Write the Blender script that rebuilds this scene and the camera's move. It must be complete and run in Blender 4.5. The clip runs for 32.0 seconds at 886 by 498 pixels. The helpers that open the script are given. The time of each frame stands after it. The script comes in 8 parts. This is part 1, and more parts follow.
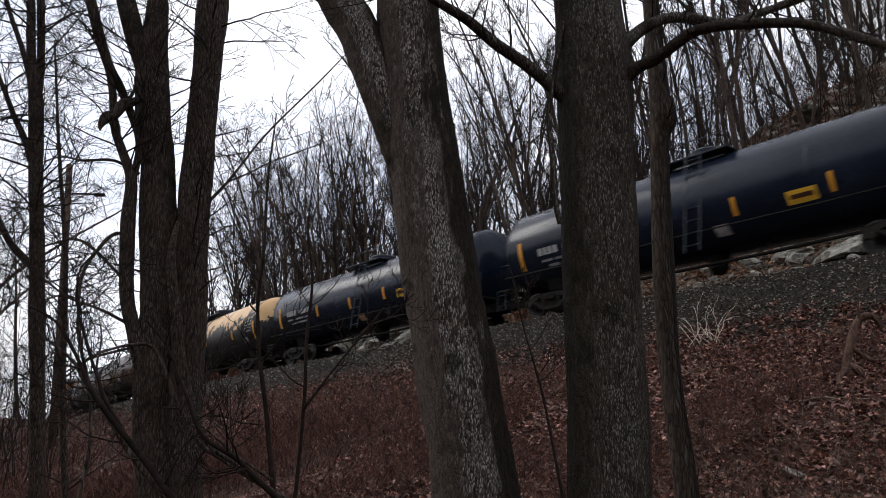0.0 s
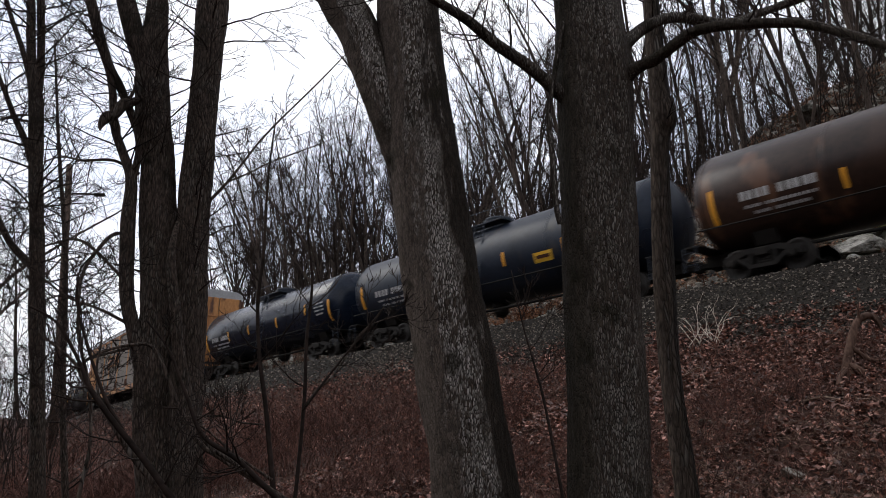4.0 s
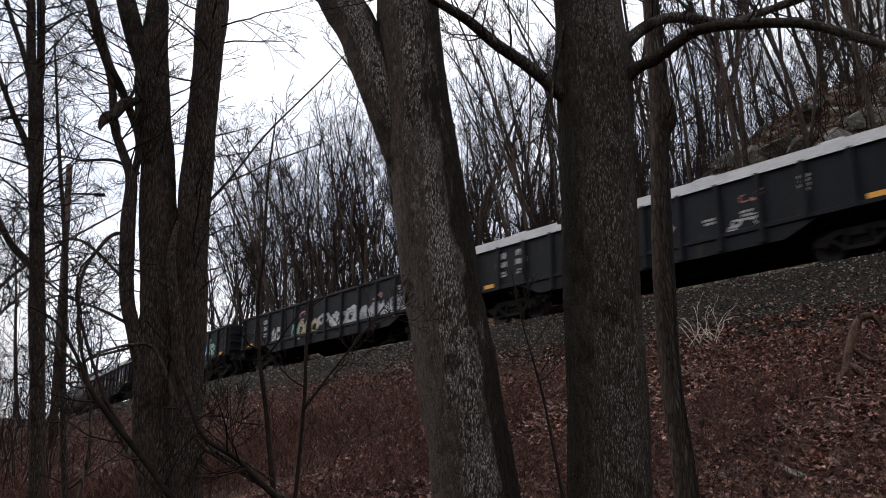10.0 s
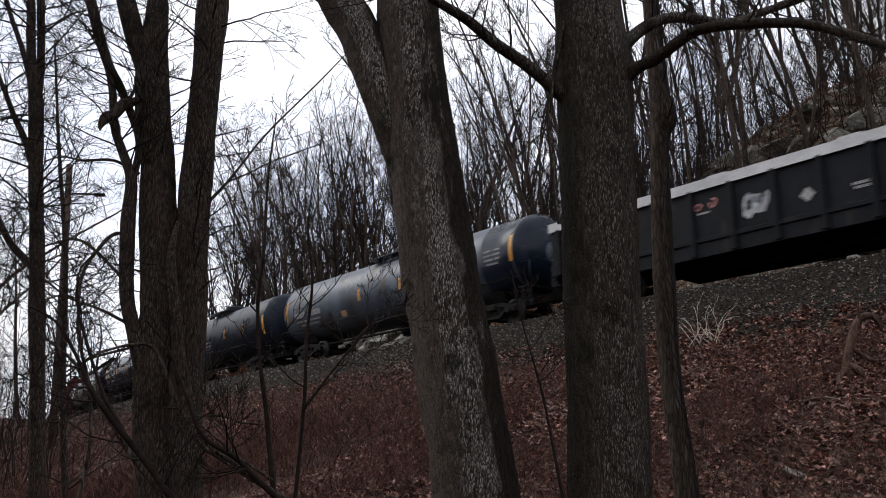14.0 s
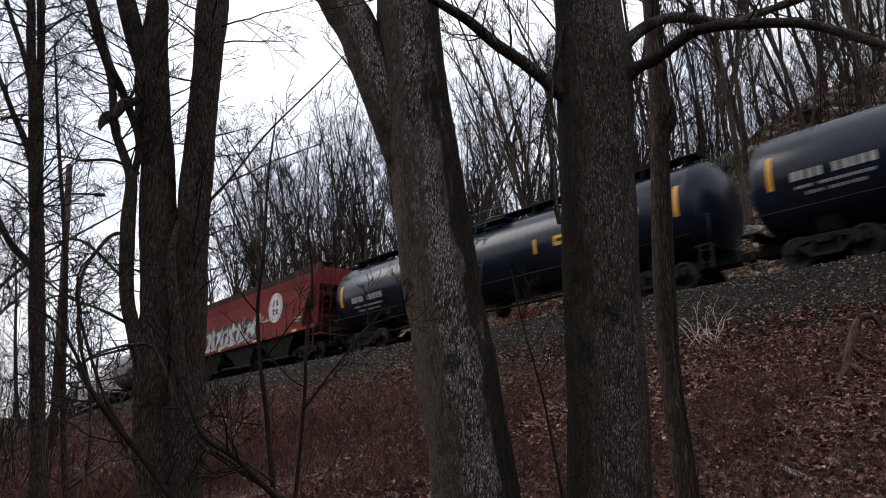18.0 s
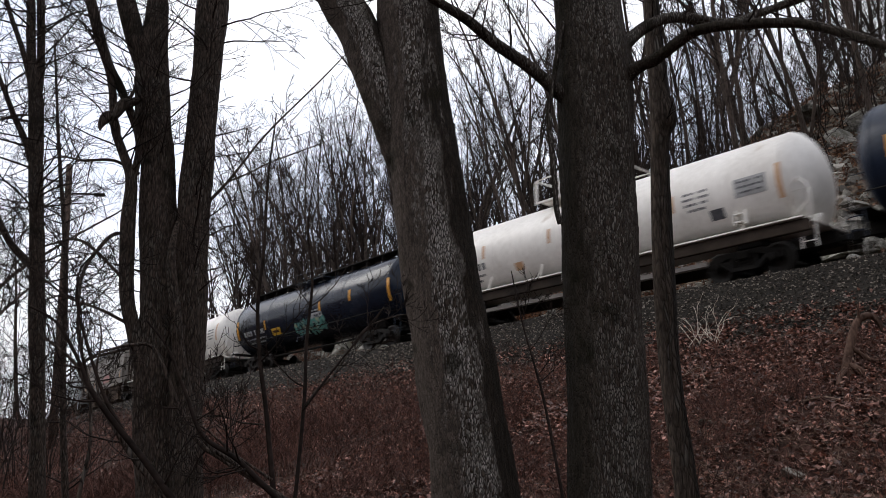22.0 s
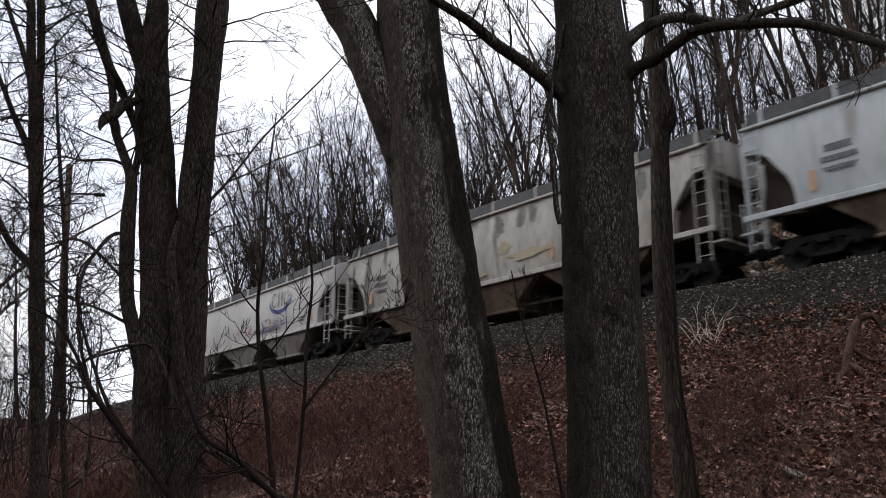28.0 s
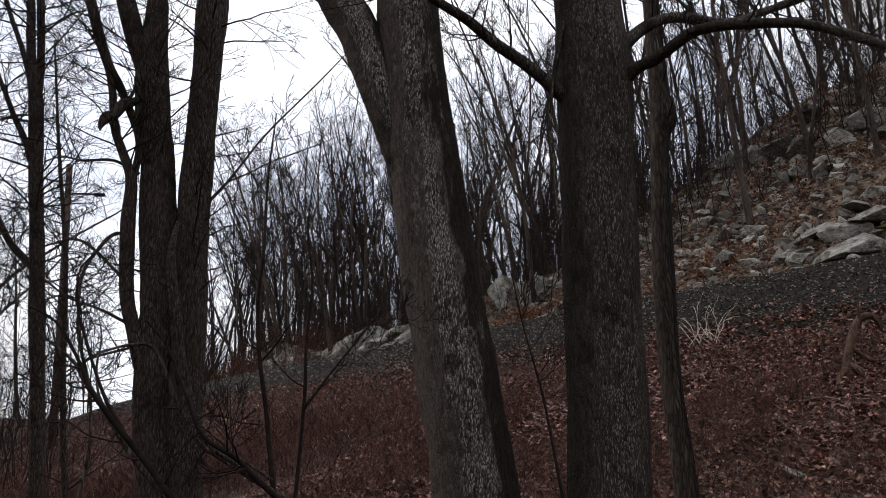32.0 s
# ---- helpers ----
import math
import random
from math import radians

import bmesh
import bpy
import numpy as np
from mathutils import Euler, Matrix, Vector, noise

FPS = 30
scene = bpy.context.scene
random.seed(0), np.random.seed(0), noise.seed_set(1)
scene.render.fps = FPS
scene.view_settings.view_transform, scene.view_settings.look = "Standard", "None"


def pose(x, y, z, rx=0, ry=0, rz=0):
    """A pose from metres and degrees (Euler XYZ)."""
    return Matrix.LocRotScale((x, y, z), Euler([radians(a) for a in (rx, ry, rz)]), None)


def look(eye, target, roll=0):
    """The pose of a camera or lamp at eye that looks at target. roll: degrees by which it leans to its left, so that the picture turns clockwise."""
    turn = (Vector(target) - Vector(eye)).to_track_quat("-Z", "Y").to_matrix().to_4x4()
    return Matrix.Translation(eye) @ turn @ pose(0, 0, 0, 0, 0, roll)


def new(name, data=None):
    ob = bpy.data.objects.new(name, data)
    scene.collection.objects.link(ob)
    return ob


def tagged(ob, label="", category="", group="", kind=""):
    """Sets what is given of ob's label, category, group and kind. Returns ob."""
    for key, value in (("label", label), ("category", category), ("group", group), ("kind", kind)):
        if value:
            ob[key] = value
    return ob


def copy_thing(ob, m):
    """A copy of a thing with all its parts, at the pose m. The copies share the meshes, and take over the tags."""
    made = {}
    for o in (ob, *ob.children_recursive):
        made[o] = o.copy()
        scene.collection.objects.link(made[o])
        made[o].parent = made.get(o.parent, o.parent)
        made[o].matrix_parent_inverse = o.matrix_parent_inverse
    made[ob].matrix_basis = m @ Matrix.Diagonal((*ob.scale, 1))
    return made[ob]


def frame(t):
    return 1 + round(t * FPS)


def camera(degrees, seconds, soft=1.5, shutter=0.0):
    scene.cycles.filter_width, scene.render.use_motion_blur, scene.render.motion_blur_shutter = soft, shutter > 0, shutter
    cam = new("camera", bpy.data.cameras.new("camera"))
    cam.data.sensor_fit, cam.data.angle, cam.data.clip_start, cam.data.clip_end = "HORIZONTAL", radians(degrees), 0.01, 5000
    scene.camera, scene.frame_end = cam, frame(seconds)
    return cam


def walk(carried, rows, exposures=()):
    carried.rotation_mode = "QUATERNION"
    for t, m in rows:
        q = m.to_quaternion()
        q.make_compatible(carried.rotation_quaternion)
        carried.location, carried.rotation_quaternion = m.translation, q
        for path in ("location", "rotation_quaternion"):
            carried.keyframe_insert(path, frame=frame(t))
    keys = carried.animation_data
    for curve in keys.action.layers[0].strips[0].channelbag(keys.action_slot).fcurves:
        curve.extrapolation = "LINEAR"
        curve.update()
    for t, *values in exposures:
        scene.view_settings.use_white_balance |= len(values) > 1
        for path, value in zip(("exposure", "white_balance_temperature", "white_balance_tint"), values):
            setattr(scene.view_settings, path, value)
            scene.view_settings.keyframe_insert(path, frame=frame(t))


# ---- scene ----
# The camera stands still on the lower ground and looks up at the railway.
EYE = Vector((0.0, 0.0, 1.6))
AHEAD = Vector((-0.74358, 0.61833, 0.25449))
cam = camera(54.57, 32.0, soft=0.75, shutter=0.35)
walk(cam, [(0.0, look(EYE, EYE + AHEAD)), (32.0, look(EYE, EYE + AHEAD))])

# ---- sky, sun, exposure ----
scene.view_settings.exposure = 0.0
world = bpy.data.worlds.new("overcast_sky")
scene.world = world
world.use_nodes = True
wn, wl = world.node_tree.nodes, world.node_tree.links
wn.clear()
w_out = wn.new("ShaderNodeOutputWorld")
w_bg = wn.new("ShaderNodeBackground")
w_sky = wn.new("ShaderNodeTexSky")
w_sky.sky_type, w_sky.sun_disc = "NISHITA", False
w_sky.sun_elevation, w_sky.sun_rotation = radians(40), radians(250)
w_scale = wn.new("ShaderNodeVectorMath")
w_scale.operation = "SCALE"
w_scale.inputs["Scale"].default_value = 0.10
w_co = wn.new("ShaderNodeTexCoord")
w_noise = wn.new("ShaderNodeTexNoise")
w_noise.inputs["Scale"].default_value = 2.2
w_noise.inputs["Detail"].default_value = 4.0
w_ramp = wn.new("ShaderNodeValToRGB")
w_ramp.color_ramp.elements[0].position, w_ramp.color_ramp.elements[0].color = 0.38, (0.70, 0.75, 0.90, 1)
w_ramp.color_ramp.elements[1].position, w_ramp.color_ramp.elements[1].color = 0.62, (1.06, 1.06, 1.10, 1)
w_mix = wn.new("ShaderNodeMix")
w_mix.data_type = "RGBA"
w_mix.inputs["Factor"].default_value = 0.93
wl.new(w_co.outputs["Generated"], w_noise.inputs["Vector"])
wl.new(w_noise.outputs["Fac"], w_ramp.inputs["Fac"])
wl.new(w_sky.outputs["Color"], w_scale.inputs[0])
wl.new(w_scale.outputs["Vector"], w_mix.inputs["A"])
wl.new(w_ramp.outputs["Color"], w_mix.inputs["B"])
wl.new(w_mix.outputs["Result"], w_bg.inputs["Color"])
wl.new(w_bg.outputs["Background"], w_out.inputs["Surface"])
w_bg.inputs["Strength"].default_value = 1.32

sun_data = bpy.data.lights.new("sun", "SUN")
sun_data.energy, sun_data.angle, sun_data.color = 0.9, radians(25), (1.0, 0.97, 0.93)
sun = new("sun", sun_data)
sun.matrix_world = look((-80, -25, 65), (-10, 5, 3))

# ---- materials ----


def surface(name, dark, light, scale=3.0, fine=30.0, rough=0.8, metal=0.0, bump=0.3, reach=0.02, stretch=(1, 1, 1), spots=None,
            spot_at=0.62, vary=0.0, coat=0.0, spec=None, skew=1.8, ior=1.5):
    """Two-scale weathered surface: dark and light tones, fine grain, relief, optional third colour in patches."""
    m = bpy.data.materials.new(name)
    m.use_nodes = True
    n, l = m.node_tree.nodes, m.node_tree.links
    b = n["Principled BSDF"]
    b.inputs["Roughness"].default_value, b.inputs["Metallic"].default_value = rough, metal
    b.inputs["IOR"].default_value = ior
    if spec is None:
        spec = 0.12 if rough >= 0.8 else 0.4
    b.inputs["Coat Weight"].default_value, b.inputs["Specular IOR Level"].default_value = coat, spec
    co = n.new("ShaderNodeTexCoord")
    mp = n.new("ShaderNodeMapping")
    mp.inputs["Scale"].default_value = stretch
    l.new(co.outputs["Object"], mp.inputs["Vector"])
    if vary:
        info = n.new("ShaderNodeObjectInfo" if vary == 1 else "ShaderNodeNewGeometry")
        add = n.new("ShaderNodeVectorMath")
        add.operation = "ADD"
        mul = n.new("ShaderNodeMath")
        mul.operation = "MULTIPLY"
        mul.inputs[1].default_value = 40.0
        l.new(info.outputs["Random" if vary == 1 else "Random Per Island"], mul.inputs[0])
        l.new(mp.outputs["Vector"], add.inputs[0])
        l.new(mul.outputs[0], add.inputs[1])
        src = add.outputs["Vector"]
    else:
        src = mp.outputs["Vector"]
    big = n.new("ShaderNodeTexNoise")
    big.inputs["Scale"].default_value, big.inputs["Detail"].default_value = scale, 5.0
    small = n.new("ShaderNodeTexNoise")
    small.inputs["Scale"].default_value, small.inputs["Detail"].default_value = fine, 4.0
    l.new(src, big.inputs["Vector"])
    l.new(src, small.inputs["Vector"])
    blend = n.new("ShaderNodeMath")
    blend.operation = "MULTIPLY_ADD"
    blend.inputs[1].default_value = 0.45
    half = n.new("ShaderNodeMath")
    half.operation = "MULTIPLY"
    half.inputs[1].default_value = 0.55
    l.new(big.outputs["Fac"], half.inputs[0])
    l.new(small.outputs["Fac"], blend.inputs[0])
    l.new(half.outputs[0], blend.inputs[2])
    ramp = n.new("ShaderNodeValToRGB")
    ramp.color_ramp.elements[0].position, ramp.color_ramp.elements[0].color = 0.36, (*dark, 1)
    ramp.color_ramp.elements[1].position, ramp.color_ramp.elements[1].color = 0.64, (*light, 1)
    if vary == 2:
        power = n.new("ShaderNodeMath")
        power.operation = "POWER"
        power.inputs[1].default_value = skew
        l.new(info.outputs["Random Per Island"], power.inputs[0])
        both = n.new("ShaderNodeMath")
        both.operation = "MULTIPLY_ADD"
        both.inputs[1].default_value = 0.62
        shift = n.new("ShaderNodeMath")
        shift.operation = "MULTIPLY_ADD"
        shift.inputs[1].default_value, shift.inputs[2].default_value = 0.6, 0.02
        l.new(power.outputs[0], both.inputs[0])
        l.new(blend.outputs[0], shift.inputs[0])
        l.new(shift.outputs[0], both.inputs[2])
        l.new(both.outputs[0], ramp.inputs["Fac"])
        ramp.color_ramp.elements[0].position, ramp.color_ramp.elements[1].position = 0.28, 0.92
    else:
        l.new(blend.outputs[0], ramp.inputs["Fac"])
    out = ramp.outputs["Color"]
    if spots:
        third = n.new("ShaderNodeTexNoise")
        third.inputs["Scale"].default_value, third.inputs["Detail"].default_value = scale * 1.7, 6.0
        l.new(src, third.inputs["Vector"])
        cut = n.new("ShaderNodeMapRange")
        cut.inputs["From Min"].default_value, cut.inputs["From Max"].default_value = spot_at - 0.04, spot_at + 0.04
        l.new(third.outputs["Fac"], cut.inputs["Value"])
        mx = n.new("ShaderNodeMix")
        mx.data_type = "RGBA"
        mx.inputs["B"].default_value = (*spots, 1)
        l.new(cut.outputs["Result"], mx.inputs["Factor"])
        l.new(out, mx.inputs["A"])
        out = mx.outputs["Result"]
    l.new(out, b.inputs["Base Color"])
    bp = n.new("ShaderNodeBump")
    bp.inputs["Strength"].default_value, bp.inputs["Distance"].default_value = bump, reach
    l.new(blend.outputs[0], bp.inputs["Height"])
    l.new(bp.outputs["Normal"], b.inputs["Normal"])
    rr = n.new("ShaderNodeMapRange")
    rr.inputs["To Min"].default_value, rr.inputs["To Max"].default_value = max(0.05, rough - 0.12), min(1.0, rough + 0.12)
    l.new(big.outputs["Fac"], rr.inputs["Value"])
    l.new(rr.outputs["Result"], b.inputs["Roughness"])
    return m


def two_tone(name, low, high, level, wave=0.5, rough=0.45):
    """Paint that changes colour above a ragged level on the thing: worn-off coating."""
    m = surface(name, low[0], low[1], 1.2, 25.0, rough, 0.0, 0.15, 0.01)
    n, l = m.node_tree.nodes, m.node_tree.links
    b = n["Principled BSDF"]
    co = n.new("ShaderNodeTexCoord")
    sep = n.new("ShaderNodeSeparateXYZ")
    l.new(co.outputs["Object"], sep.inputs["Vector"])
    nz = n.new("ShaderNodeTexNoise")
    nz.inputs["Scale"].default_value, nz.inputs["Detail"].default_value = 0.85, 5.0
    l.new(co.outputs["Object"], nz.inputs["Vector"])
    ma = n.new("ShaderNodeMath")
    ma.operation = "MULTIPLY_ADD"
    ma.inputs[1].default_value = wave * 4
    l.new(nz.outputs["Fac"], ma.inputs[0])
    flake = n.new("ShaderNodeTexNoise")
    flake.inputs["Scale"].default_value, flake.inputs["Detail"].default_value = 2.6, 6.0
    l.new(co.outputs["Object"], flake.inputs["Vector"])
    chips = n.new("ShaderNodeMath")
    chips.operation = "MULTIPLY_ADD"
    chips.inputs[1].default_value = wave * 5
    l.new(flake.outputs["Fac"], chips.inputs[0])
    l.new(sep.outputs["Z"], chips.inputs[2])
    low_z = n.new("ShaderNodeMath")
    low_z.operation = "SUBTRACT"
    low_z.inputs[1].default_value = wave * 2.5
    l.new(chips.outputs[0], low_z.inputs[0])
    l.new(low_z.outputs[0], ma.inputs[2])
    cut = n.new("ShaderNodeMapRange")
    cut.inputs["From Min"].default_value, cut.inputs["From Max"].default_value = level + wave * 2 - 0.03, level + wave * 2 + 0.03
    l.new(ma.outputs[0], cut.inputs["Value"])
    tint = n.new("ShaderNodeValToRGB")
    tint.color_ramp.elements[0].position, tint.color_ramp.elements[0].color = 0.35, (*high[0], 1)
    tint.color_ramp.elements[1].position, tint.color_ramp.elements[1].color = 0.65, (*high[1], 1)
    l.new(nz.outputs["Fac"], tint.inputs["Fac"])
    mx = n.new("ShaderNodeMix")
    mx.data_type = "RGBA"
    old = b.inputs["Base Color"].links[0].from_socket
    l.new(cut.outputs["Result"], mx.inputs["Factor"])
    l.new(old, mx.inputs["A"])
    l.new(tint.outputs["Color"], mx.inputs["B"])
    l.new(mx.outputs["Result"], b.inputs["Base Color"])
    return m


def bark(name, crack, low, high, patch, cells=26.0, tall=0.3, patch_at=0.52, moss=(0.03, 0.035, 0.02), aspect=None):
    """Furrowed bark: plates parted by dark cracks, paler plates in patches, moss.
    aspect: (compass direction of the shaded side, where the bared plates lie from -1 to 1, their width, painted lit
    tone, painted shade tone)."""
    m = bpy.data.materials.new(name)
    m.use_nodes = True
    n, l = m.node_tree.nodes, m.node_tree.links
    b = n["Principled BSDF"]
    b.inputs["Roughness"].default_value, b.inputs["Specular IOR Level"].default_value = 0.92, 0.12
    co = n.new("ShaderNodeTexCoord")
    mp = n.new("ShaderNodeMapping")
    mp.inputs["Scale"].default_value = (1, 1, tall)
    l.new(co.outputs["Object"], mp.inputs["Vector"])
    wob = n.new("ShaderNodeTexNoise")
    wob.inputs["Scale"].default_value, wob.inputs["Detail"].default_value = 7.0, 3.0
    l.new(mp.outputs["Vector"], wob.inputs["Vector"])
    mul = n.new("ShaderNodeVectorMath")
    mul.operation = "MULTIPLY_ADD"
    mul.inputs[1].default_value = (0.06, 0.06, 0.06)
    l.new(wob.outputs["Color"], mul.inputs[0])
    l.new(mp.outputs["Vector"], mul.inputs[2])
    edge = n.new("ShaderNodeTexVoronoi")
    edge.feature = "DISTANCE_TO_EDGE"
    cell = n.new("ShaderNodeTexVoronoi")
    for v in (edge, cell):
        v.inputs["Scale"].default_value = cells
        l.new(mul.outputs["Vector"], v.inputs["Vector"])
    gap = n.new("ShaderNodeMapRange")
    gap.inputs["From Min"].default_value, gap.inputs["From Max"].default_value = 0.0, 0.24
    l.new(edge.outputs["Distance"], gap.inputs["Value"])
    grain = n.new("ShaderNodeTexNoise")
    grain.inputs["Scale"].default_value, grain.inputs["Detail"].default_value = 42.0, 5.0
    l.new(mp.outputs["Vector"], grain.inputs["Vector"])
    tone = n.new("ShaderNodeValToRGB")
    tone.color_ramp.elements[0].position, tone.color_ramp.elements[0].color = 0.35, (*low, 1)
    tone.color_ramp.elements[1].position, tone.color_ramp.elements[1].color = 0.68, (*high, 1)
    l.new(grain.outputs["Fac"], tone.inputs["Fac"])
    area = n.new("ShaderNodeTexNoise")
    area.inputs["Scale"].default_value, area.inputs["Detail"].default_value = 1.6, 4.0
    l.new(co.outputs["Object"], area.inputs["Vector"])
    pick = n.new("ShaderNodeSeparateColor")
    l.new(cell.outputs["Color"], pick.inputs["Color"])
    add = n.new("ShaderNodeMath")
    add.operation = "MULTIPLY_ADD"
    add.inputs[1].default_value = 0.5
    l.new(pick.outputs[0], add.inputs[0])
    l.new(area.outputs["Fac"], add.inputs[2])
    cut = n.new("ShaderNodeMapRange")
    cut.inputs["From Min"].default_value, cut.inputs["From Max"].default_value = patch_at + 0.26, patch_at + 0.44
    l.new(add.outputs[0], cut.inputs["Value"])
    bared = cut.outputs["Result"]
    # tones set by facing paint each trunk's lit and shaded side
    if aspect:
        turn, mid, width, lit_bark, shade_bark = aspect
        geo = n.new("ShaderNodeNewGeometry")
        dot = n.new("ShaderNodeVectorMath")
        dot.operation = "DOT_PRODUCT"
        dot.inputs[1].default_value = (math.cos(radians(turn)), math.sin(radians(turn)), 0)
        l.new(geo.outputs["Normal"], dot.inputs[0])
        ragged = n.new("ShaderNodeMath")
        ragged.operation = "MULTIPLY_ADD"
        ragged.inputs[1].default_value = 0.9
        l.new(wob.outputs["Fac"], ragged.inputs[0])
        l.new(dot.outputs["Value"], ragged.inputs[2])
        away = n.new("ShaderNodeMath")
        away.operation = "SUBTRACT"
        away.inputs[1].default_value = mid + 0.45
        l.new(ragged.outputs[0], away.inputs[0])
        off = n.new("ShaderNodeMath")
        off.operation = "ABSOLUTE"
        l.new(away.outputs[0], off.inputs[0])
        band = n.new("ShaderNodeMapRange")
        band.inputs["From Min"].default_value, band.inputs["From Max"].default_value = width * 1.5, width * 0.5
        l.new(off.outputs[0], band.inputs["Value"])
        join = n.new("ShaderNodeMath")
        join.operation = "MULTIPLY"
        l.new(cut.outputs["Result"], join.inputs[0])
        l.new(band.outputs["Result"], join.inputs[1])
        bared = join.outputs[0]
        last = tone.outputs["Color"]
        for lo, hi, tint in ((mid - width * 0.6, mid - width * 2.0, lit_bark), (mid + width * 0.5, mid + width * 2.0, shade_bark)):
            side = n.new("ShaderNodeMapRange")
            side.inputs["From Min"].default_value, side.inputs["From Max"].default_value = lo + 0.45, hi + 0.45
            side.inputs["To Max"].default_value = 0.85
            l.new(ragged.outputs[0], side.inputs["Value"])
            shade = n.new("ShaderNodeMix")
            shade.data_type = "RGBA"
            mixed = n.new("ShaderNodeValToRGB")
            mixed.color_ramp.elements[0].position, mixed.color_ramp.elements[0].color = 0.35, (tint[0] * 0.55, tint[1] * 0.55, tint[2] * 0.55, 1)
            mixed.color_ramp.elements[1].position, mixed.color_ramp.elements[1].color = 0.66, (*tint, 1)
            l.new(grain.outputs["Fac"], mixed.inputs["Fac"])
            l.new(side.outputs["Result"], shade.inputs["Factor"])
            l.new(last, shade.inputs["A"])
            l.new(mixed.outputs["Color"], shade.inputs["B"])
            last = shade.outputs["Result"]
    else:
        last = tone.outputs["Color"]
    pale = n.new("ShaderNodeMix")
    pale.data_type = "RGBA"
    pale.inputs["B"].default_value = (*patch, 1)
    l.new(bared, pale.inputs["Factor"])
    l.new(last, pale.inputs["A"])
    green = n.new("ShaderNodeTexNoise")
    green.inputs["Scale"].default_value, green.inputs["Detail"].default_value = 2.3, 5.0
    l.new(co.outputs["Object"], green.inputs["Vector"])
    gcut = n.new("ShaderNodeMapRange")
    gcut.inputs["From Min"].default_value, gcut.inputs["From Max"].default_value = 0.58, 0.70
    l.new(green.outputs["Fac"], gcut.inputs["Value"])
    gm = n.new("ShaderNodeMix")
    gm.data_type = "RGBA"
    gm.inputs["B"].default_value = (*moss, 1)
    l.new(gcut.outputs["Result"], gm.inputs["Factor"])
    l.new(pale.outputs["Result"], gm.inputs["A"])
    weak = n.new("ShaderNodeMapRange")
    weak.inputs["To Min"].default_value, weak.inputs["To Max"].default_value = 0.5, 1.0
    l.new(gap.outputs["Result"], weak.inputs["Value"])
    both = n.new("ShaderNodeMix")
    l.new(bared, both.inputs["Factor"])
    l.new(weak.outputs["Result"], both.inputs["A"])
    l.new(gap.outputs["Result"], both.inputs["B"])
    fin = n.new("ShaderNodeMix")
    fin.data_type = "RGBA"
    fin.inputs["A"].default_value = (*crack, 1)
    l.new(both.outputs["Result"], fin.inputs["Factor"])
    l.new(gm.outputs["Result"], fin.inputs["B"])
    l.new(fin.outputs["Result"], b.inputs["Base Color"])
    hgt = n.new("ShaderNodeMath")
    hgt.operation = "MULTIPLY_ADD"
    hgt.inputs[1].default_value = 0.3
    l.new(grain.outputs["Fac"], hgt.inputs[0])
    l.new(both.outputs["Result"], hgt.inputs[2])
    bp = n.new("ShaderNodeBump")
    bp.inputs["Strength"].default_value, bp.inputs["Distance"].default_value = 1.0, 0.018
    l.new(hgt.outputs[0], bp.inputs["Height"])
    l.new(bp.outputs["Normal"], b.inputs["Normal"])
    return m


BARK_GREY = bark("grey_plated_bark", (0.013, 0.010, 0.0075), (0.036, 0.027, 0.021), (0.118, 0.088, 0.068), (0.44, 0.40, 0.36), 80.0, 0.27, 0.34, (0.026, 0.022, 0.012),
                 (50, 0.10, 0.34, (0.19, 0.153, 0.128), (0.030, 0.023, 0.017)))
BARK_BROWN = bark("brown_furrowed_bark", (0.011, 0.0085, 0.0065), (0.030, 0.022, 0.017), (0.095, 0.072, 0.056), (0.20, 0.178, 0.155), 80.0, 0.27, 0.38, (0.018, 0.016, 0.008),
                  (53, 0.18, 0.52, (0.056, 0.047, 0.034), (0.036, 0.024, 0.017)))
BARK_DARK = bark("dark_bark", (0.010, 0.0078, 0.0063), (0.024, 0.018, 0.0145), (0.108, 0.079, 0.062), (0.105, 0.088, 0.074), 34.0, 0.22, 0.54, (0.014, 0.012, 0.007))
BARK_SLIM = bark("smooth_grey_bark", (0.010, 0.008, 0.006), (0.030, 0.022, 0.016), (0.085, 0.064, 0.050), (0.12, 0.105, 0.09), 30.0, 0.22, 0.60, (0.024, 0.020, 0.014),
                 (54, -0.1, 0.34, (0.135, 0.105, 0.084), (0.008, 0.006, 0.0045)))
BARK_FAR = surface("woodland_bark", (0.016, 0.0115, 0.009), (0.085, 0.064, 0.052), 1.5, 16.0, 0.95, 0, 0.4, 0.02, (1, 1, 0.4), vary=1)
TWIG = surface("twig_bark", (0.008, 0.0056, 0.0045), (0.033, 0.0225, 0.018), 2.0, 20.0, 0.95, 0, 0.2, 0.01, vary=1)
EARTH = surface("leaf_covered_earth", (0.012, 0.0056, 0.0040), (0.074, 0.035, 0.025), 0.5, 11.0, 0.95, 0, 0.9, 0.08, (1, 1, 1), (0.024, 0.014, 0.010), 0.6)


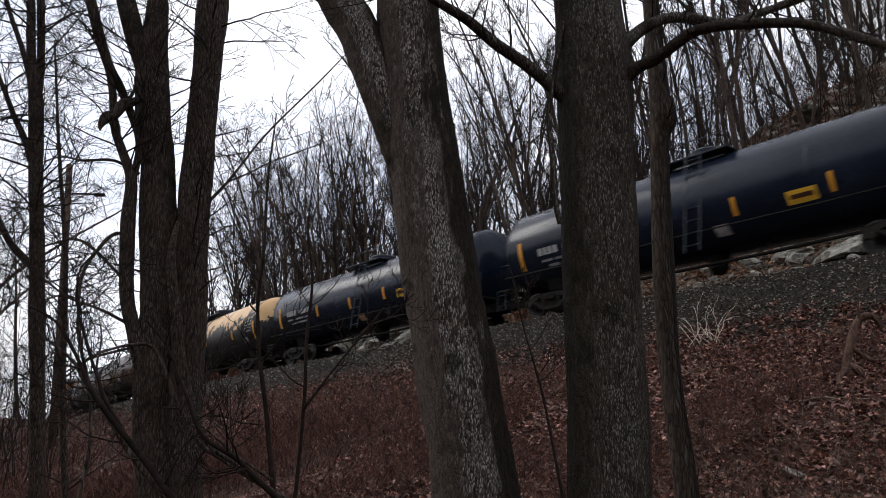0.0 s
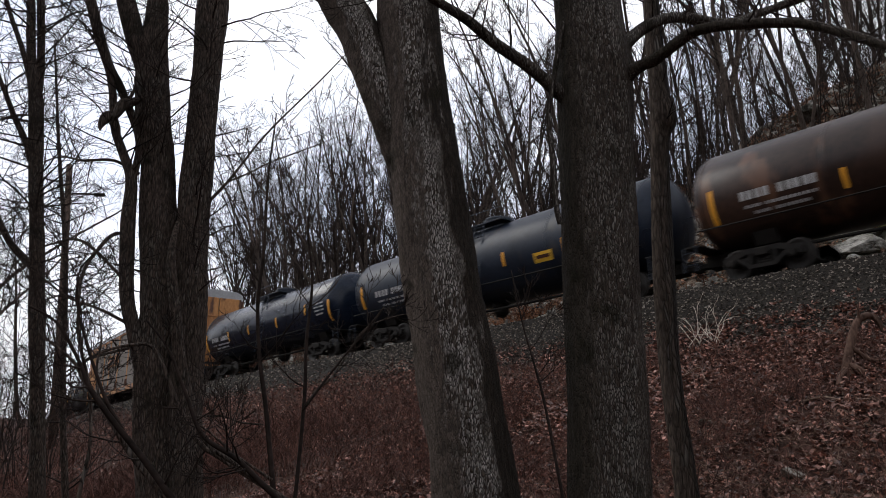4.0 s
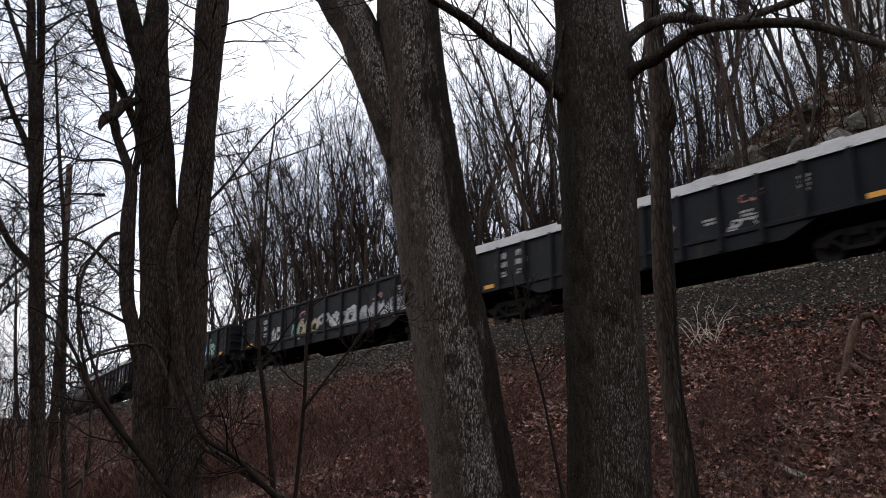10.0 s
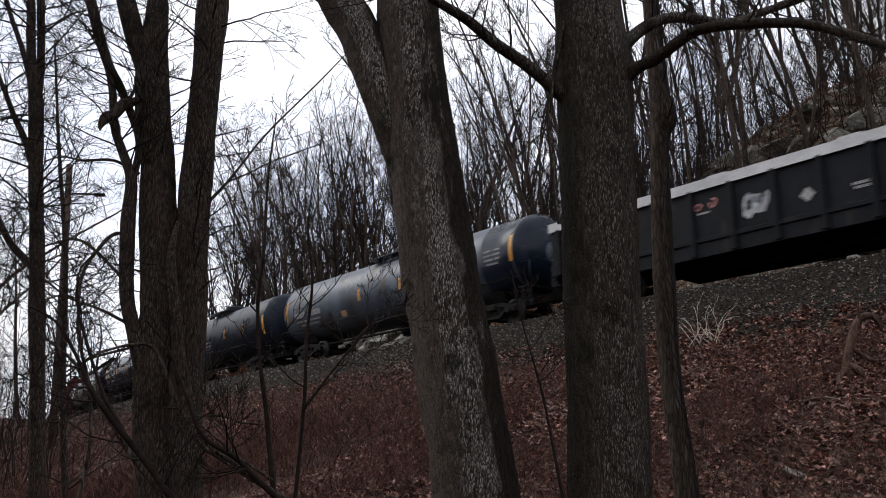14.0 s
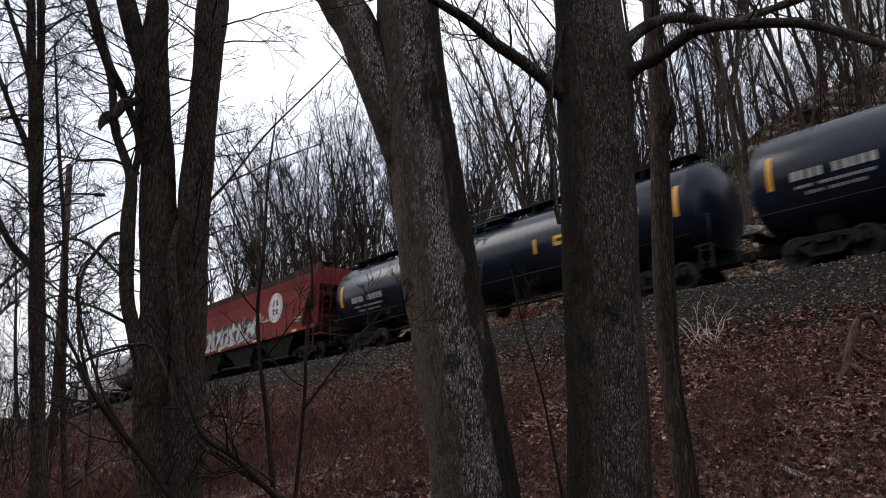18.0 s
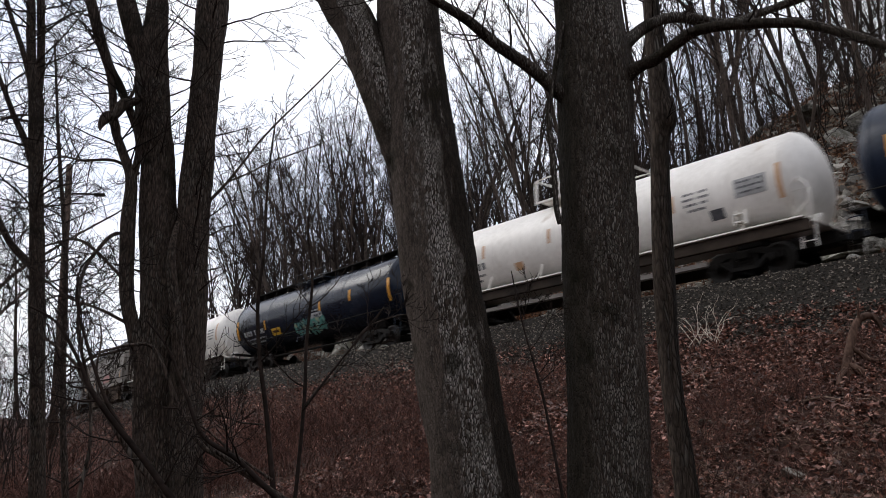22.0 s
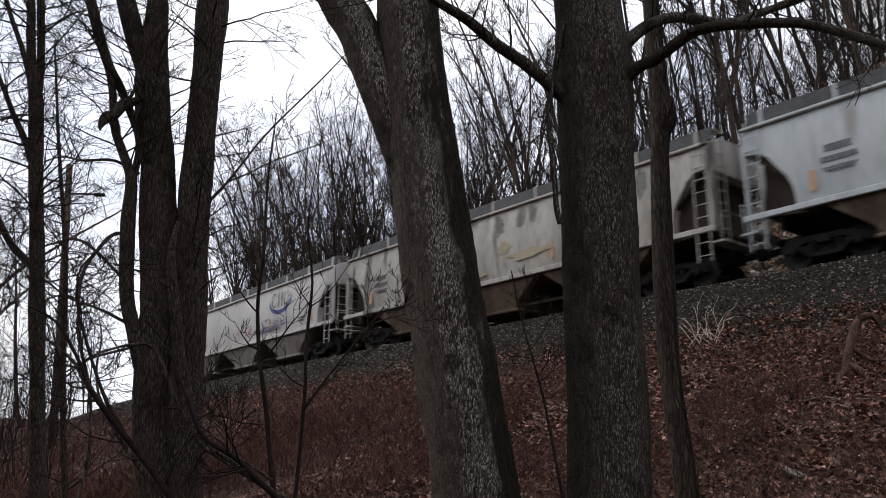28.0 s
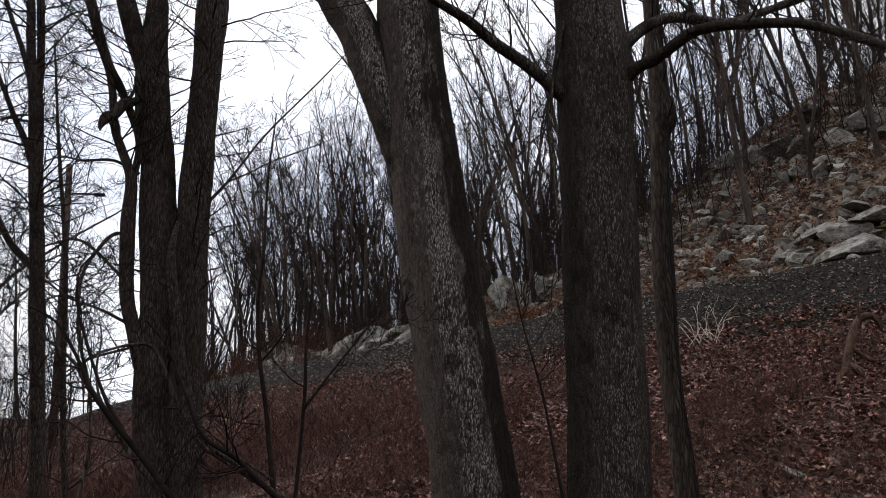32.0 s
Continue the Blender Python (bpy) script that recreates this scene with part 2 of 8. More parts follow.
def hill_soil(m):
    """Beyond the track the red-brown leaf mould gives way to grey-tan stony soil."""
    n, l = m.node_tree.nodes, m.node_tree.links
    b = n["Principled BSDF"]
    co = n.new("ShaderNodeTexCoord")
    sep = n.new("ShaderNodeSeparateXYZ")
    l.new(co.outputs["Object"], sep.inputs["Vector"])
    edge = n.new("ShaderNodeMapRange")
    edge.inputs["From Min"].default_value, edge.inputs["From Max"].default_value = 24.8, 26.4
    l.new(sep.outputs["Y"], edge.inputs["Value"])
    grit = n.new("ShaderNodeTexNoise")
    grit.inputs["Scale"].default_value, grit.inputs["Detail"].default_value = 3.5, 8.0
    l.new(co.outputs["Object"], grit.inputs["Vector"])
    tint = n.new("ShaderNodeValToRGB")
    tint.color_ramp.elements[0].position, tint.color_ramp.elements[0].color = 0.38, (0.022, 0.016, 0.012, 1)
    tint.color_ramp.elements[1].position, tint.color_ramp.elements[1].color = 0.66, (0.17, 0.128, 0.094, 1)
    l.new(grit.outputs["Fac"], tint.inputs["Fac"])
    mx = n.new("ShaderNodeMix")
    mx.data_type = "RGBA"
    old = b.inputs["Base Color"].links[0].from_socket
    l.new(edge.outputs["Result"], mx.inputs["Factor"])
    l.new(old, mx.inputs["A"])
    l.new(tint.outputs["Color"], mx.inputs["B"])
    l.new(mx.outputs["Result"], b.inputs["Base Color"])


hill_soil(EARTH)
LEAF = surface("dead_leaf", (0.024, 0.0108, 0.0076), (0.455, 0.222, 0.162), 0.35, 30.0, 0.5, 0, 0.2, 0.01, vary=2, skew=2.3)
LEAF_TAN = surface("tan_dead_leaf", (0.055, 0.027, 0.0145), (0.34, 0.168, 0.090), 0.35, 30.0, 0.6, 0, 0.2, 0.01, vary=2)
STRAW = surface("dry_straw", (0.42, 0.36, 0.30), (0.74, 0.67, 0.57), 2.0, 25.0, 0.85, 0, 0.1, 0.01)
HILL_BRUSH = surface("hill_brush_stem", (0.024, 0.012, 0.0082), (0.19, 0.090, 0.056), 0.5, 20.0, 0.85, 0, 0.1, 0.01, vary=2)
BRACKEN = surface("dead_bracken", (0.075, 0.030, 0.014), (0.30, 0.125, 0.055), 0.5, 20.0, 0.85, 0, 0.1, 0.01, vary=2)
ROTTEN = surface("rotten_wood", (0.022, 0.0125, 0.0085), (0.135, 0.082, 0.060), 4.0, 26.0, 0.95, 0, 0.8, 0.02, (1, 1, 0.3))
STRAW_DULL = surface("dull_dead_stalk", (0.08, 0.052, 0.038), (0.25, 0.18, 0.136), 2.0, 25.0, 0.85, 0, 0.1, 0.01)
BRAMBLE = surface("bramble_stem", (0.022, 0.0105, 0.0078), (0.165, 0.080, 0.060), 0.5, 20.0, 0.8, 0, 0.1, 0.01, vary=2)
BALLAST = surface("ballast_stone", (0.012, 0.0098, 0.0078), (0.33, 0.285, 0.24), 0.45, 22.0, 0.8, 0, 0.6, 0.02, vary=2, skew=3.6)
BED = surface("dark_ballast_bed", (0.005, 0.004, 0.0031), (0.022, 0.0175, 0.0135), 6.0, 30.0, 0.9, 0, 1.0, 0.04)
ROCK = surface("lichened_rock", (0.045, 0.041, 0.034), (0.36, 0.34, 0.30), 3.4, 20.0, 0.95, 0, 1.0, 0.09, (1, 1, 1), (0.115, 0.110, 0.085), 0.56, vary=1)
RUBBLE = surface("rubble_rock", (0.045, 0.040, 0.034), (0.32, 0.298, 0.258), 2.0, 16.0, 0.95, 0, 0.8, 0.04, vary=2, skew=1.3)
RAIL = surface("rail_steel", (0.10, 0.08, 0.07), (0.22, 0.19, 0.17), 2.0, 30.0, 0.5, 0.7, 0.2, 0.01)
TIE = surface("tie_timber", (0.0228, 0.01824, 0.0152), (0.0684, 0.0532, 0.0418), 3.0, 20.0, 0.9, 0, 0.5, 0.02)
BLACK = surface("black_tank_paint", (0.0045, 0.0072, 0.0140), (0.013, 0.0185, 0.0320), 0.8, 14.0, 0.25, 0, 0.06, 0.01, (0.5, 1, 1), (0.016, 0.018, 0.023), 0.70, spec=0.5, ior=1.27)
BLACK_OLD = surface("dusty_black_paint", (0.0050, 0.0075, 0.0135), (0.017, 0.023, 0.036), 0.9, 16.0, 0.4, 0, 0.1, 0.01, (1, 1, 0.35), (0.034, 0.031, 0.029), 0.64, spec=0.5, ior=1.25)
RUSTY = surface("rust_brown_paint", (0.0085, 0.0055, 0.0046), (0.040, 0.021, 0.0145), 0.7, 13.0, 0.34, 0, 0.1, 0.01, (1, 1, 0.4), (0.085, 0.042, 0.025), 0.60, spec=0.45, ior=1.3)
GREY_TANK = surface("dirty_grey_paint", (0.022, 0.028, 0.038), (0.092, 0.112, 0.142), 0.9, 14.0, 0.42, 0, 0.12, 0.01, (1.3, 1, 0.25), (0.042, 0.032, 0.025), 0.58)
NAVY = surface("glossy_navy_paint", (0.0055, 0.0095, 0.020), (0.015, 0.023, 0.042), 0.8, 14.0, 0.34, 0, 0.06, 0.01, (0.5, 1, 1), (0.016, 0.018, 0.023), 0.64, spec=0.5, ior=1.3)
PEELED = two_tone("peeled_black_over_yellow", ((0.00912, 0.00912, 0.00988), (0.0228, 0.0228, 0.0228)), ((0.56, 0.33, 0.13), (0.66, 0.42, 0.20)), 2.80, 0.42)
WHITE = surface("white_tank_paint", (0.60, 0.560, 0.51), (0.82, 0.785, 0.735), 0.8, 14.0, 0.42, 0, 0.08, 0.01, (1, 1, 0.25), (0.45, 0.378, 0.306), 0.70)
HOPPER_WHITE = surface("white_hopper_paint", (0.385, 0.370, 0.345), (0.555, 0.543, 0.515), 0.7, 9.0, 0.55, 0, 0.1, 0.01, (1.2, 1, 0.18), (0.3192, 0.2812, 0.2356), 0.68)
HOPPER_GREY = surface("grey_hopper_paint", (0.304, 0.3268, 0.3344), (0.456, 0.4864, 0.494), 0.7, 9.0, 0.55, 0, 0.1, 0.01, (1.2, 1, 0.18), (0.2508, 0.2508, 0.2356), 0.68)
HOPPER_TAN = surface("grimy_hopper_paint", (0.114, 0.0988, 0.0874), (0.2432, 0.2204, 0.1976), 0.7, 9.0, 0.65, 0, 0.1, 0.01, (1.2, 1, 0.18), (0.1216, 0.0836, 0.0608), 0.62)
HOPPER_STAIN = surface("stained_hopper_paint", (0.195, 0.180, 0.155), (0.46, 0.432, 0.385), 0.8, 9.0, 0.6, 0, 0.1, 0.01, (1.3, 1, 0.22), (0.085, 0.080, 0.070), 0.60)
RED = surface("red_hopper_paint", (0.115, 0.0175, 0.0165), (0.19, 0.034, 0.032), 0.8, 12.0, 0.75, 0, 0.1, 0.01, (1.2, 1, 0.2), (0.085, 0.024, 0.021), 0.68, spec=0.08)
RUST_UNDER = surface("brown_underframe_dust", (0.0152, 0.0114, 0.00912), (0.057, 0.0418, 0.03192), 1.2, 14.0, 0.85, 0, 0.2, 0.01, (1, 1, 0.4))
GONDOLA = surface("gondola_black_paint", (0.003, 0.0036, 0.005), (0.011, 0.012, 0.0155), 1.0, 14.0, 0.6, 0, 0.15, 0.01, (1, 1, 0.3), (0.022, 0.019, 0.018), 0.66, spec=0.4, ior=1.25)
COVER = surface("white_fibre_cover", (0.418, 0.418, 0.418), (0.608, 0.608, 0.608), 1.5, 12.0, 0.6, 0, 0.1, 0.01)
GALV = surface("galvanised_panel", (0.094, 0.079, 0.067), (0.178, 0.153, 0.132), 0.8, 10.0, 0.7, 0.0, 0.1, 0.01, (1, 1, 0.3), (0.12, 0.088, 0.062), 0.66, vary=1)
WALK_GREY = surface("dull_zinc_walkway", (0.030, 0.031, 0.033), (0.075, 0.077, 0.080), 1.5, 14.0, 0.6, 0.2, 0.1, 0.01)
WALK_RED = surface("sooty_red_walkway", (0.014, 0.008, 0.007), (0.042, 0.020, 0.017), 1.5, 14.0, 0.85, 0, 0.1, 0.01)
ROOF_GALV = surface("galvanised_roof", (0.22, 0.22, 0.225), (0.34, 0.34, 0.345), 0.9, 10.0, 0.45, 0.2, 0.1, 0.01)
ORANGE = surface("faded_yellow_paint", (0.24, 0.098, 0.032), (0.50, 0.235, 0.082), 1.0, 12.0, 0.65, 0, 0.15, 0.01, (1, 1, 0.3), (0.085, 0.038, 0.022), 0.60)
RUST_FOOT = surface("rust_brown_plate", (0.035, 0.015, 0.010), (0.095, 0.042, 0.026), 2.0, 14.0, 0.85, 0, 0.2, 0.01)
BAY_BROWN = surface("dusty_brown_bay_paint", (0.050, 0.033, 0.024), (0.125, 0.090, 0.068), 1.0, 12.0, 0.85, 0, 0.1, 0.01, (1.2, 1, 0.3), (0.15, 0.12, 0.09), 0.64)
MOSS = surface("yellow_green_moss", (0.020, 0.022, 0.006), (0.10, 0.098, 0.024), 3.0, 30.0, 0.95, 0, 1.0, 0.03)
STEEL_DARK = surface("grimy_cast_steel", (0.00456, 0.00418, 0.0038), (0.01824, 0.0152, 0.01292), 3.0, 25.0, 0.8, 0.1, 0.3, 0.01, spec=0.15)
WHEEL = surface("wheel_steel", (0.0076, 0.00684, 0.00608), (0.0304, 0.02584, 0.0228), 4.0, 25.0, 0.6, 0.4, 0.2, 0.01)
REFLECT = surface("yellow_reflector", (0.608, 0.2508, 0.0152), (0.722, 0.3496, 0.038), 4.0, 20.0, 0.4, 0, 0.05, 0.005)
PLACARD = surface("yellow_placard", (0.57, 0.3192, 0.0152), (0.646, 0.3952, 0.038), 4.0, 20.0, 0.5, 0, 0.05, 0.005)
LETTER = surface("white_stencil", (0.24, 0.235, 0.23), (0.42, 0.415, 0.41), 5.0, 30.0, 0.6, 0, 0.05, 0.005)
FADED = surface("faded_orange_reflector", (0.42, 0.23, 0.12), (0.55, 0.34, 0.19), 4.0, 20.0, 0.5, 0, 0.05, 0.005)
LETTER_DARK = surface("dark_stencil", (0.04, 0.04, 0.045), (0.10, 0.10, 0.11), 5.0, 30.0, 0.6, 0, 0.05, 0.005)
BLUE = surface("blue_emblem_paint", (0.018, 0.030, 0.13), (0.035, 0.055, 0.20), 3.0, 20.0, 0.5, 0, 0.05, 0.005)
SPRAY_BLUE = surface("sprayed_blue_paint", (0.10, 0.30, 0.52), (0.42, 0.66, 0.82), 1.4, 10.0, 0.5, 0, 0.05, 0.005, (1, 1, 1), (0.75, 0.8, 0.82), 0.56)
SPRAY_PALE = surface("sprayed_pale_paint", (0.22, 0.22, 0.23), (0.52, 0.52, 0.53), 1.4, 10.0, 0.5, 0, 0.05, 0.005, (1, 1, 1), (0.12, 0.14, 0.16), 0.58)
SPRAY_GREEN = surface("sprayed_teal_paint", (0.03, 0.16, 0.15), (0.16, 0.40, 0.34), 1.4, 10.0, 0.5, 0, 0.05, 0.005, (1, 1, 1), (0.42, 0.45, 0.30), 0.58)
SPRAY_GOLD = surface("sprayed_ochre_paint", (0.24, 0.20, 0.10), (0.50, 0.45, 0.28), 1.4, 10.0, 0.5, 0, 0.05, 0.005, (1, 1, 1), (0.10, 0.12, 0.10), 0.56)
SPRAY_PINK = surface("sprayed_red_paint", (0.28, 0.085, 0.08), (0.44, 0.19, 0.175), 1.4, 10.0, 0.5, 0, 0.05, 0.005)
SPRAY_ICE = surface("sprayed_pale_blue_paint", (0.30, 0.40, 0.52), (0.68, 0.72, 0.78), 1.4, 10.0, 0.5, 0, 0.05, 0.005, (1, 1, 1), (0.14, 0.36, 0.62), 0.56)
SPRAY_DARK = surface("sprayed_dark_teal_paint", (0.012, 0.05, 0.05), (0.03, 0.10, 0.098), 1.4, 10.0, 0.5, 0, 0.05, 0.005)
SPRAY_MOSS = surface("sprayed_dull_green_paint", (0.020, 0.028, 0.008), (0.07, 0.085, 0.018), 1.4, 10.0, 0.5, 0, 0.05, 0.005)
SOOT = surface("grey_run_stain", (0.10, 0.095, 0.085), (0.20, 0.19, 0.172), 1.4, 10.0, 0.7, 0, 0.05, 0.005)
OCHRE = surface("ochre_smear", (0.27, 0.225, 0.13), (0.38, 0.33, 0.215), 1.4, 10.0, 0.6, 0, 0.05, 0.005)
SPRAY_VIOLET = surface("sprayed_violet_paint", (0.09, 0.06, 0.13), (0.19, 0.14, 0.24), 1.4, 10.0, 0.5, 0, 0.05, 0.005)
POLE = surface("weathered_pole_timber", (0.04, 0.026, 0.02), (0.10, 0.07, 0.055), 2.0, 20.0, 0.9, 0, 0.4, 0.01, (1, 1, 0.2))

# ---- mesh tools ----


class Form:
    """Collects vertices and faces of one mesh."""

    def __init__(self):
        self.v, self.f = [], []

    def add(self, verts, faces):
        k = len(self.v)
        self.v.extend(verts)
        self.f.extend([tuple(i + k for i in q) for q in faces])
        return self

    def box(self, x, y, z, sx, sy, sz, c=0.0, turn=None):
        """Box by centre and size, with edges cut off by c."""
        hx, hy, hz = sx / 2, sy / 2, sz / 2
        if c <= 0:
            vs = [(a * hx, b * hy, d * hz) for a in (-1, 1) for b in (-1, 1) for d in (-1, 1)]
            fs = [(0, 1, 3, 2), (4, 6, 7, 5), (0, 4, 5, 1), (2, 3, 7, 6), (0, 2, 6, 4), (1, 5, 7, 3)]
        else:
            c = min(c, hx * 0.9, hy * 0.9, hz * 0.9)
            vs, at = [], {}
            for a in (-1, 1):
                for b in (-1, 1):
                    for d in (-1, 1):
                        for ax in range(3):
                            p = [a * (hx - c), b * (hy - c), d * (hz - c)]
                            p[ax] = (a * hx, b * hy, d * hz)[ax]
                            at[(a, b, d, ax)] = len(vs)
                            vs.append(tuple(p))
            fs = []
            for s in (-1, 1):
                fs.append(tuple(at[(s, b, d, 0)] for b, d in ((-1, -1), (1, -1), (1, 1), (-1, 1))))
                fs.append(tuple(at[(a, s, d, 1)] for a, d in ((-1, -1), (1, -1), (1, 1), (-1, 1))))
                fs.append(tuple(at[(a, b, s, 2)] for a, b in ((-1, -1), (1, -1), (1, 1), (-1, 1))))
            for s in (-1, 1):
                for t in (-1, 1):
                    fs.append((at[(s, t, -1, 0)], at[(s, t, 1, 0)], at[(s, t, 1, 1)], at[(s, t, -1, 1)]))
                    fs.append((at[(s, -1, t, 0)], at[(s, 1, t, 0)], at[(s, 1, t, 2)], at[(s, -1, t, 2)]))
                    fs.append((at[(-1, s, t, 1)], at[(1, s, t, 1)], at[(1, s, t, 2)], at[(-1, s, t, 2)]))
            for a in (-1, 1):
                for b in (-1, 1):
                    for d in (-1, 1):
                        fs.append((at[(a, b, d, 0)], at[(a, b, d, 1)], at[(a, b, d, 2)]))
        if turn is not None:
            vs = [tuple(turn @ Vector(p)) for p in vs]
        return self.add([(p[0] + x, p[1] + y, p[2] + z) for p in vs], fs)

    def tube(self, pts, radii, n=8, cap=True):
        """Round bar along points, with a radius for each."""
        pts = [Vector(p) for p in pts]
        if not hasattr(radii, "__len__"):
            radii = [radii] * len(pts)
        d = (pts[1] - pts[0]).normalized()
        side = d.orthogonal().normalized()
        vs, fs = [], []
        for i, p in enumerate(pts):
            if 0 < i < len(pts) - 1:
                d = (pts[i + 1] - pts[i - 1]).normalized()
            elif i:
                d = (pts[i] - pts[i - 1]).normalized()
            side = (side - d * side.dot(d))
            if side.length < 1e-6:
                side = d.orthogonal()
            side.normalize()
            up = d.cross(side)
            for k in range(n):
                a = 2 * math.pi * k / n
                vs.append(tuple(p + (side * math.cos(a) + up * math.sin(a)) * radii[i]))
        for i in range(len(pts) - 1):
            for k in range(n):
                q = (k + 1) % n
                fs.append((i * n + k, i * n + q, (i + 1) * n + q, (i + 1) * n + k))
        if cap:
            fs.append(tuple(range(n - 1, -1, -1)))
            fs.append(tuple(range((len(pts) - 1) * n, len(pts) * n)))
        return self.add(vs, fs)

    def lathe(self, prof, axis="x", n=32, at=(0, 0, 0)):
        """Turned body: (place along the axis, radius) pairs."""
        vs, fs = [], []
        for s, r in prof:
            for k in range(n):
                a = 2 * math.pi * k / n
                c, e = r * math.cos(a), r * math.sin(a)
                p = (s, c, e) if axis == "x" else (c, s, e) if axis == "y" else (c, e, s)
                vs.append((p[0] + at[0], p[1] + at[1], p[2] + at[2]))
        for i in range(len(prof) - 1):
            for k in range(n):
                q = (k + 1) % n
                fs.append((i * n + k, (i + 1) * n + k, (i + 1) * n + q, i * n + q))
        fs.append(tuple(range(n)))
        fs.append(tuple(range(len(prof) * n - 1, (len(prof) - 1) * n - 1, -1)))
        return self.add(vs, fs)

    def prism(self, poly, lo, hi, axis="y"):
        """Outline (two coordinates) pushed along an axis from lo to hi."""
        n = len(poly)

        def put(a, b, s):
            return (a, s, b) if axis == "y" else (s, a, b) if axis == "x" else (a, b, s)
        vs = [put(a, b, lo) for a, b in poly] + [put(a, b, hi) for a, b in poly]
        fs = [tuple(range(n)), tuple(range(2 * n - 1, n - 1, -1))]
        fs += [(i, i + n, (i + 1) % n + n, (i + 1) % n) for i in range(n)]
        return self.add(vs, fs)

    def mesh(self, name, smooth=False):
        me = bpy.data.meshes.new(name)
        me.from_pydata(self.v, [], self.f)
        bm = bmesh.new()
        bm.from_mesh(me)
        bmesh.ops.recalc_face_normals(bm, faces=bm.faces)
        bm.to_mesh(me)
        bm.free()
        if smooth:
            me.polygons.foreach_set("use_smooth", [True] * len(me.polygons))
        me.materials.append(None)
        return me


def part(name, form, material, parent=None, label="", smooth=False, m=None):
    """One mesh object, under a thing or a part. form: a Form or a mesh that is already made."""
    me = form.mesh(name, smooth) if isinstance(form, Form) else form
    ob = new(name, me)
    ob.material_slots[0].link = "OBJECT"
    ob.material_slots[0].material = material
    if parent is not None:
        ob.parent = parent
    if m is not None:
        ob.matrix_basis = m
    if label:
        tagged(ob, label)
    return ob


SHARED = {}


def shared(key, make, smooth=False):
    """The mesh of that key, made at its first use."""
    if key not in SHARED:
        SHARED[key] = make().mesh(key.split("/")[0], smooth)
    return SHARED[key]


def steps(lo, hi, x):
    u = min(1.0, max(0.0, (x - lo) / (hi - lo)))
    return u * u * (3 - 2 * u)


def along(table, x):
    """Linear interpolation in a table of pairs."""
    if x <= table[0][0]:
        return table[0][1]
    for (a, p), (b, q) in zip(table, table[1:]):
        if x <= b:
            return p + (q - p) * (x - a) / (b - a)
    return table[-1][1]


# ---- ground ----
TRACK_Y, RAIL_Z = 22.3, 6.85
CURVE_AT, CURVE_R, CURVE_TURN = -30.0, 300.0, 0.30


def bend(x):
    """How far the curving track has moved away from its straight line at x."""
    if x > CURVE_AT:
        return 0.0
    u = (CURVE_AT - x) / CURVE_R
    if u < math.sin(CURVE_TURN):
        return CURVE_R * (1 - math.sqrt(1 - u * u))
    return CURVE_R * (1 - math.cos(CURVE_TURN)) + (CURVE_AT - CURVE_R * math.sin(CURVE_TURN) - x) * math.tan(CURVE_TURN)


def on_track(s):
    """Point of the track's centre line at the distance s along it, and its heading."""
    if s > CURVE_AT:
        return s, TRACK_Y, 0.0
    a = min(CURVE_TURN, (CURVE_AT - s) / CURVE_R)
    rest = max(0.0, CURVE_AT - CURVE_TURN * CURVE_R - s)
    return CURVE_AT - CURVE_R * math.sin(a) - rest * math.cos(a), TRACK_Y + CURVE_R * (1 - math.cos(a)) + rest * math.sin(a), -a


# Rise at y below -3 is unseen, added to block sky behind the camera.
BANK = [(-4000, 60), (-160, 46), (-70, 22), (-25, 4.0), (-10, 0.6), (-3, 0.0), (0, 0.0), (5, 0.45), (8, 1.0), (11, 1.8), (14, 3.0), (17.3, 4.35), (18.0, 4.85), (20.2, 6.56), (20.6, 6.60), (24.4, 6.60),
        (25.4, 6.1), (26.2, 6.0)]


def climb(d):
    """Rise of the hillside at the distance d behind the cutting: easy at its foot, steep above, then levelling."""
    if d < 14:
        return 0.14 * d + 0.0295 * d * d
    return 7.74 + 8.0 * (1 - math.exp(-(d - 14) * 0.48 / 8.0))


def terrain(x, y):
    z = along(BANK, y)
    n1 = noise.noise((x * 0.11, y * 0.11, 3.1))
    n2 = noise.noise((x * 0.45, y * 0.45, 7.7))
    if y < 18.0:
        z += (n1 * 0.35 + n2 * 0.12) * steps(18.0, 13.0, y) if y > 13.0 else n1 * 0.35 + n2 * 0.12
    if y < 17.6:
        z += max(0.0, 5.1 - z) * steps(-36, -62, x) * steps(-6, 4, y) * steps(17.6, 15.5, y)
    if y > 25.4:
        d = y - 25.4
        cut, hill = steps(-76, -57, x + 2 * min(d, 60)), steps(-42, -17, x)
        z = 6.0 + cut * 5.5 * (1 - math.exp(-d * 0.17)) + cut * 0.06 * min(d, 60) + hill * climb(d) - (1 - cut) * min(d * 0.35, 16)
        z += (n1 * 1.6 + n2 * 0.45) * min(1.0, d / 6)
    if x < -110:
        z -= (min(-110 - x, 200) * 0.05) * (1 if (y < 19 or y > 26) else 0.0)
    return z


GRID_X = [-4000, -1500, -700, -400, -280, -220, -180, -150, -135] + [-125 + i * 1.0 for i in range(136)] + [14, 18, 25, 40, 80, 200, 700, 4000]
GRID_Y = [-4000, -1200, -400, -150, -60, -30, -15, -8, -4] + [-2 + i * 0.75 for i in range(27)] + [18.6, 19.2, 19.8, 20.2, 20.6, 21.4, 22.3, 23.2, 24.0, 24.4, 24.9, 25.4, 25.9]
GRID_Y += [26.5 + i * 0.8 for i in range(50)] + [67, 69, 72, 76, 81, 88, 98, 106, 118, 135, 160, 200, 280, 420, 800, 1800, 4000]
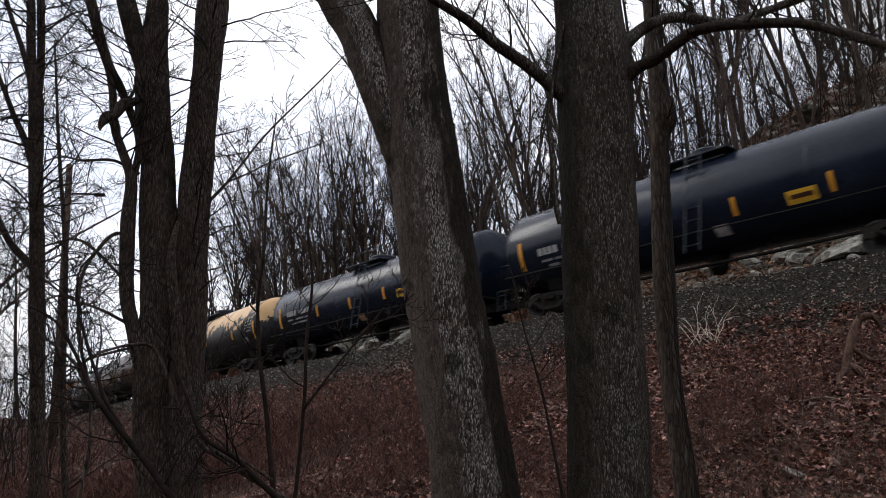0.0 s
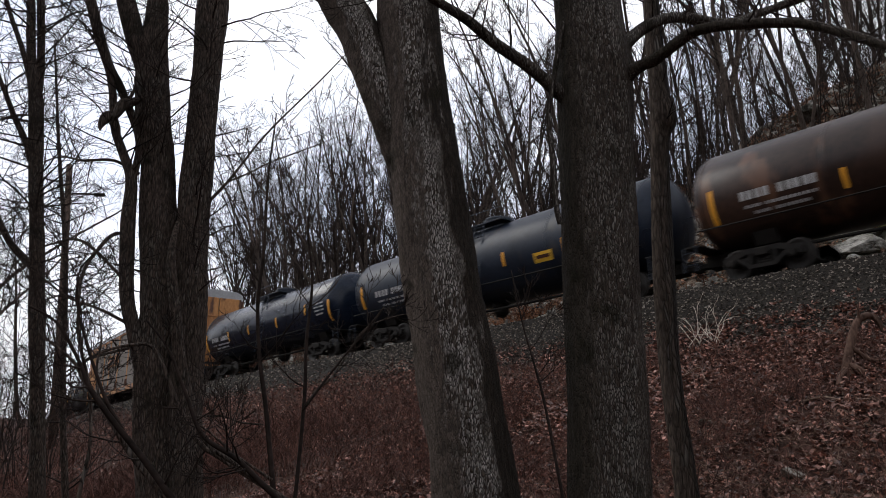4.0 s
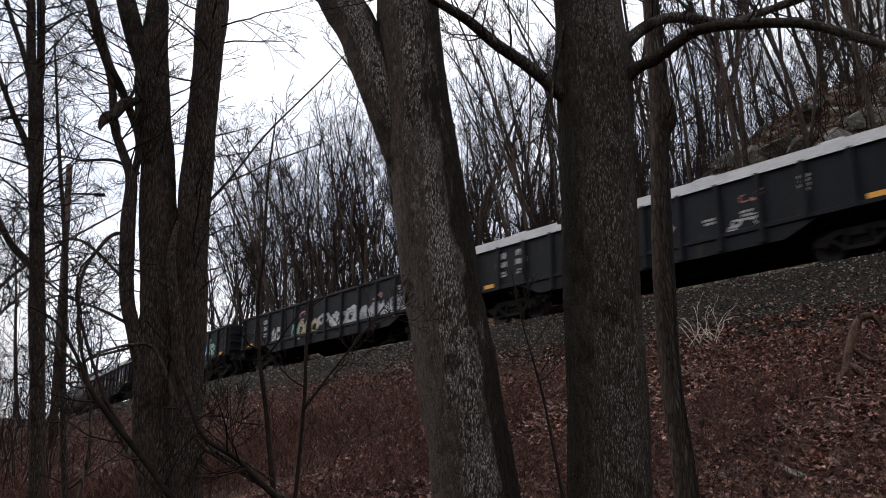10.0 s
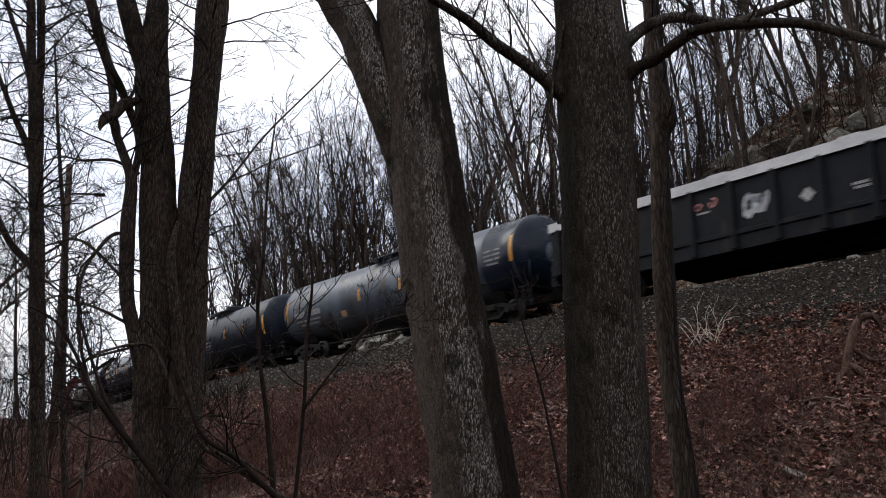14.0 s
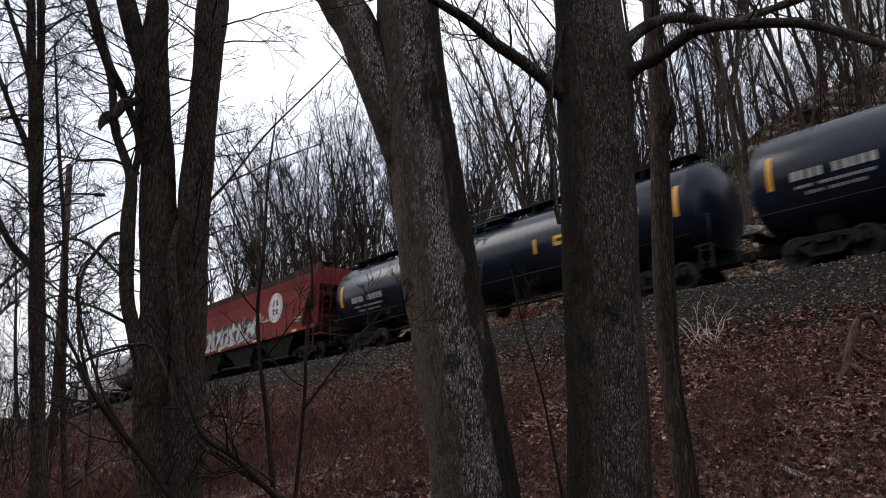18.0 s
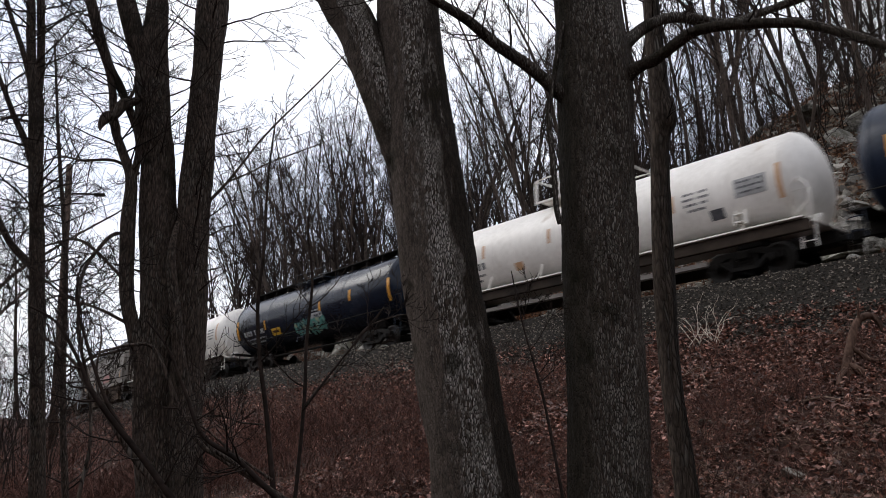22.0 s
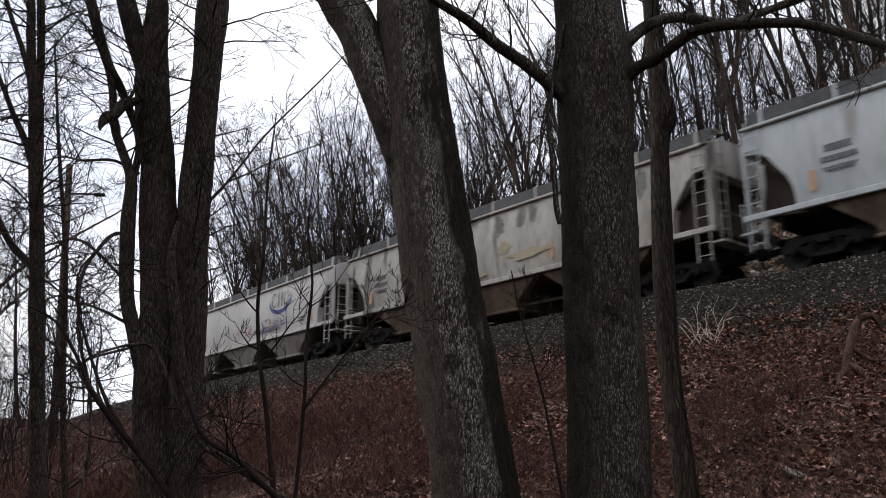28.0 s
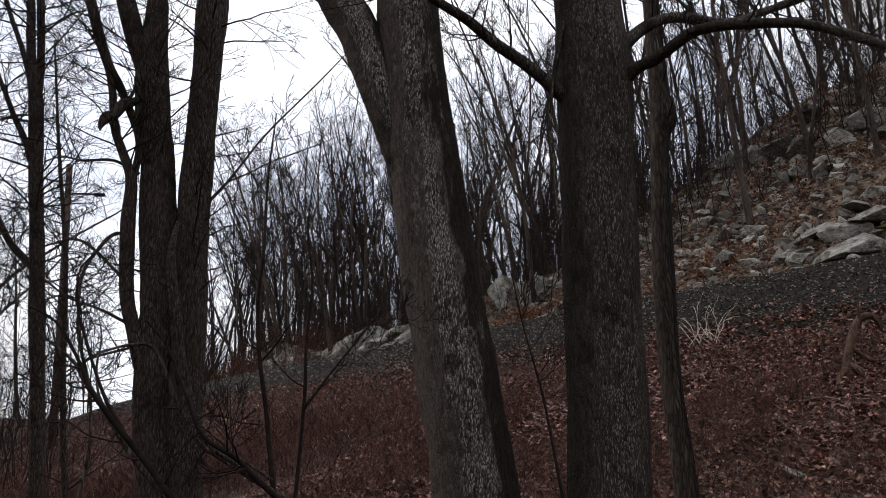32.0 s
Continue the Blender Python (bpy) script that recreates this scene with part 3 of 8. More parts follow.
GRID_Z = [[terrain(x, y) for y in GRID_Y] for x in GRID_X]


def cell(line, v):
    """Index of the grid cell and the part of the way through it."""
    lo, hi = 0, len(line) - 1
    while hi - lo > 1:
        mid = (lo + hi) // 2
        if line[mid] <= v:
            lo = mid
        else:
            hi = mid
    return lo, (v - line[lo]) / (line[hi] - line[lo])


def ground_z(x, y):
    """Height of the ground sheet."""
    i, u = cell(GRID_X, x)
    j, v = cell(GRID_Y, y - bend(x))
    a, b, c, d = GRID_Z[i][j], GRID_Z[i + 1][j], GRID_Z[i][j + 1], GRID_Z[i + 1][j + 1]
    return (a * (1 - u) + b * u) * (1 - v) + (c * (1 - u) + d * u) * v


def ground():
    f = Form()
    f.v = [(x, y + bend(x), GRID_Z[i][j]) for i, x in enumerate(GRID_X) for j, y in enumerate(GRID_Y)]
    m = len(GRID_Y)
    f.f = [(i * m + j, (i + 1) * m + j, (i + 1) * m + j + 1, i * m + j + 1) for i in range(len(GRID_X) - 1) for j in range(m - 1)]
    ob = part("ground", f, EARTH, smooth=True)
    tagged(ob, "leaf-covered earth bank rising to the railway and the rocky hillside", "ground", kind="structure")


ground()

# ---- track ----


def tie_place(s):
    x, y, a = on_track(s)
    return pose(x, y, RAIL_Z - 0.275, 0, 0, math.degrees(a) + random.uniform(-1.5, 1.5))


def track():
    f = Form()
    rails = []
    for s in (-1, 1):
        y = TRACK_Y + s * 0.755
        h = RAIL_Z
        prof = [(-0.07, -0.18), (0.07, -0.18), (0.07, -0.165), (0.012, -0.14), (0.012, -0.05), (0.036, -0.035), (0.036, 0), (-0.036, 0), (-0.036, -0.035),
                (-0.012, -0.05), (-0.012, -0.14), (-0.07, -0.165)]
        g = Form()
        runs = [-500, -300, -200, -150] + [-124 + 4 * i for i in range(25)] + [-24, 0, 160]
        for d in runs:
            px, py, a = on_track(d)
            g.v += [(px - math.sin(a) * (y - TRACK_Y + q), py + math.cos(a) * (y - TRACK_Y + q), h + b) for q, b in prof]
        k = len(prof)
        g.f = [(i * k + j, (i + 1) * k + j, (i + 1) * k + (j + 1) % k, i * k + (j + 1) % k) for i in range(len(runs) - 1) for j in range(k)]
        tagged(part("rail", g, RAIL), "worn steel rail on timber ties", "rail", "rails of the track", "structure")
    tie = Form().box(0, 0, 0, 0.23, 2.6, 0.18, 0.015).mesh("tie")
    base = None
    for i in range(250):
        ob = part("tie", tie, TIE, m=tie_place(-118 + i * 0.52))
        tagged(ob, "dark creosoted timber tie in the ballast", "railway tie", "ties of the track", "structure")


track()

# ---- trees ----


def curve_points(nodes, per=6):
    """Smooth run through (x, y, z, radius) nodes."""
    out = []
    n = len(nodes)
    for i in range(n - 1):
        p0, p1, p2, p3 = (Vector(nodes[max(0, min(n - 1, i + k))]) for k in (-1, 0, 1, 2))
        for k in range(per):
            t = k / per
            out.append(0.5 * (2 * p1 + (p2 - p0) * t + (2 * p0 - 5 * p1 + 4 * p2 - p3) * t * t + (3 * p1 - p0 - 3 * p2 + p3) * t ** 3))
    out.append(Vector(nodes[-1]))
    return out


def stem(f, nodes, sides=20, per=8, rough=0.06, ridge=9.0):
    """A trunk or limb with furrowed bark along given nodes."""
    run = curve_points(nodes, per)
    k0 = len(f.v)
    f.tube([p.to_3d() for p in run], [max(p[3], 0.003) for p in run], sides)
    big = run[0][3] > 0.15
    for i in range(k0, k0 + len(run) * sides):
        r = run[(i - k0) // sides]
        c = Vector(r[:3])
        p = Vector(f.v[i])
        d = p - c
        w = noise.noise((d.x / r[3] * 1.4 + c.x * 9, d.y / r[3] * 1.4, p.z * 1.1)) * rough * r[3]
        if big:
            w += 0.020 * (0.5 - abs(noise.noise((d.x * 13, d.y * 13, p.z * 2.6)))) + 0.008 * noise.noise((d.x * 34, d.y * 34, p.z * 12))
        else:
            w += 0.3 * rough * r[3] * noise.noise((d.x * 30, d.y * 30, p.z * 6))
        f.v[i] = tuple(c + d * (1 + w / max(r[3], 0.003)))


def sprout(f, p, d, length, r, level, rng, kids=(0, 5, 4, 0), droop=0.0, sides=(7, 5, 4, 3), segs=(7, 5, 4, 3), spread=(35, 65), wander=0.16, start=0.25, thin=0.62, least=0.002):
    """A branch that wanders and carries smaller ones."""
    pts, radii = [p.copy()], [r]
    n = segs[level]
    q, dirn = p.copy(), d.normalized()
    for i in range(n):
        dirn = dirn + Vector((rng.gauss(0, wander), rng.gauss(0, wander), rng.gauss(0, wander) + 0.10 - droop))
        dirn.normalize()
        q = q + dirn * (length / n)
        pts.append(q.copy())
        radii.append(max(r * (1 - (i + 1) / n * 0.85), least))
    f.tube(pts, radii, sides[level], cap=False)
    if level < 3:
        for _ in range(kids[level]):
            u = start + (1 - start) * rng.random() ** 0.9
            i = min(n - 1, int(u * n))
            base = pts[i].lerp(pts[i + 1], u * n - i)
            way = (pts[i + 1] - pts[i]).normalized()
            side = Matrix.Rotation(rng.uniform(0, 2 * math.pi), 3, way) @ way.orthogonal()
            a = radians(rng.uniform(*spread))
            sprout(f, base, way * math.cos(a) + side * math.sin(a), length * rng.uniform(0.35, thin) * (1.1 - 0.5 * u), max(radii[i] * 0.55, least), level + 1, rng, kids,
                   droop, sides, segs, spread, wander, start, thin, least)


def wood_tree(seed, height, girth, fork, limbs, sway=0.05):
    """Meshes of one bare forest tree, at its foot: trunk with its leaders, crown of ascending limbs and fine twigs."""
    rng = random.Random(seed)
    trunk, crown = Form(), Form()

    def leader(p, d, length, r, n, first):
        pts, radii = [p.copy()], [r * (1.3 if first else 1.0)]
        drift = Vector((rng.gauss(0, sway), rng.gauss(0, sway), 0))
        for i in range(n):
            drift = drift * 0.55 + Vector((rng.gauss(0, sway), rng.gauss(0, sway), 0))
            d = (d + drift + Vector((0, 0, 0.05))).normalized()
            p = p + d * (length / n)
            pts.append(p.copy())
            radii.append(r * (1 - 0.92 * ((i + 1) / n) ** 0.9) + 0.010)
        trunk.tube(pts, radii, 9, cap=False)
        return pts, radii

    def clothe(pts, radii, lo, count, reach):
        n = len(pts) - 1
        for k in range(count):
            u = lo + (0.985 - lo) * ((k + rng.random()) / count)
            i = min(n - 1, int(u * n))
            q = pts[i].lerp(pts[i + 1], u * n - i)
            a = k * 2.4 + rng.uniform(-0.7, 0.7)
            tilt = rng.uniform(0.55, 1.5) + 0.5 * u
            long = reach * rng.uniform(0.55, 1.1) * (1.25 - 0.75 * u)
            sprout(crown, q, Vector((math.cos(a), math.sin(a), tilt)), long, max(0.013, min(radii[i] * 0.5, 0.012 + long * 0.010)), 1, rng, (0, 7, 4, 0), 0.02,
                   segs=(7, 7, 4, 2), spread=(24, 52), wander=0.13, start=0.15, thin=0.60, least=0.0105)
    first = (Vector((0, 0, -0.4)), Vector((rng.gauss(0, 0.04), rng.gauss(0, 0.04), 1)).normalized())
    if fork:
        pts, radii = leader(*first, height, girth, 14, True)
        i = max(2, int(14 * fork))
        a = rng.uniform(0, 6.28)
        for turn in (0.0, 2.2)[:1 if fork > 0.5 else 2]:
            d = (pts[i] - pts[i - 1]).normalized() + Vector((math.cos(a + turn) * 0.42, math.sin(a + turn) * 0.42, 0))
            far, thin = leader(pts[i], d.normalized(), height * (1 - fork) * rng.uniform(0.8, 0.95), radii[i] * 0.72, 9, False)
            clothe(far, thin, 0.25, max(4, limbs // 2), height * 0.19)
    else:
        pts, radii = leader(*first, height, girth, 14, True)
    clothe(pts, radii, 0.36, limbs, height * 0.23)
    return trunk.mesh("trunk", True), crown.mesh("crown", True)


def woods():
    rng = random.Random(11)
    kinds = [wood_tree(20 + i, *spec) for i, spec in enumerate(
        ((17, 0.15, 0.42, 9), (19, 0.17, 0.0, 13), (15, 0.11, 0.55, 9), (18, 0.15, 0.33, 8), (13, 0.085, 0.0, 10), (20, 0.18, 0.48, 10), (16, 0.11, 0.0, 12), (17, 0.13, 0.3, 9),
         (18, 0.17, 0.26, 8, 0.09), (17, 0.14, 0.38, 9, 0.08)))]
    placed = []
    tries = 0
    while len(placed) < 262 and tries < 12000:
        tries += 1
        az = radians(rng.uniform(17, 70.5))
        reach = rng.uniform(31, 118) if rng.random() < 0.75 else rng.uniform(55, 110)
        if rng.random() < 0.5:
            az = radians(rng.uniform(47, 69))
        x, y = -reach * math.sin(az), reach * math.cos(az)
        if y - bend(x) < 28.6 or (x < -66 and az > radians(67.5)) or (az < radians(46) and rng.random() < 0.2):
            continue
        near = 2.6 if reach < 70 else 3.0
        if any((x - a) ** 2 + (y - b) ** 2 < near * near for a, b in placed):
            continue
        placed.append((x, y))
    tries = 0
    while tries < 900 and len(placed) < 300:
        # the rocky slope above the track carries its own open wood
        tries += 1
        az = radians(rng.uniform(19, 42) if tries % 3 else rng.uniform(32, 40))
        reach = rng.uniform(35, 52) if tries % 5 < 3 else rng.uniform(52, 84)
        x, y = -reach * math.sin(az), reach * math.cos(az)
        if y < 29.5 or any((x - a) ** 2 + (y - b) ** 2 < 2.0 * 2.0 for a, b in placed):
            continue
        placed.append((x, y))
    tries = 0
    while tries < 1500 and len(placed) < 322:
        # the wood over the cutting closes up behind its edge
        tries += 1
        az, reach = radians(rng.uniform(50.5, 66.5)), rng.uniform(48, 104)
        x, y = -reach * math.sin(az), reach * math.cos(az)
        if y - bend(x) < 30 or any((x - a) ** 2 + (y - b) ** 2 < 1.7 * 1.7 for a, b in placed):
            continue
        placed.append((x, y))
    tries = 0
    while tries < 600 and len(placed) < 340:
        tries += 1
        az, reach = radians(rng.uniform(41.5, 49.5)), rng.uniform(44, 86)
        x, y = -reach * math.sin(az), reach * math.cos(az)
        if y - bend(x) < 30 or any((x - a) ** 2 + (y - b) ** 2 < 1.7 * 1.7 for a, b in placed):
            continue
        placed.append((x, y))
    for _ in range(24):
        az, reach = radians(rng.uniform(75.5, 84)), rng.uniform(60, 150)
        placed.append((-reach * math.sin(az), reach * math.cos(az) if reach * math.cos(az) < 17 else 16.0 - rng.random() * 6))
    tall = (17, 19, 15, 18, 13, 20, 16, 17, 18, 17)
    for x, y in placed:
        slope = steps(-58, -36, x)
        k = rng.randrange(len(kinds)) if rng.random() < 0.6 or slope < 0.5 else rng.choice((0, 3, 5, 8, 9, 7))
        z, reach = ground_z(x, y), math.hypot(x, y)
        s = rng.uniform(0.85, 1.2)
        if slope < 0.9:
            # crown line over the cutting capped by elevation angle to fit the camera's view
            s = min(s, (0.47 * reach + 1.6 - z) / tall[k] * rng.uniform(0.86, 1.04))
        s = max(s, 0.5) * (1 - 0.16 * slope)
        lean = Euler((radians(rng.gauss(3.0 + 3.0 * slope, 2.8)), radians(rng.gauss(-1.0, 3.0)), 0)).to_matrix() @ Euler((0, 0, rng.uniform(0, 6.28))).to_matrix()
        tree = new("woodland_tree")
        tree.matrix_basis = Matrix.LocRotScale((x, y, z - 0.15), lean.to_quaternion(), (s, s, s * rng.uniform(0.98, 1.12) * (1 + 0.12 * slope)))
        tagged(tree, "slender bare grey-brown woodland tree on the hillside", "tree", "bare trees of the hillside wood")
        part("trunk", kinds[k][0], BARK_FAR, tree)
        part("crown", kinds[k][1], TWIG, tree)


woods()


def near_tree(name, label, stems, material, twigs, seed, group="", least=0.002):
    """A tree close by: trunk and limbs through nodes in metres, then twigs. twigs: (limb index, from, to, count, length, droop)."""
    rng = random.Random(seed)
    tree = new(name)
    x, y, z, r = stems[0][1][0]
    tree.matrix_basis = pose(x, y, ground_z(x, y))
    back = tree.matrix_basis.inverted()
    runs = []
    for pname, nodes in stems:
        nodes = list(nodes)
        if pname == "trunk" and nodes[0][2] > ground_z(x, y) - 0.2 and len(runs) == 0:
            a, b = Vector(nodes[0]), Vector(nodes[1])
            foot = a + (a - b) / max(0.1, (b - a)[2]) * (a[2] - ground_z(x, y) + 0.25)
            nodes.insert(0, (foot[0], foot[1], foot[2], a[3] * 1.28))
            nodes.insert(1, tuple(a.lerp(foot, 0.55)[:3]) + (a[3] * 1.08,))
        f = Form()
        wide = nodes[1][3] > 0.15
        stem(f, nodes, 80 if wide else 16 if nodes[0][3] > 0.04 else 8, 20 if wide else 7, (0.15 if material is BARK_DARK else 0.10) if wide else 0.14)
        f.v = [tuple(back @ Vector(p)) for p in f.v]
        part(pname, f, material, tree, smooth=True)
        runs.append(curve_points(nodes, 8))
    if twigs:
        f = Form()
        for limb, lo, hi, count, length, droop in twigs:
            run = runs[limb]
            for _ in range(count):
                u = rng.uniform(lo, hi) * (len(run) - 1)
                i = min(len(run) - 2, int(u))
                p = Vector(run[i][:3]).lerp(Vector(run[i + 1][:3]), u - i)
                way = Vector(run[i + 1][:3]) - Vector(run[i][:3])
                way.normalize()
                side = Matrix.Rotation(rng.uniform(0, 6.283), 3, way) @ way.orthogonal()
                a = radians(rng.uniform(45, 85))
                sprout(f, p, way * math.cos(a) + side * math.sin(a), length * rng.uniform(0.5, 1.2), min(run[i][3] * 0.5, 0.004 + length * 0.0065), 1, rng, (0, 7, 3, 0), droop, segs=(7, 8, 5, 3), spread=(24, 54), wander=0.10, least=least)
        f.v = [tuple(back @ Vector(p)) for p in f.v]
        tagged(part("crown", f, TWIG, tree, smooth=True), kind="stuff")
    tagged(tree, label, "tree", group)
    return tree


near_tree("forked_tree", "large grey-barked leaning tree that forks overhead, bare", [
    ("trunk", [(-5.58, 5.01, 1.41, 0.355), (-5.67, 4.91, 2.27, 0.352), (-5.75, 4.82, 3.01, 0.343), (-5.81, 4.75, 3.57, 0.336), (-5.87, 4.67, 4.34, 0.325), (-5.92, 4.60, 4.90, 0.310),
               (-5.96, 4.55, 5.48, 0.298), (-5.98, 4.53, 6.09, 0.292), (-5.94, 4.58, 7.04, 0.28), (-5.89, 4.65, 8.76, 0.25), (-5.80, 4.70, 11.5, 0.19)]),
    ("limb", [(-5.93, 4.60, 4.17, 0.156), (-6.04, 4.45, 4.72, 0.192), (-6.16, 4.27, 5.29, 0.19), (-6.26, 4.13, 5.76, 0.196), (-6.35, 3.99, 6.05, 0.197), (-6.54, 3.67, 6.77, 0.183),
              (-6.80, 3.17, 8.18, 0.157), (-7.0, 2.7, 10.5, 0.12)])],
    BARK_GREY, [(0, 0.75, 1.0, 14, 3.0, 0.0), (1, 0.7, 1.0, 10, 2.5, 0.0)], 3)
HANG = ([(-2.32, 6.0, 4.72, 0.008), (-2.47, 6.0, 4.61, 0.007), (-2.51, 6.04, 4.49, 0.006), (-2.52, 6.10, 4.35, 0.005), (-2.58, 6.12, 4.25, 0.003)],
        [(-2.47, 6.0, 4.60, 0.005), (-2.45, 6.06, 4.49, 0.004), (-2.42, 6.11, 4.43, 0.003)])
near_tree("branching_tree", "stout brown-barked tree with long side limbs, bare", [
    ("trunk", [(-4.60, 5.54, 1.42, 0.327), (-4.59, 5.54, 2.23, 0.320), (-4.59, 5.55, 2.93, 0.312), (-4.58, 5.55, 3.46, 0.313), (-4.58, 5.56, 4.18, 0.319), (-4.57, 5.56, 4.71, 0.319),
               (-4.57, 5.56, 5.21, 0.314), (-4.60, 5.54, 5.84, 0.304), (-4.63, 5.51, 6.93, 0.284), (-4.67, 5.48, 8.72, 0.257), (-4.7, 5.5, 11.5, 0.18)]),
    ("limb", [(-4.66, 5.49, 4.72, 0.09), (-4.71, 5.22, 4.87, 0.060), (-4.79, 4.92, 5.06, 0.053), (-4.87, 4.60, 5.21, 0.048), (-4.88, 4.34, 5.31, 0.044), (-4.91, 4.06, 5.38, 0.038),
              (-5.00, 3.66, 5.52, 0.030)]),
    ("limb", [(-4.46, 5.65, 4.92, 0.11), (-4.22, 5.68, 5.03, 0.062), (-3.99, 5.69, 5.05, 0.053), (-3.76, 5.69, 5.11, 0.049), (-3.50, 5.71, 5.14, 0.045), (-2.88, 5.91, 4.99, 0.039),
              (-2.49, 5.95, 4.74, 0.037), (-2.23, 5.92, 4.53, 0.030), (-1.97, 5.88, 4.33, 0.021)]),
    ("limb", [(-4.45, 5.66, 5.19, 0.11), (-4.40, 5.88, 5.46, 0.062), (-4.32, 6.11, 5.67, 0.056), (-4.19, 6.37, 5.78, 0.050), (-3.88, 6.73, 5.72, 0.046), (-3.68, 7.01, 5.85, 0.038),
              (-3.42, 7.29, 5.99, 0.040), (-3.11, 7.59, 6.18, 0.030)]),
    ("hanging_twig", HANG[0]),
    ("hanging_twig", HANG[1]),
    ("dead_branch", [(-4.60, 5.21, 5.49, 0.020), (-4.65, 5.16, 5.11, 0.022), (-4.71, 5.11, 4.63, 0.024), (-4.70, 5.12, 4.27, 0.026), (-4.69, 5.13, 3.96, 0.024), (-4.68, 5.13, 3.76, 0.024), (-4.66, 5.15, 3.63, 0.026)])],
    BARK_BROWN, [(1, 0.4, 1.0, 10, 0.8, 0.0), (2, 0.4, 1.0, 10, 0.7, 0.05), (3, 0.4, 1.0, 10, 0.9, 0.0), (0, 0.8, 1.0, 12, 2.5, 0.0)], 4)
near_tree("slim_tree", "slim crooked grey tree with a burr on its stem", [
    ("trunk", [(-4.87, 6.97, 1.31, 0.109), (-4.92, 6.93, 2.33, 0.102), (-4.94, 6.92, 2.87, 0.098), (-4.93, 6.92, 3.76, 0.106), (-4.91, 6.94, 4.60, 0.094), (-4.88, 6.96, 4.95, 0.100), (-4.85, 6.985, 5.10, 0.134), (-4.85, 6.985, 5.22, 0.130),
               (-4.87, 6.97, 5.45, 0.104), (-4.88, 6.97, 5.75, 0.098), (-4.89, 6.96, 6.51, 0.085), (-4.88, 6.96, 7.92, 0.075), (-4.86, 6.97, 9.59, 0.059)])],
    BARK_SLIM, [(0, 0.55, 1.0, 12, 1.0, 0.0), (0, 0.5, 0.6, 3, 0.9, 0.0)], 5)
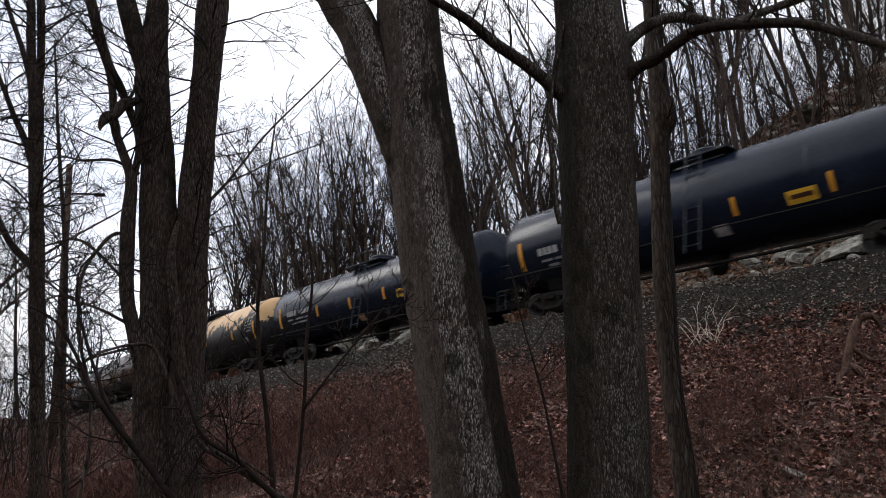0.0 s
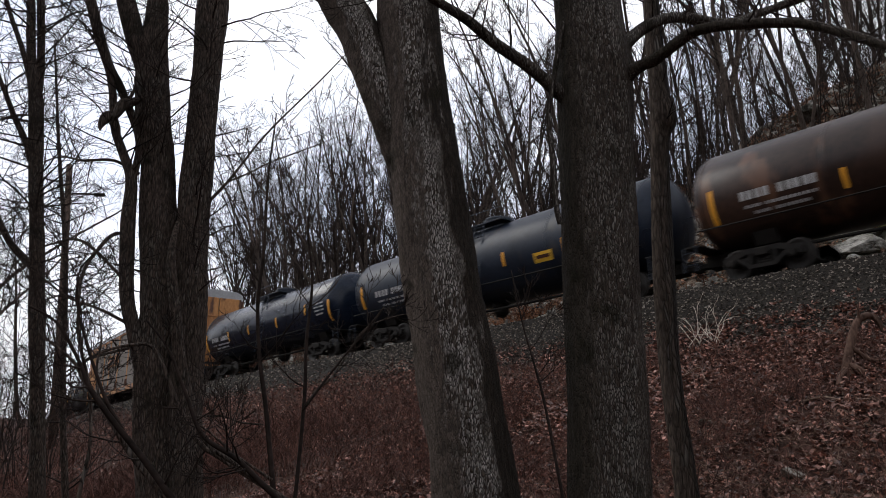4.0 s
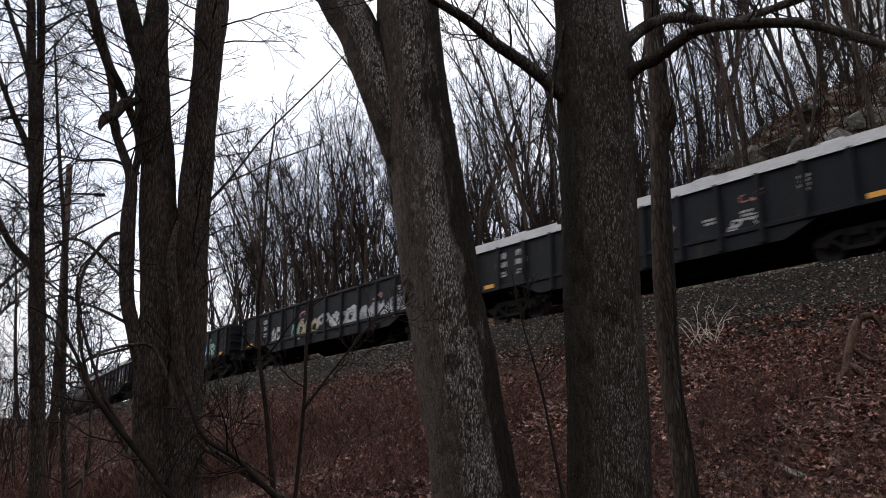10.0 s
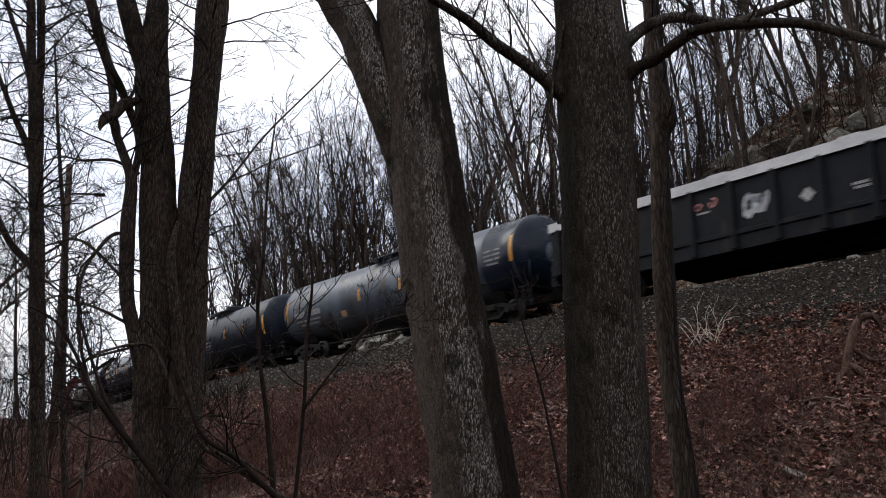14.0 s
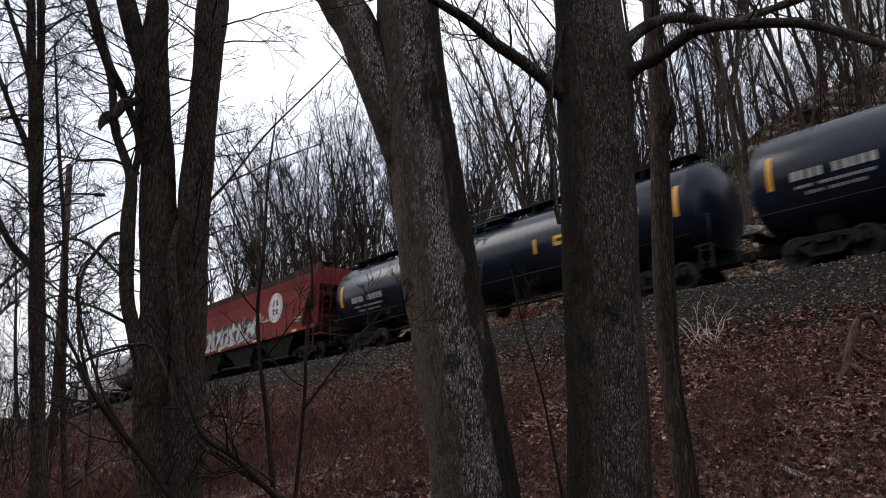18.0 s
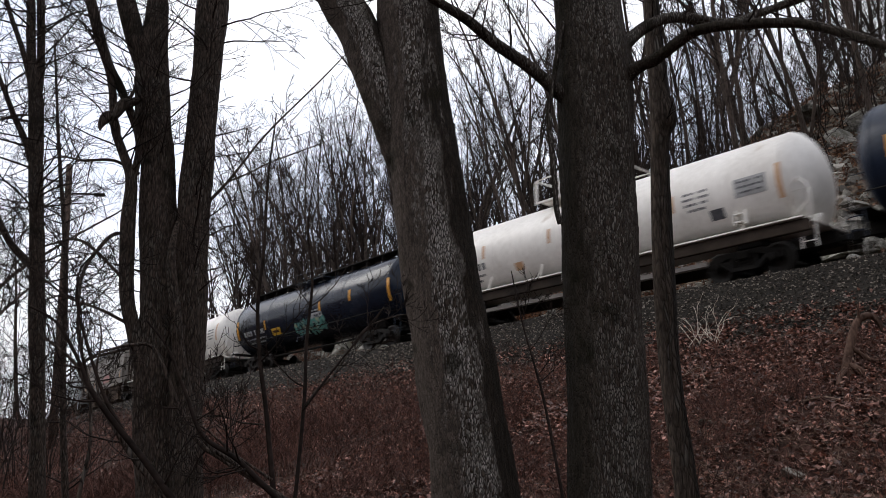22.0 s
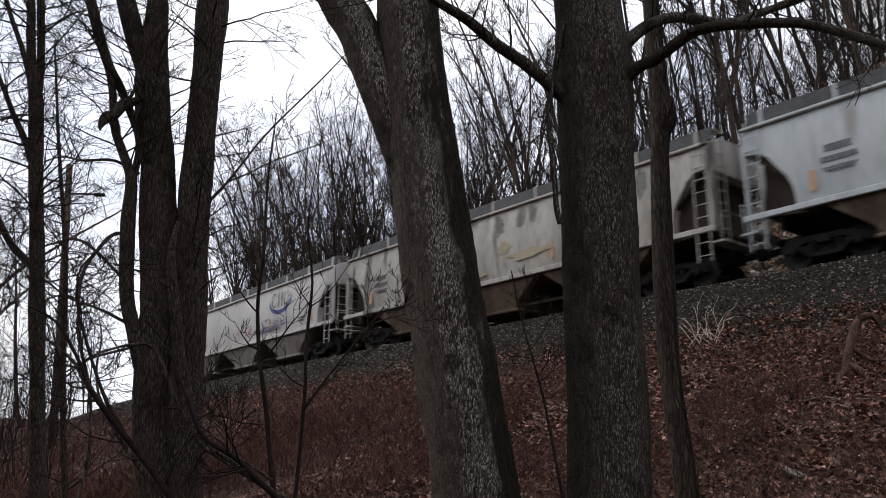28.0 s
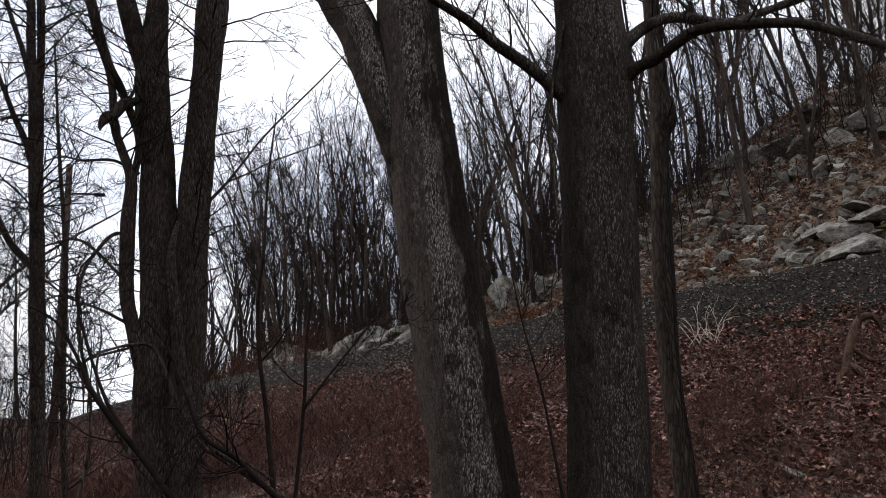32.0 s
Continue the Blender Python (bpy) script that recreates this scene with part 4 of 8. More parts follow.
near_tree("twin_tree", "dark twin-stemmed tree with many side limbs, bare", [
    ("trunk", [(-11.55, 4.72, 1.17, 0.285), (-11.64, 4.53, 2.65, 0.262), (-11.65, 4.53, 3.43, 0.245), (-11.68, 4.45, 4.71, 0.249), (-11.72, 4.35, 5.90, 0.238), (-11.77, 4.22, 6.77, 0.250),
               (-11.79, 4.16, 7.67, 0.212), (-11.79, 4.14, 8.62, 0.147), (-11.82, 4.08, 10.09, 0.133), (-11.84, 4.00, 11.64, 0.109), (-11.9, 3.9, 15, 0.06)]),
    ("second_trunk", [(-11.26, 4.97, 0.2, 0.24), (-11.27, 4.93, 1.18, 0.223), (-11.30, 4.85, 2.65, 0.223), (-11.30, 4.85, 3.42, 0.211), (-11.33, 4.79, 4.70, 0.208), (-11.33, 4.78, 5.89, 0.222), (-11.32, 4.80, 6.78, 0.209),
               (-11.32, 4.81, 7.70, 0.204), (-11.32, 4.82, 8.66, 0.234), (-11.33, 4.79, 10.15, 0.196), (-11.34, 4.77, 11.95, 0.157), (-11.3, 4.7, 16, 0.08)]),
    ("limb", [(-11.04, 4.72, 0.9, 0.105), (-11.01, 4.76, 1.89, 0.100), (-10.99, 4.74, 2.47, 0.095), (-10.99, 4.60, 3.06, 0.088), (-10.96, 4.46, 3.79, 0.075), (-10.98, 4.36, 4.45, 0.055), (-11.2, 4.5, 5.0, 0.03)]),
    ("limb", [(-11.80, 4.11, 7.30, 0.126), (-11.88, 3.87, 7.99, 0.144), (-11.94, 3.71, 8.52, 0.136), (-12.03, 3.41, 9.60, 0.112), (-12.11, 3.09, 10.91, 0.079)]),
    ("limb", [(-11.58, 4.43, 2.72, 0.115), (-11.66, 4.21, 3.48, 0.108), (-11.71, 4.07, 4.02, 0.101), (-11.74, 4.00, 4.98, 0.099), (-11.74, 3.99, 5.65, 0.080), (-11.79, 3.85, 6.06, 0.065),
              (-11.83, 3.71, 6.43, 0.061), (-11.87, 3.60, 7.16, 0.053), (-11.94, 3.35, 7.83, 0.049), (-12.00, 3.12, 8.60, 0.037)]),
    ("limb", [(-11.74, 3.99, 5.57, 0.056), (-11.72, 4.04, 6.26, 0.053), (-11.82, 3.75, 7.01, 0.062), (-11.89, 3.52, 7.50, 0.049), (-12.01, 3.10, 8.88, 0.042)]),
    ("limb", [(-11.27, 4.82, 5.25, 0.032), (-11.15, 5.18, 5.74, 0.022), (-10.94, 5.63, 6.52, 0.0155), (-10.58, 6.27, 7.42, 0.0115), (-10.39, 6.59, 7.89, 0.0085), (-10.2, 7.0, 8.5, 0.0045)]),
    ("limb", [(-11.15, 5.18, 5.74, 0.017), (-11.03, 5.44, 5.90, 0.014), (-10.88, 5.74, 6.11, 0.0115), (-10.57, 6.30, 6.42, 0.009), (-10.30, 6.73, 6.67, 0.0045)]),
    ("limb", [(-11.74, 4.10, 4.84, 0.0313), (-11.84, 3.86, 4.86, 0.0286), (-11.90, 3.66, 4.58, 0.0258), (-11.94, 3.53, 4.27, 0.0231), (-11.94, 3.51, 3.81, 0.0190), (-11.91, 3.64, 3.08, 0.0122), (-11.9, 3.7, 2.6, 0.0054)]),
    ("limb", [(-11.75, 4.05, 4.20, 0.0245), (-11.90, 3.66, 4.59, 0.0218), (-11.97, 3.42, 4.73, 0.0190), (-12.04, 3.17, 4.66, 0.0150), (-12.10, 2.91, 4.51, 0.0109), (-12.15, 2.6, 4.2, 0.0054)]),
    ("limb", [(-11.75, 4.10, 5.78, 0.0245), (-11.87, 3.76, 5.94, 0.0231), (-11.98, 3.38, 5.88, 0.0197), (-12.05, 3.11, 5.89, 0.0150), (-12.12, 2.85, 5.75, 0.0095), (-12.2, 2.5, 5.5, 0.0048)]),
    ("limb", [(-11.62, 4.40, 3.45, 0.0272), (-11.84, 3.84, 3.76, 0.0218), (-11.98, 3.38, 3.92, 0.0177), (-12.10, 2.94, 4.24, 0.0109), (-12.2, 2.6, 4.4, 0.0054)]),
    ("limb", [(-11.60, 4.45, 3.35, 0.0218), (-11.75, 4.10, 3.25, 0.0177), (-11.89, 3.70, 3.09, 0.0136), (-12.0, 3.3, 2.8, 0.0054)]),
    ("broken_limb", [(-11.70, 4.12, 7.06, 0.045), (-11.67, 3.92, 6.84, 0.058), (-11.65, 3.74, 6.72, 0.085), (-11.62, 3.64, 6.53, 0.060), (-11.60, 3.52, 6.46, 0.082), (-11.58, 3.45, 6.33, 0.050), (-11.55, 3.43, 6.22, 0.015)]),
    ("broken_stub", [(-11.66, 3.78, 6.72, 0.03), (-11.60, 3.86, 6.98, 0.022), (-11.57, 3.84, 7.14, 0.010)]),
    ("broken_stub", [(-11.63, 3.62, 6.55, 0.03), (-11.62, 3.70, 6.36, 0.024), (-11.60, 3.72, 6.22, 0.012)])],
    BARK_DARK, [(1, 0.25, 0.8, 22, 1.8, 0.08), (0, 0.35, 0.9, 22, 1.6, 0.06), (3, 0.1, 1, 12, 1.4, 0.05), (4, 0.3, 1.0, 20, 1.4, 0.08), (5, 0.3, 1.0, 12, 1.3, 0.06),
                (6, 0.3, 1.0, 4, 0.5, 0.0), (7, 0.3, 1.0, 4, 0.4, 0.0), (8, 0.2, 1.0, 10, 1.0, 0.1), (9, 0.2, 1.0, 9, 0.9, 0.08), (10, 0.2, 1.0, 9, 0.9, 0.08), (11, 0.2, 1.0, 8, 0.9, 0.05), (12, 0.2, 1.0, 6, 0.7, 0.08)], 6, least=0.0035)
near_tree("edge_tree", "tall thin dark tree forking high up, bare", [
    ("trunk", [(-16.39, 4.51, 1.04, 0.135), (-16.44, 4.31, 2.97, 0.125), (-16.49, 4.15, 4.48, 0.138), (-16.53, 3.97, 6.05, 0.130), (-16.56, 3.84, 7.14, 0.127), (-16.59, 3.70, 8.49, 0.129),
               (-16.63, 3.53, 9.39, 0.087), (-16.66, 3.39, 10.57, 0.072), (-16.69, 3.22, 12.03, 0.051)]),
    ("limb", [(-16.59, 3.71, 8.43, 0.086), (-16.59, 3.70, 9.32, 0.076), (-16.62, 3.56, 10.62, 0.072), (-16.65, 3.44, 12.10, 0.051)]),
    ("limb", [(-16.51, 4.06, 5.21, 0.083), (-16.57, 3.81, 5.44, 0.072), (-16.62, 3.55, 5.73, 0.062), (-16.68, 3.26, 6.28, 0.051), (-16.75, 2.91, 6.98, 0.041)]),
    ("limb", [(-16.56, 3.84, 7.03, 0.063), (-16.61, 3.61, 7.67, 0.058), (-16.66, 3.37, 8.13, 0.053), (-16.70, 3.16, 8.60, 0.043), (-16.77, 2.81, 9.33, 0.032)]),
    ("limb", [(-16.61, 3.61, 8.70, 0.054), (-16.66, 3.37, 9.47, 0.049), (-16.71, 3.10, 10.12, 0.043), (-16.76, 2.82, 10.89, 0.033)])],
    BARK_DARK, [(0, 0.3, 1.0, 48, 2.6, 0.09), (1, 0.2, 1, 12, 1.6, 0.06), (2, 0.3, 1, 10, 1.5, 0.06), (3, 0.3, 1, 8, 1.4, 0.06)], 7, least=0.0035)
near_tree("sapling", "thin dark bare sapling in the brush", [
    ("trunk", [(-5.24, 2.92, 1.39, 0.0198), (-5.29, 2.84, 2.05, 0.0165), (-5.31, 2.79, 2.35, 0.0152), (-5.33, 2.76, 2.74, 0.0132), (-5.32, 2.78, 3.15, 0.0119), (-5.32, 2.78, 3.65, 0.0079), (-5.30, 2.81, 4.18, 0.0040)])],
    TWIG, [(0, 0.35, 1.0, 7, 0.7, 0.0)], 8, "saplings of the bank")
near_tree("sapling", "thin dark bare sapling with a long side branch", [
    ("trunk", [(-5.18, 3.03, 1.39, 0.0139), (-5.16, 3.06, 2.05, 0.0125), (-5.16, 3.06, 2.51, 0.0119), (-5.15, 3.08, 2.92, 0.0092), (-5.17, 3.04, 3.33, 0.0066), (-5.15, 3.08, 3.81, 0.0040)]),
    ("limb", [(-5.16, 3.05, 2.02, 0.0092), (-5.06, 3.22, 2.3, 0.0079), (-4.95, 3.38, 2.55, 0.0066), (-4.86, 3.5, 2.75, 0.0046)])],
    TWIG, [(0, 0.35, 1.0, 6, 0.6, 0.0), (1, 0.3, 1, 4, 0.4, 0)], 9, "saplings of the bank")
near_tree("sapling", "thin dark leaning bare sapling in the brush", [
    ("trunk", [(-4.19, 4.57, 1.38, 0.0112), (-4.27, 4.49, 2.07, 0.0106), (-4.32, 4.45, 2.35, 0.0092), (-4.38, 4.39, 2.68, 0.0066), (-4.43, 4.34, 3.06, 0.0040)])],
    TWIG, [(0, 0.3, 1.0, 7, 0.4, 0.0)], 10, "saplings of the bank")
near_tree("sapling", "leaning dark bare shrub stem with forked branches", [
    ("trunk", [(-5.03, 2.22, 1.35, 0.0244), (-5.13, 1.99, 1.67, 0.0198), (-5.19, 1.81, 1.89, 0.0178), (-5.24, 1.66, 2.09, 0.0145), (-5.27, 1.59, 2.25, 0.0112), (-5.31, 1.45, 2.47, 0.0086), (-5.35, 1.29, 2.56, 0.0066)]),
    ("limb", [(-5.18, 1.85, 1.86, 0.0132), (-5.22, 1.74, 2.05, 0.0112), (-5.26, 1.61, 2.38, 0.0086), (-5.28, 1.55, 2.58, 0.0079), (-5.28, 1.54, 2.79, 0.0059), (-5.26, 1.62, 2.92, 0.0046)])],
    TWIG, [(0, 0.3, 1.0, 8, 0.5, 0.0), (1, 0.3, 1, 5, 0.45, 0)], 12, "saplings of the bank")
near_tree("sapling", "leaning dark bare shrub stem in the brush", [
    ("trunk", [(-4.82, 2.65, 1.50, 0.0178), (-4.92, 2.47, 1.69, 0.0158), (-5.01, 2.28, 1.83, 0.0145), (-5.05, 2.17, 2.07, 0.0112), (-5.10, 2.06, 2.34, 0.0079), (-5.15, 1.93, 2.51, 0.0059)])],
    TWIG, [(0, 0.3, 1.0, 7, 0.5, 0.0)], 13, "saplings of the bank")
near_tree("edge_tree", "thin straight dark tree beside a utility pole, bare", [
    ("trunk", [(-17.25, 5.25, 1.0, 0.064), (-17.32, 5.0, 3.0, 0.060), (-17.4, 4.85, 5.0, 0.055), (-17.5, 4.75, 6.2, 0.05), (-17.7, 4.5, 8.0, 0.035), (-17.9, 4.2, 10.5, 0.02)])],
    BARK_DARK, [(0, 0.3, 1.0, 34, 1.8, 0.08)], 21, least=0.0035)
near_tree("edge_tree", "tall bare tree with drooping side branches at the wood's edge", [
    ("trunk", [(-15.2, 2.1, 0.6, 0.16), (-15.2, 2.05, 3.0, 0.14), (-15.25, 1.9, 6.0, 0.12), (-15.3, 1.8, 9.0, 0.09), (-15.4, 1.7, 13.0, 0.05)]),
    ("limb", [(-15.22, 2.0, 4.2, 0.03), (-15.05, 2.45, 4.9, 0.022), (-14.9, 3.0, 5.35, 0.016), (-14.85, 3.5, 5.45, 0.011), (-14.8, 4.1, 5.3, 0.006)]),
    ("limb", [(-15.25, 1.9, 6.3, 0.03), (-15.05, 2.35, 6.9, 0.022), (-14.95, 3.0, 7.45, 0.016), (-14.9, 3.6, 7.5, 0.011), (-14.9, 4.3, 7.25, 0.006)])],
    BARK_DARK, [(0, 0.25, 1.0, 40, 2.6, 0.09), (1, 0.2, 1, 14, 1.3, 0.08), (2, 0.2, 1, 14, 1.3, 0.08)], 22, least=0.004)

near_tree("leaning_shrub", "dark leaning many-stemmed bare shrub in the brush", [
    ("trunk", [(-5.54, 2.30, 1.47, 0.0300), (-5.67, 2.10, 1.73, 0.0256), (-5.76, 1.96, 1.97, 0.0212), (-5.85, 1.81, 2.20, 0.0168), (-5.91, 1.74, 2.33, 0.0124), (-5.99, 1.52, 2.51, 0.0080)]),
    ("limb", [(-5.81, 1.98, 1.98, 0.0120), (-5.87, 1.92, 2.11, 0.0100), (-5.91, 1.90, 2.30, 0.0080), (-5.93, 1.92, 2.49, 0.0060), (-5.97, 1.90, 2.65, 0.0040)]),
    ("limb", [(-5.90, 2.45, 1.99, 0.0080), (-5.89, 2.61, 2.00, 0.0075), (-5.85, 2.80, 2.01, 0.0070), (-5.84, 2.94, 1.97, 0.0065), (-5.81, 3.11, 1.96, 0.0060)])],
    BARK_DARK, [(0, 0.3, 1.0, 8, 0.6, 0.0), (1, 0.3, 1.0, 4, 0.4, 0.0)], 51)
near_tree("leaning_shrub", "dark arching bare shrub stem with drooping tip", [
    ("trunk", [(-5.90, 2.96, 1.65, 0.0220), (-6.06, 2.74, 1.82, 0.0193), (-6.16, 2.59, 2.10, 0.0167), (-6.24, 2.42, 2.49, 0.0140), (-6.34, 2.27, 2.53, 0.0113), (-6.48, 2.04, 2.44, 0.0087), (-6.60, 1.90, 2.28, 0.0060)])],
    BARK_DARK, [(0, 0.3, 1.0, 9, 0.6, 0.05)], 52)
near_tree("leaning_shrub", "thin arching bare shrub stem beside the twin tree", [
    ("trunk", [(-6.29, 2.00, 1.53, 0.0140), (-6.32, 2.04, 1.81, 0.0127), (-6.36, 2.01, 2.20, 0.0113), (-6.40, 1.91, 2.56, 0.0100), (-6.42, 1.89, 2.80, 0.0087), (-6.41, 1.90, 3.08, 0.0073), (-6.40, 1.99, 3.23, 0.0060)])],
    BARK_DARK, [(0, 0.3, 1.0, 7, 0.5, 0.05)], 53)
near_tree("leaning_shrub", "low dark forked bare shrub in the brambles", [
    ("trunk", [(-4.90, 2.71, 1.50, 0.0180), (-5.05, 2.53, 1.66, 0.0150), (-5.17, 2.38, 1.79, 0.0120), (-5.25, 2.31, 1.96, 0.0090), (-5.31, 2.28, 2.13, 0.0060)]),
    ("limb", [(-4.99, 2.75, 1.57, 0.0100), (-5.14, 2.57, 1.72, 0.0080), (-5.27, 2.40, 1.89, 0.0060), (-5.37, 2.29, 1.94, 0.0040)]),
    ("limb", [(-5.14, 3.06, 2.05, 0.0110), (-5.14, 3.15, 2.17, 0.0094), (-5.10, 3.27, 2.29, 0.0078), (-5.01, 3.43, 2.59, 0.0062), (-4.93, 3.60, 2.69, 0.0046), (-4.89, 3.73, 2.73, 0.0030)])],
    BARK_DARK, [(0, 0.3, 1.0, 6, 0.4, 0.0), (2, 0.3, 1.0, 6, 0.35, 0.0)], 54)

# ---- train ----
SPEED = 14.8


def truck_form():
    """A two-axle truck, built once at the rail under its pivot."""
    truck = new("truck")
    for s in (-1, 1):
        y = s * 1.0
        f = Form()
        f.prism([(-1.18, 0.62), (-1.05, 0.66), (-0.55, 0.80), (0.55, 0.80), (1.05, 0.66), (1.18, 0.62), (1.18, 0.42), (1.06, 0.42), (1.02, 0.54), (0.76, 0.56), (0.45, 0.66), (-0.45, 0.66),
                 (-0.76, 0.56), (-1.02, 0.54), (-1.06, 0.42), (-1.18, 0.42)], y - 0.09, y + 0.09)
        f.prism([(-0.80, 0.56), (-0.40, 0.24), (0.40, 0.24), (0.80, 0.56), (0.66, 0.58), (0.33, 0.34), (-0.33, 0.34), (-0.66, 0.58)], y - 0.08, y + 0.08)
        f.box(-0.36, y, 0.5, 0.12, 0.16, 0.34, 0.01)
        f.box(0.36, y, 0.5, 0.12, 0.16, 0.34, 0.01)
        part("side_frame", f, STEEL_DARK, truck)
        for k in (-0.14, 0.0, 0.14):
            g = Form()
            g.lathe([(0.34, 0.06), (0.38, 0.075), (0.42, 0.06), (0.46, 0.075), (0.50, 0.06), (0.54, 0.075), (0.58, 0.06), (0.64, 0.07)], "z", 8, (k, y, 0))
            part("spring", g, STEEL_DARK, truck)
        for k in (-0.89, 0.89):
            part("bearing_cap", Form().lathe([(y + s * 0.02, 0.12), (y + s * 0.14, 0.12), (y + s * 0.17, 0.07)], "y", 12, (k, 0, 0.457)), STEEL_DARK, truck)
    part("bolster", Form().box(0, 0, 0.66, 0.42, 2.3, 0.24, 0.03), STEEL_DARK, truck)
    wheel = Form()
    for s in (-1, 1):
        wheel.lathe([(s * 0.69, 0.485), (s * 0.72, 0.485), (s * 0.735, 0.46), (s * 0.82, 0.452), (s * 0.825, 0.39), (s * 0.78, 0.36), (s * 0.76, 0.2), (s * 0.84, 0.15), (s * 0.84, 0.1), (s * 0.66, 0.1),
                     (s * 0.66, 0.15), (s * 0.71, 0.2), (s * 0.73, 0.36), (s * 0.69, 0.39), (s * 0.69, 0.485)], "y", 28)
    wheel.lathe([(-1.0, 0.08), (-0.6, 0.085), (0.6, 0.085), (1.0, 0.08)], "y", 10)
    me = wheel.mesh("wheelset", True)
    for k in (-0.89, 0.89):
        part("wheelset", me, WHEEL, truck, m=pose(k, 0, 0.457))
    return truck


TRUCK = truck_form()
TRUCKS = []


def add_trucks(wagon, half):
    for k in (-1, 1):
        t = TRUCK if not TRUCKS else copy_thing(TRUCK, pose(0, 0, 0))
        t.parent = wagon
        t.matrix_basis = pose(k * half, 0, 0)
        TRUCKS.append(t)


def coupler(wagon, end, s, z=0.84):
    """Coupler, its shank and the hoses at one end; end: x of the pulling face."""
    def make():
        f = Form()
        f.box(-0.55, 0, 0, 0.9, 0.16, 0.16, 0.02)
        f.prism([(-0.15, -0.12), (0.0, -0.14), (0.06, -0.05), (0.0, 0.0), (0.05, 0.06), (0.03, 0.15), (-0.08, 0.17), (-0.16, 0.1)], -0.14, 0.14, "z")
        return f
    part("coupler", shared("coupler", make), STEEL_DARK, wagon, m=pose(end, 0, z, 0, 0, 0 if s > 0 else 180))
    hose = shared("brake_hose", lambda: Form().tube([(-0.2, 0.3, 0.0), (-0.02, 0.28, -0.18), (0.05, 0.2, -0.34), (0.08, 0.06, -0.4)], 0.025, 6), True)
    part("brake_hose", hose, STEEL_DARK, wagon, m=pose(end - s * 0.1, 0, z, 0, 0, 0 if s > 0 else 180))


def ladder(wagon, x, y, lo, hi, width, material, along_x=True, lean=0.0):
    """Rungs between two stiles; lean: how far the top stands off in y."""
    key = "ladder/%.2f/%.2f/%d/%.2f" % (hi - lo, width, along_x, lean)

    def make():
        f = Form()
        h = hi - lo
        for s in (-1, 1):
            a = (s * width / 2, 0) if along_x else (0, s * width / 2)
            f.tube([(a[0], a[1], 0), (a[0], a[1] + lean, h)], 0.022, 6)
        n = max(2, int(h / 0.36))
        for i in range(n):
            z = h * (i + 0.5) / n
            dy = lean * z / h
            if along_x:
                f.tube([(-width / 2, dy, z), (width / 2, dy, z)], 0.016, 6)
            else:
                f.tube([(0, -width / 2 + dy, z), (0, width / 2 + dy, z)], 0.016, 6)
        return f
    return part("ladder", shared(key, make), material, wagon, m=pose(x, y, lo))


def bars(wagon, x, y, z, rows, material, thick=0.012, name="lettering", seed=1):
    """Unreadable stencilling as plain bars on a side: rows of (height, width, number of marks)."""
    rng = random.Random(seed)
    f = Form()
    zz = z
    for h, w, n in rows:
        step = w / n
        for i in range(n):
            ww = step * rng.uniform(0.62, 0.8)
            f.box(x - w / 2 + (i + 0.5) * step, y, zz, ww, thick, h)
        zz -= h * 1.55
    return tagged(part(name, f, material, wagon), kind="stuff")


def on_shell(r, zc, height):
    """y of the near side of a shell at that height, and the tilt."""
    d = max(-0.98, min(0.98, (height - zc) / r))
    return -r * math.sqrt(1 - d * d)


def shell_patch(wagon, name, x0, x1, z0, z1, r, zc, material, label="", side=-1, off=0.008):
    """A painted or stuck-on patch that follows the shell."""
    f = Form()
    n = 5
    vs = []
    for i in range(n + 1):
        z = z0 + (z1 - z0) * i / n
        y = side * abs(on_shell(r + off, zc, z))
        vs += [(x0, y, z), (x1, y, z)]
    inner = [(a, b - side * 0.01, c) for a, b, c in vs]
    k = len(vs)
    fs = [(2 * i, 2 * i + 1, 2 * i + 3, 2 * i + 2) for i in range(n)]
    fs += [(k + 2 * i, k + 2 * i + 2, k + 2 * i + 3, k + 2 * i + 1) for i in range(n)]
    fs += [(2 * i, 2 * i + 2, k + 2 * i + 2, k + 2 * i) for i in range(n)] + [(2 * i + 1, k + 2 * i + 1, k + 2 * i + 3, 2 * i + 3) for i in range(n)]
    f.add(vs + inner, fs)
    return part(name, f, material, wagon, label)


def blot(wagon, x, z, w, h, material, seed, y_of, name="graffiti", label="", count=7):
    """Sprayed letters as overlapping rounded slanted shapes on a side."""
    rng = random.Random(seed)
    f = Form()
    for i in range(count):
        cx = x + w * ((i + 0.5) / count - 0.5)
        ww, hh = w / count * rng.uniform(0.55, 0.8), h * rng.uniform(0.75, 1.0) / 2
        kind = rng.randrange(3)
        n = 14
        ring = []
        for k in range(n):
            a = 2 * math.pi * k / n
            rr = 1 + rng.uniform(-0.22, 0.18)
            ring.append((cx + math.cos(a) * ww * rr + math.sin(a) * 0.18 * hh, z + math.sin(a) * hh * rr + rng.uniform(-0.04, 0.04) * h))
        hole = 0.42 if kind == 0 else 0.25
        mid = [(cx + (a - cx) * hole * (0.8 if kind else 1), z + (b - z) * hole + (0.12 * hh if kind == 1 else 0)) for a, b in ring]
        k0 = len(f.v)
        f.v += [(a, y_of(b) - 0.004 - 0.001 * (i % 2), b) for a, b in ring] + [(a, y_of(b) - 0.004 - 0.001 * (i % 2), b) for a, b in mid]
        for k in range(n):
            q = (k + 1) % n
            if kind == 2 and k in (2, 3):
                continue
            f.f.append((k0 + k, k0 + q, k0 + n + q, k0 + n + k))
    return tagged(part(name, f, material, wagon, label), kind="stuff")


